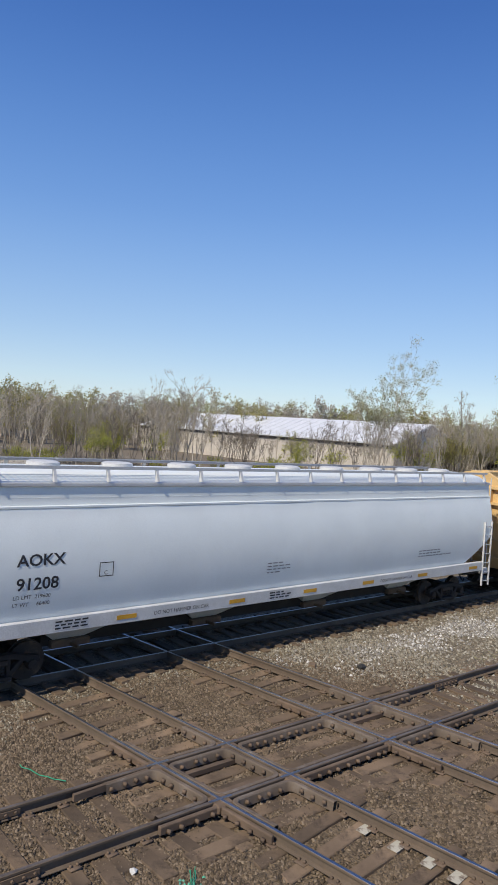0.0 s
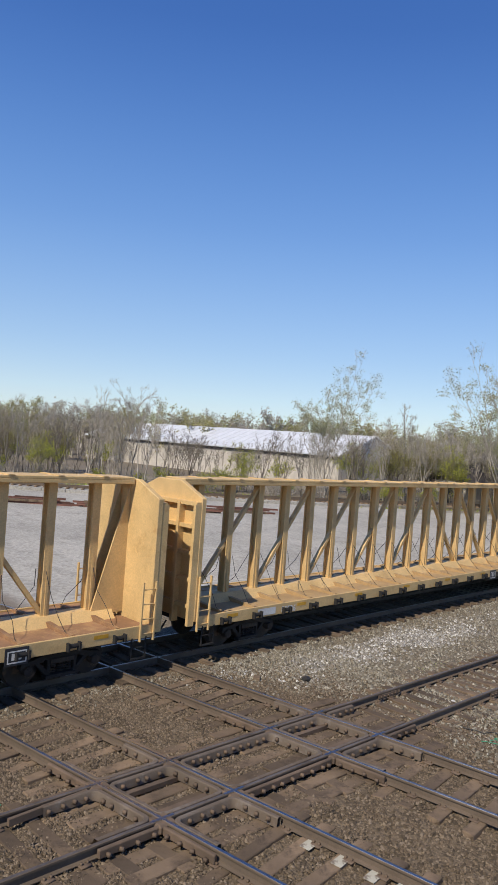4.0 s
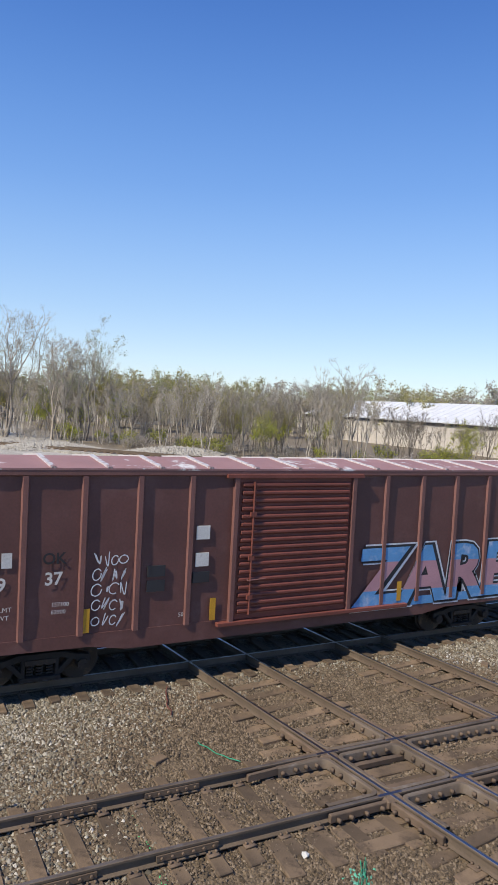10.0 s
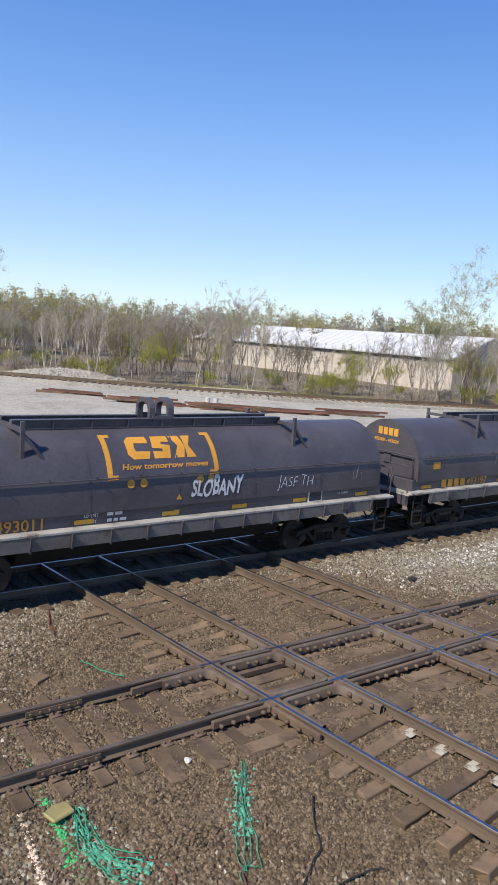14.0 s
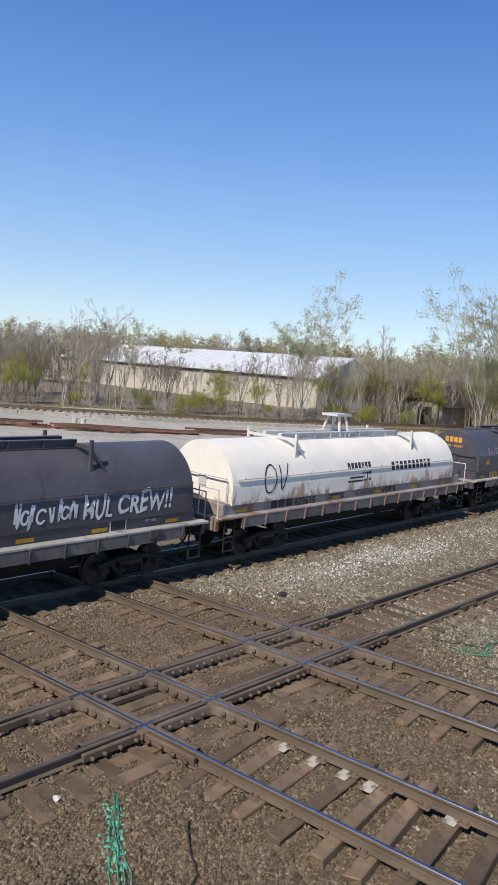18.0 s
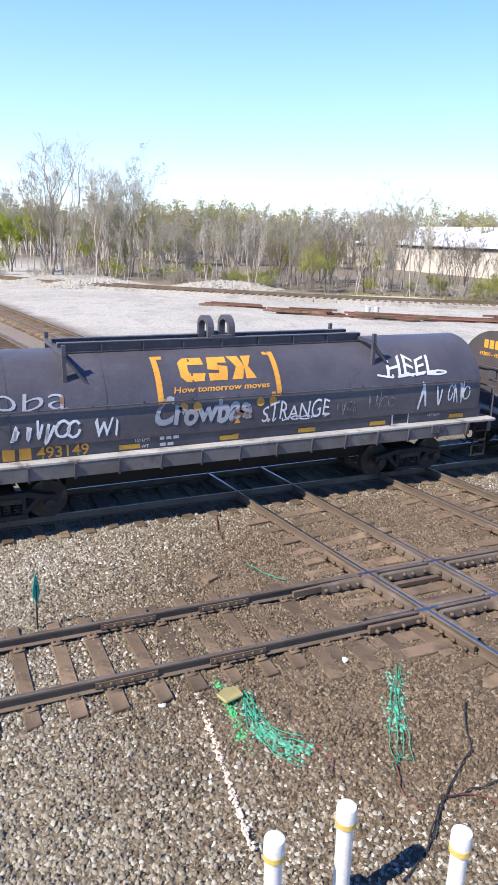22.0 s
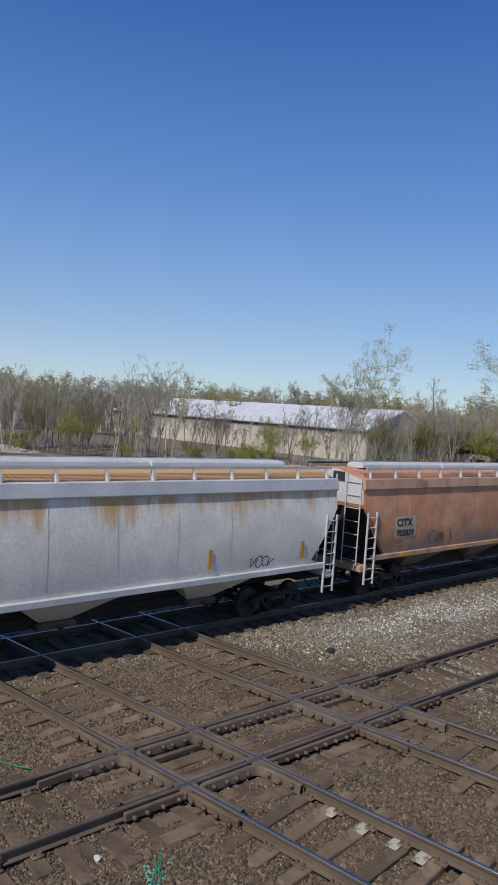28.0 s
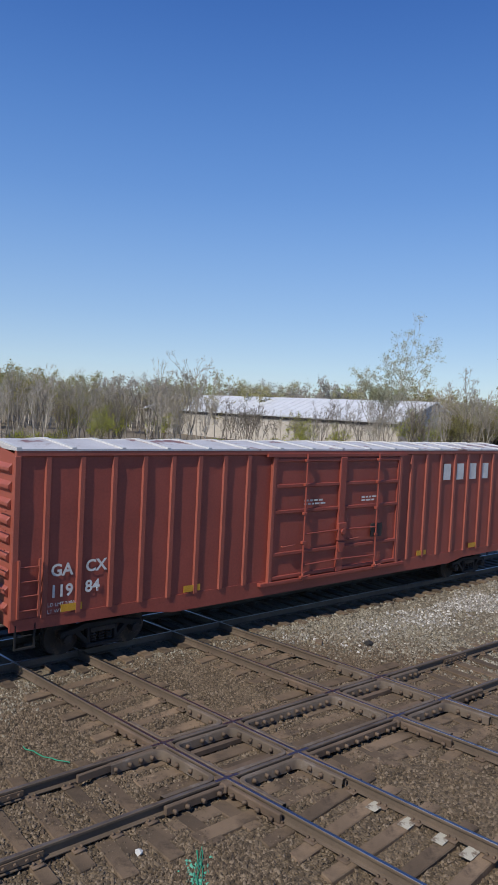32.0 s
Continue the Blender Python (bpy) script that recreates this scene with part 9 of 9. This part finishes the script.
# ---- near clutter ----
ROPE_GREEN = worn("rope_green", (0.03, 0.30, 0.17), 0.7, 0.0, 0.25)
PAINT_GREEN = worn("paint_green", (0.06, 0.42, 0.15), 0.7, 0.0, 0.2)
CABLE_BLACK = worn("cable_black", (0.03, 0.028, 0.026), 0.6)
CABLE_RED = worn("cable_red", (0.17, 0.055, 0.04), 0.7)
TEAL = worn("target_teal", (0.01, 0.36, 0.25), 0.5, 0.0, 0.1)
PIPE_WHITE = worn("pipe_white", (0.72, 0.71, 0.68), 0.4, 0.0, 0.05)
PIPE_BAND = worn("pipe_band_yellow", (0.62, 0.45, 0.12), 0.5, 0.0, 0.1)


def cable(name, label, pts, r, material, wander=0.05, seed=0):
    """A cable lying on the ground through the points."""
    q = random.Random(seed)
    way = []
    for (x0, y0), (x1, y1) in zip(pts, pts[1:]):
        for k in range(5):
            f = k / 5
            x, y = x0 + (x1 - x0) * f + q.uniform(-wander, wander), y0 + (y1 - y0) * f + q.uniform(-wander, wander)
            way.append((x, y, ground_z(x, y) + 0.035 + q.uniform(0, 0.02)))
    bm = bmesh.new()
    tube(bm, way, r, 6)
    tagged(new(name, mesh_of(name, bm, material, True)), label, "cable", "cables on the ballast")


def clutter():
    q = random.Random(9)
    # cable fans by the near track
    for k in range(6):
        o = 0.05 * k
        cable("green_cable", "teal green cable fanned out over the ballast", [(3.40 + 0.02 * k, 7.85), (3.20 + o, 7.1 + 0.02 * k), (3.30 + o, 6.55 + 0.06 * k), (3.55 + 0.06 * k, 6.2 + 0.08 * k)], 0.0065, ROPE_GREEN, 0.03, k)
    for k in range(4):
        o = 0.045 * k
        cable("green_cable", "teal green cable hanging from the crossing timbers", [(5.80 + 0.03 * k, 7.6), (5.2 + o, 6.83), (4.75 + o, 6.15 - 0.1 * k), (4.55 + o, 5.7 + 0.1 * k)], 0.0055, ROPE_GREEN, 0.03, 20 + k)
    for k in range(3):
        cable("green_cable", "faded green cable lying east of the crossing", [(14.7 + 0.2 * k, 7.3), (15.2, 6.6 + 0.15 * k), (15.4 + 0.3 * k, 6.9), (16.9, 8.0 - 0.3 * k)], 0.008, ROPE_GREEN, 0.08, 40 + k)
    cable("black_cable", "loose black cable on the ballast", [(6.22, 6.53), (5.65, 5.74), (4.88, 5.25), (4.26, 4.74), (3.7, 4.42)], 0.010, CABLE_BLACK, 0.03, 50)
    cable("black_cable", "loose black cable on the ballast", [(4.3, 4.75), (4.88, 5.25), (5.51, 5.19), (6.33, 5.14)], 0.010, CABLE_BLACK, 0.03, 51)
    cable("red_cable", "loose dull red cable on the ballast", [(4.72, 6.16), (4.45, 5.4), (4.57, 5.13)], 0.008, CABLE_RED, 0.03, 60)
    cable("red_cable", "loose dull red cable on the ballast", [(4.6, 5.0), (4.92, 5.29), (5.38, 5.06), (5.62, 4.39), (5.99, 4.22)], 0.008, CABLE_RED, 0.03, 61)
    cable("red_cable", "loose dull red cable on the ballast", [(3.55, 6.75), (3.79, 6.66), (3.97, 6.25), (3.76, 5.92)], 0.008, CABLE_RED, 0.02, 62)
    cable("black_cable", "thin black cable east of the crossing", [(15.0, 8.0), (15.6, 7.0), (17.0, 6.6), (18.5, 7.0)], 0.01, CABLE_BLACK, 0.1, 63)
    cable("green_cable", "thin green cable beside the near track", [(5.05, 11.6), (5.3, 11.0), (5.52, 10.65)], 0.009, ROPE_GREEN, 0.03, 70)
    cable("old_strap", "rusty strap lying on the ballast", [(5.45, 14.3), (5.2, 13.5), (5.0, 12.7)], 0.012, CABLE_RED, 0.04, 71)
    # spray marks on stones and ties
    r = np.random.default_rng(4)
    f = r.uniform(0, 1, 420)
    p = np.stack([3.38 - 0.3 * f + r.normal(0, 0.04, 420), 10.7 - 4.0 * f + r.normal(0, 0.03, 420), np.full(420, -0.23)], 1)
    p = p[(np.abs(p[:, 1] - 8.6) > 0.12) & (np.abs(p[:, 1] - 10.11) > 0.12)]
    gravel("painted_stones", p, 0.026, PAINT_GREEN, "ballast stones sprayed bright green")
    f = r.uniform(0, 1, 300)
    p = np.stack([2.83 - 0.33 * f + r.normal(0, 0.022, 300), 8.16 - 2.8 * f + r.normal(0, 0.03, 300), np.full(300, -0.23)], 1)
    gravel("marked_stones", p, 0.022, worn("paint_pink", (0.62, 0.52, 0.44), 0.8), "ballast stones in a faded pink paint line")
    # teal overspray on the stones under the two cable fans
    teal = stony("paint_teal", [(0.07, 0.36, 0.24), (0.13, 0.42, 0.31), (0.10, 0.26, 0.19)])
    for way, n in (([(3.40, 7.7), (3.32, 7.1), (3.45, 6.7), (3.75, 6.45)], 230), ([(5.75, 7.5), (5.3, 6.9), (4.95, 6.35)], 170)):
        g = r.uniform(0, len(way) - 1.001, n)
        i = g.astype(int)
        w = np.array(way)
        xy = w[i] + (w[i + 1] - w[i]) * (g - i)[:, None] + r.normal(0, 0.085, (n, 2))
        p = np.concatenate([xy, np.array([[ground_z(x, y) + 0.02] for x, y in xy])], 1)
        gravel("sprayed_stones", p, 0.025, teal, "ballast stones oversprayed with teal paint")
    # painted tie ends on the main line
    white = worn("tie_paint_white", (0.50, 0.47, 0.38), 0.8, 0.0, 0.2, (0.16, 0.12, 0.09), (0.48, 0.62), 6.0)
    patches = []
    for x, y in ((8.65, 6.95), (8.69, 6.38), (8.78, 5.86), (8.81, 5.43), (9.07, 4.24)):
        patches.append((x, y, -0.168, 0.17, 0.09, 0.004, 7))
    ob = thing("tie_paint", "worn white paint on the crossing ties", "paint mark")
    for spec in patches:
        bm = bmesh.new()
        x, y, z, hx, hy, hz, turn = spec
        B(bm, -hx, hx, -hy, hy, -hz, hz)
        part("paint_patch", bm, white, ob).matrix_basis = pose(x, y, z, 0, 0, turn)
    # marker target on its rod
    ob = thing("track_target", "teal diamond target on a thin rod in the ballast", "marker")
    bm = bmesh.new()
    tube(bm, [(0.99, 10.64, -0.35), (1.0, 10.63, 0.55)], 0.016, 6)
    part("rod", bm, CABLE_BLACK, ob)
    bm = bmesh.new()
    prism(bm, [(0.93, 0.42), (1.0, 0.2), (1.07, 0.42), (1.0, 0.78)], 10.62, 10.63, "y")
    bm.transform(Matrix.Translation((1.0, 10.625, 0)) @ Matrix.Rotation(radians(25), 4, "Z") @ Matrix.Translation((-1.0, -10.625, 0)))
    part("target_plate", bm, TEAL, ob)
    # dark lumps and pale scraps
    for x, y, s, material, lab in ((-3.97, 11.4, 0.2, CABLE_BLACK, "dark broken rubber lump on the ballast"), (-1.35, 10.95, 0.13, CABLE_BLACK, "small dark lump on the ballast"), (14.4, 12.1, 0.15, CABLE_BLACK, "dark lump of coal on pale ballast"),
                                   (8.4, 10.85, 0.05, WALL_WHITE, "white scrap on the brown earth"), (16.45, 9.05, 0.06, WALL_WHITE, "white scrap between the rails"), (5.2, 8.05, 0.07, WALL_WHITE, "white scrap by the tie ends"), (2.3, 8.0, 0.06, WALL_WHITE, "white scrap on the ballast")):
        bm = bmesh.new()
        bmesh.ops.create_icosphere(bm, subdivisions=1, radius=s)
        for v in bm.verts:
            v.co *= 1 + 0.45 * noise.noise(v.co * 9 + Vector((x, y, 0)))
            v.co.z *= 0.55
        o = new("lump", mesh_of("lump", bm, material))
        o.matrix_basis = pose(x, y, ground_z(x, y) + s * 0.3, 0, 0, q.uniform(0, 90))
        tagged(o, lab, "debris")
    bm = bmesh.new()
    prism(bm, [(-0.16, -0.1), (0.15, -0.12), (0.18, 0.08), (0.0, 0.14), (-0.17, 0.1)], 0, 0.05, "z")
    o = new("plastic_cover", mesh_of("plastic_cover", rounded(bm, 0.015), worn("plastic_tan", (0.34, 0.29, 0.12), 0.6)))
    o.matrix_basis = pose(3.21, 7.8, -0.17, 8, 0, 20)
    tagged(o, "tan plastic cover lying on a tie end", "debris")
    # loose timbers and stakes by the track
    for x, y, turn in ((3.05, 10.35, 20), (2.6, 10.5, -10), (-0.4, 10.55, 5), (4.2, 11.3, 30), (13.4, 12.9, 40)):
        bm = bmesh.new()
        B(bm, -0.16, 0.16, -0.09, 0.09, 0, 0.08)
        o = new("wood_block", mesh_of("wood_block", rounded(bm, 0.012), TIE))
        o.matrix_basis = pose(x, y, ground_z(x, y) - 0.01, 4, 3, turn)
        tagged(o, "weathered brown wood block on the ballast", "wood block", "wood blocks on the ballast")
    # white capped pipes below the platform
    for x, y, z in ((3.05, 4.5, 0.9), (3.86, 3.85, 0.9), (2.26, 4.41, 0.9), (3.95, 3.18, 0.9)):
        ob = thing("vent_pipe", "white capped pipe with a yellow band", "pipe", "white pipes before the platform")
        bm = bmesh.new()
        tube(bm, [(x, y, -0.4), (x, y, z - 0.16)], 0.082, 20)
        part("shaft", bm, PIPE_WHITE, ob, smooth=True)
        bm = bmesh.new()
        tube(bm, [(x, y, z - 0.16), (x, y, z - 0.03), (x, y, z - 0.01), (x, y, z)], [0.098, 0.098, 0.092, 0.07], 20)
        part("cap", bm, PIPE_WHITE, ob, smooth=True)
        bm = bmesh.new()
        tube(bm, [(x, y, z - 0.215), (x, y, z - 0.155)], 0.101, 20)
        part("band", bm, PIPE_BAND, ob, smooth=True)


clutter()


def tufts():
    pts = []
    for cx, cy, n, s in ((15.2, 7.0, 60, 0.4), (16.6, 7.6, 40, 0.5), (18.5, 10.9, 30, 0.4)):
        for k in range(n):
            x, y = cx + nrng.normal(0, s), cy + nrng.normal(0, s * 0.5)
            pts.append((x, y, ground_z(x, y)))
    grass("weeds", np.array(pts), 0.06, "small weeds between the tracks", 0.12)


tufts()


# ---- what moves ----
def gone(t):
    """Metres that the slowing train has rolled by t seconds."""
    return 9.5205 * t - 0.011615 * t ** 2 - 0.0022386 * t ** 3 + 0.00004775 * t ** 4


def motions():
    lean = math.degrees(math.atan(AK))
    for car, u in cars:
        walk(car, [(t, pose(u - gone(t), a_mid(u - gone(t)), 0, 0, 0, lean)) for t in [k * 0.5 for k in range(65)]])
    steps = [k / 15 for k in range(481)]
    turns = [-math.degrees(gone(t) / 0.42) for t in steps]
    for w, x in wheelsets:
        walk(w, [(t, pose(x, 0, 0.42, 0, a, 0)) for t, a in zip(steps, turns)])


motions()
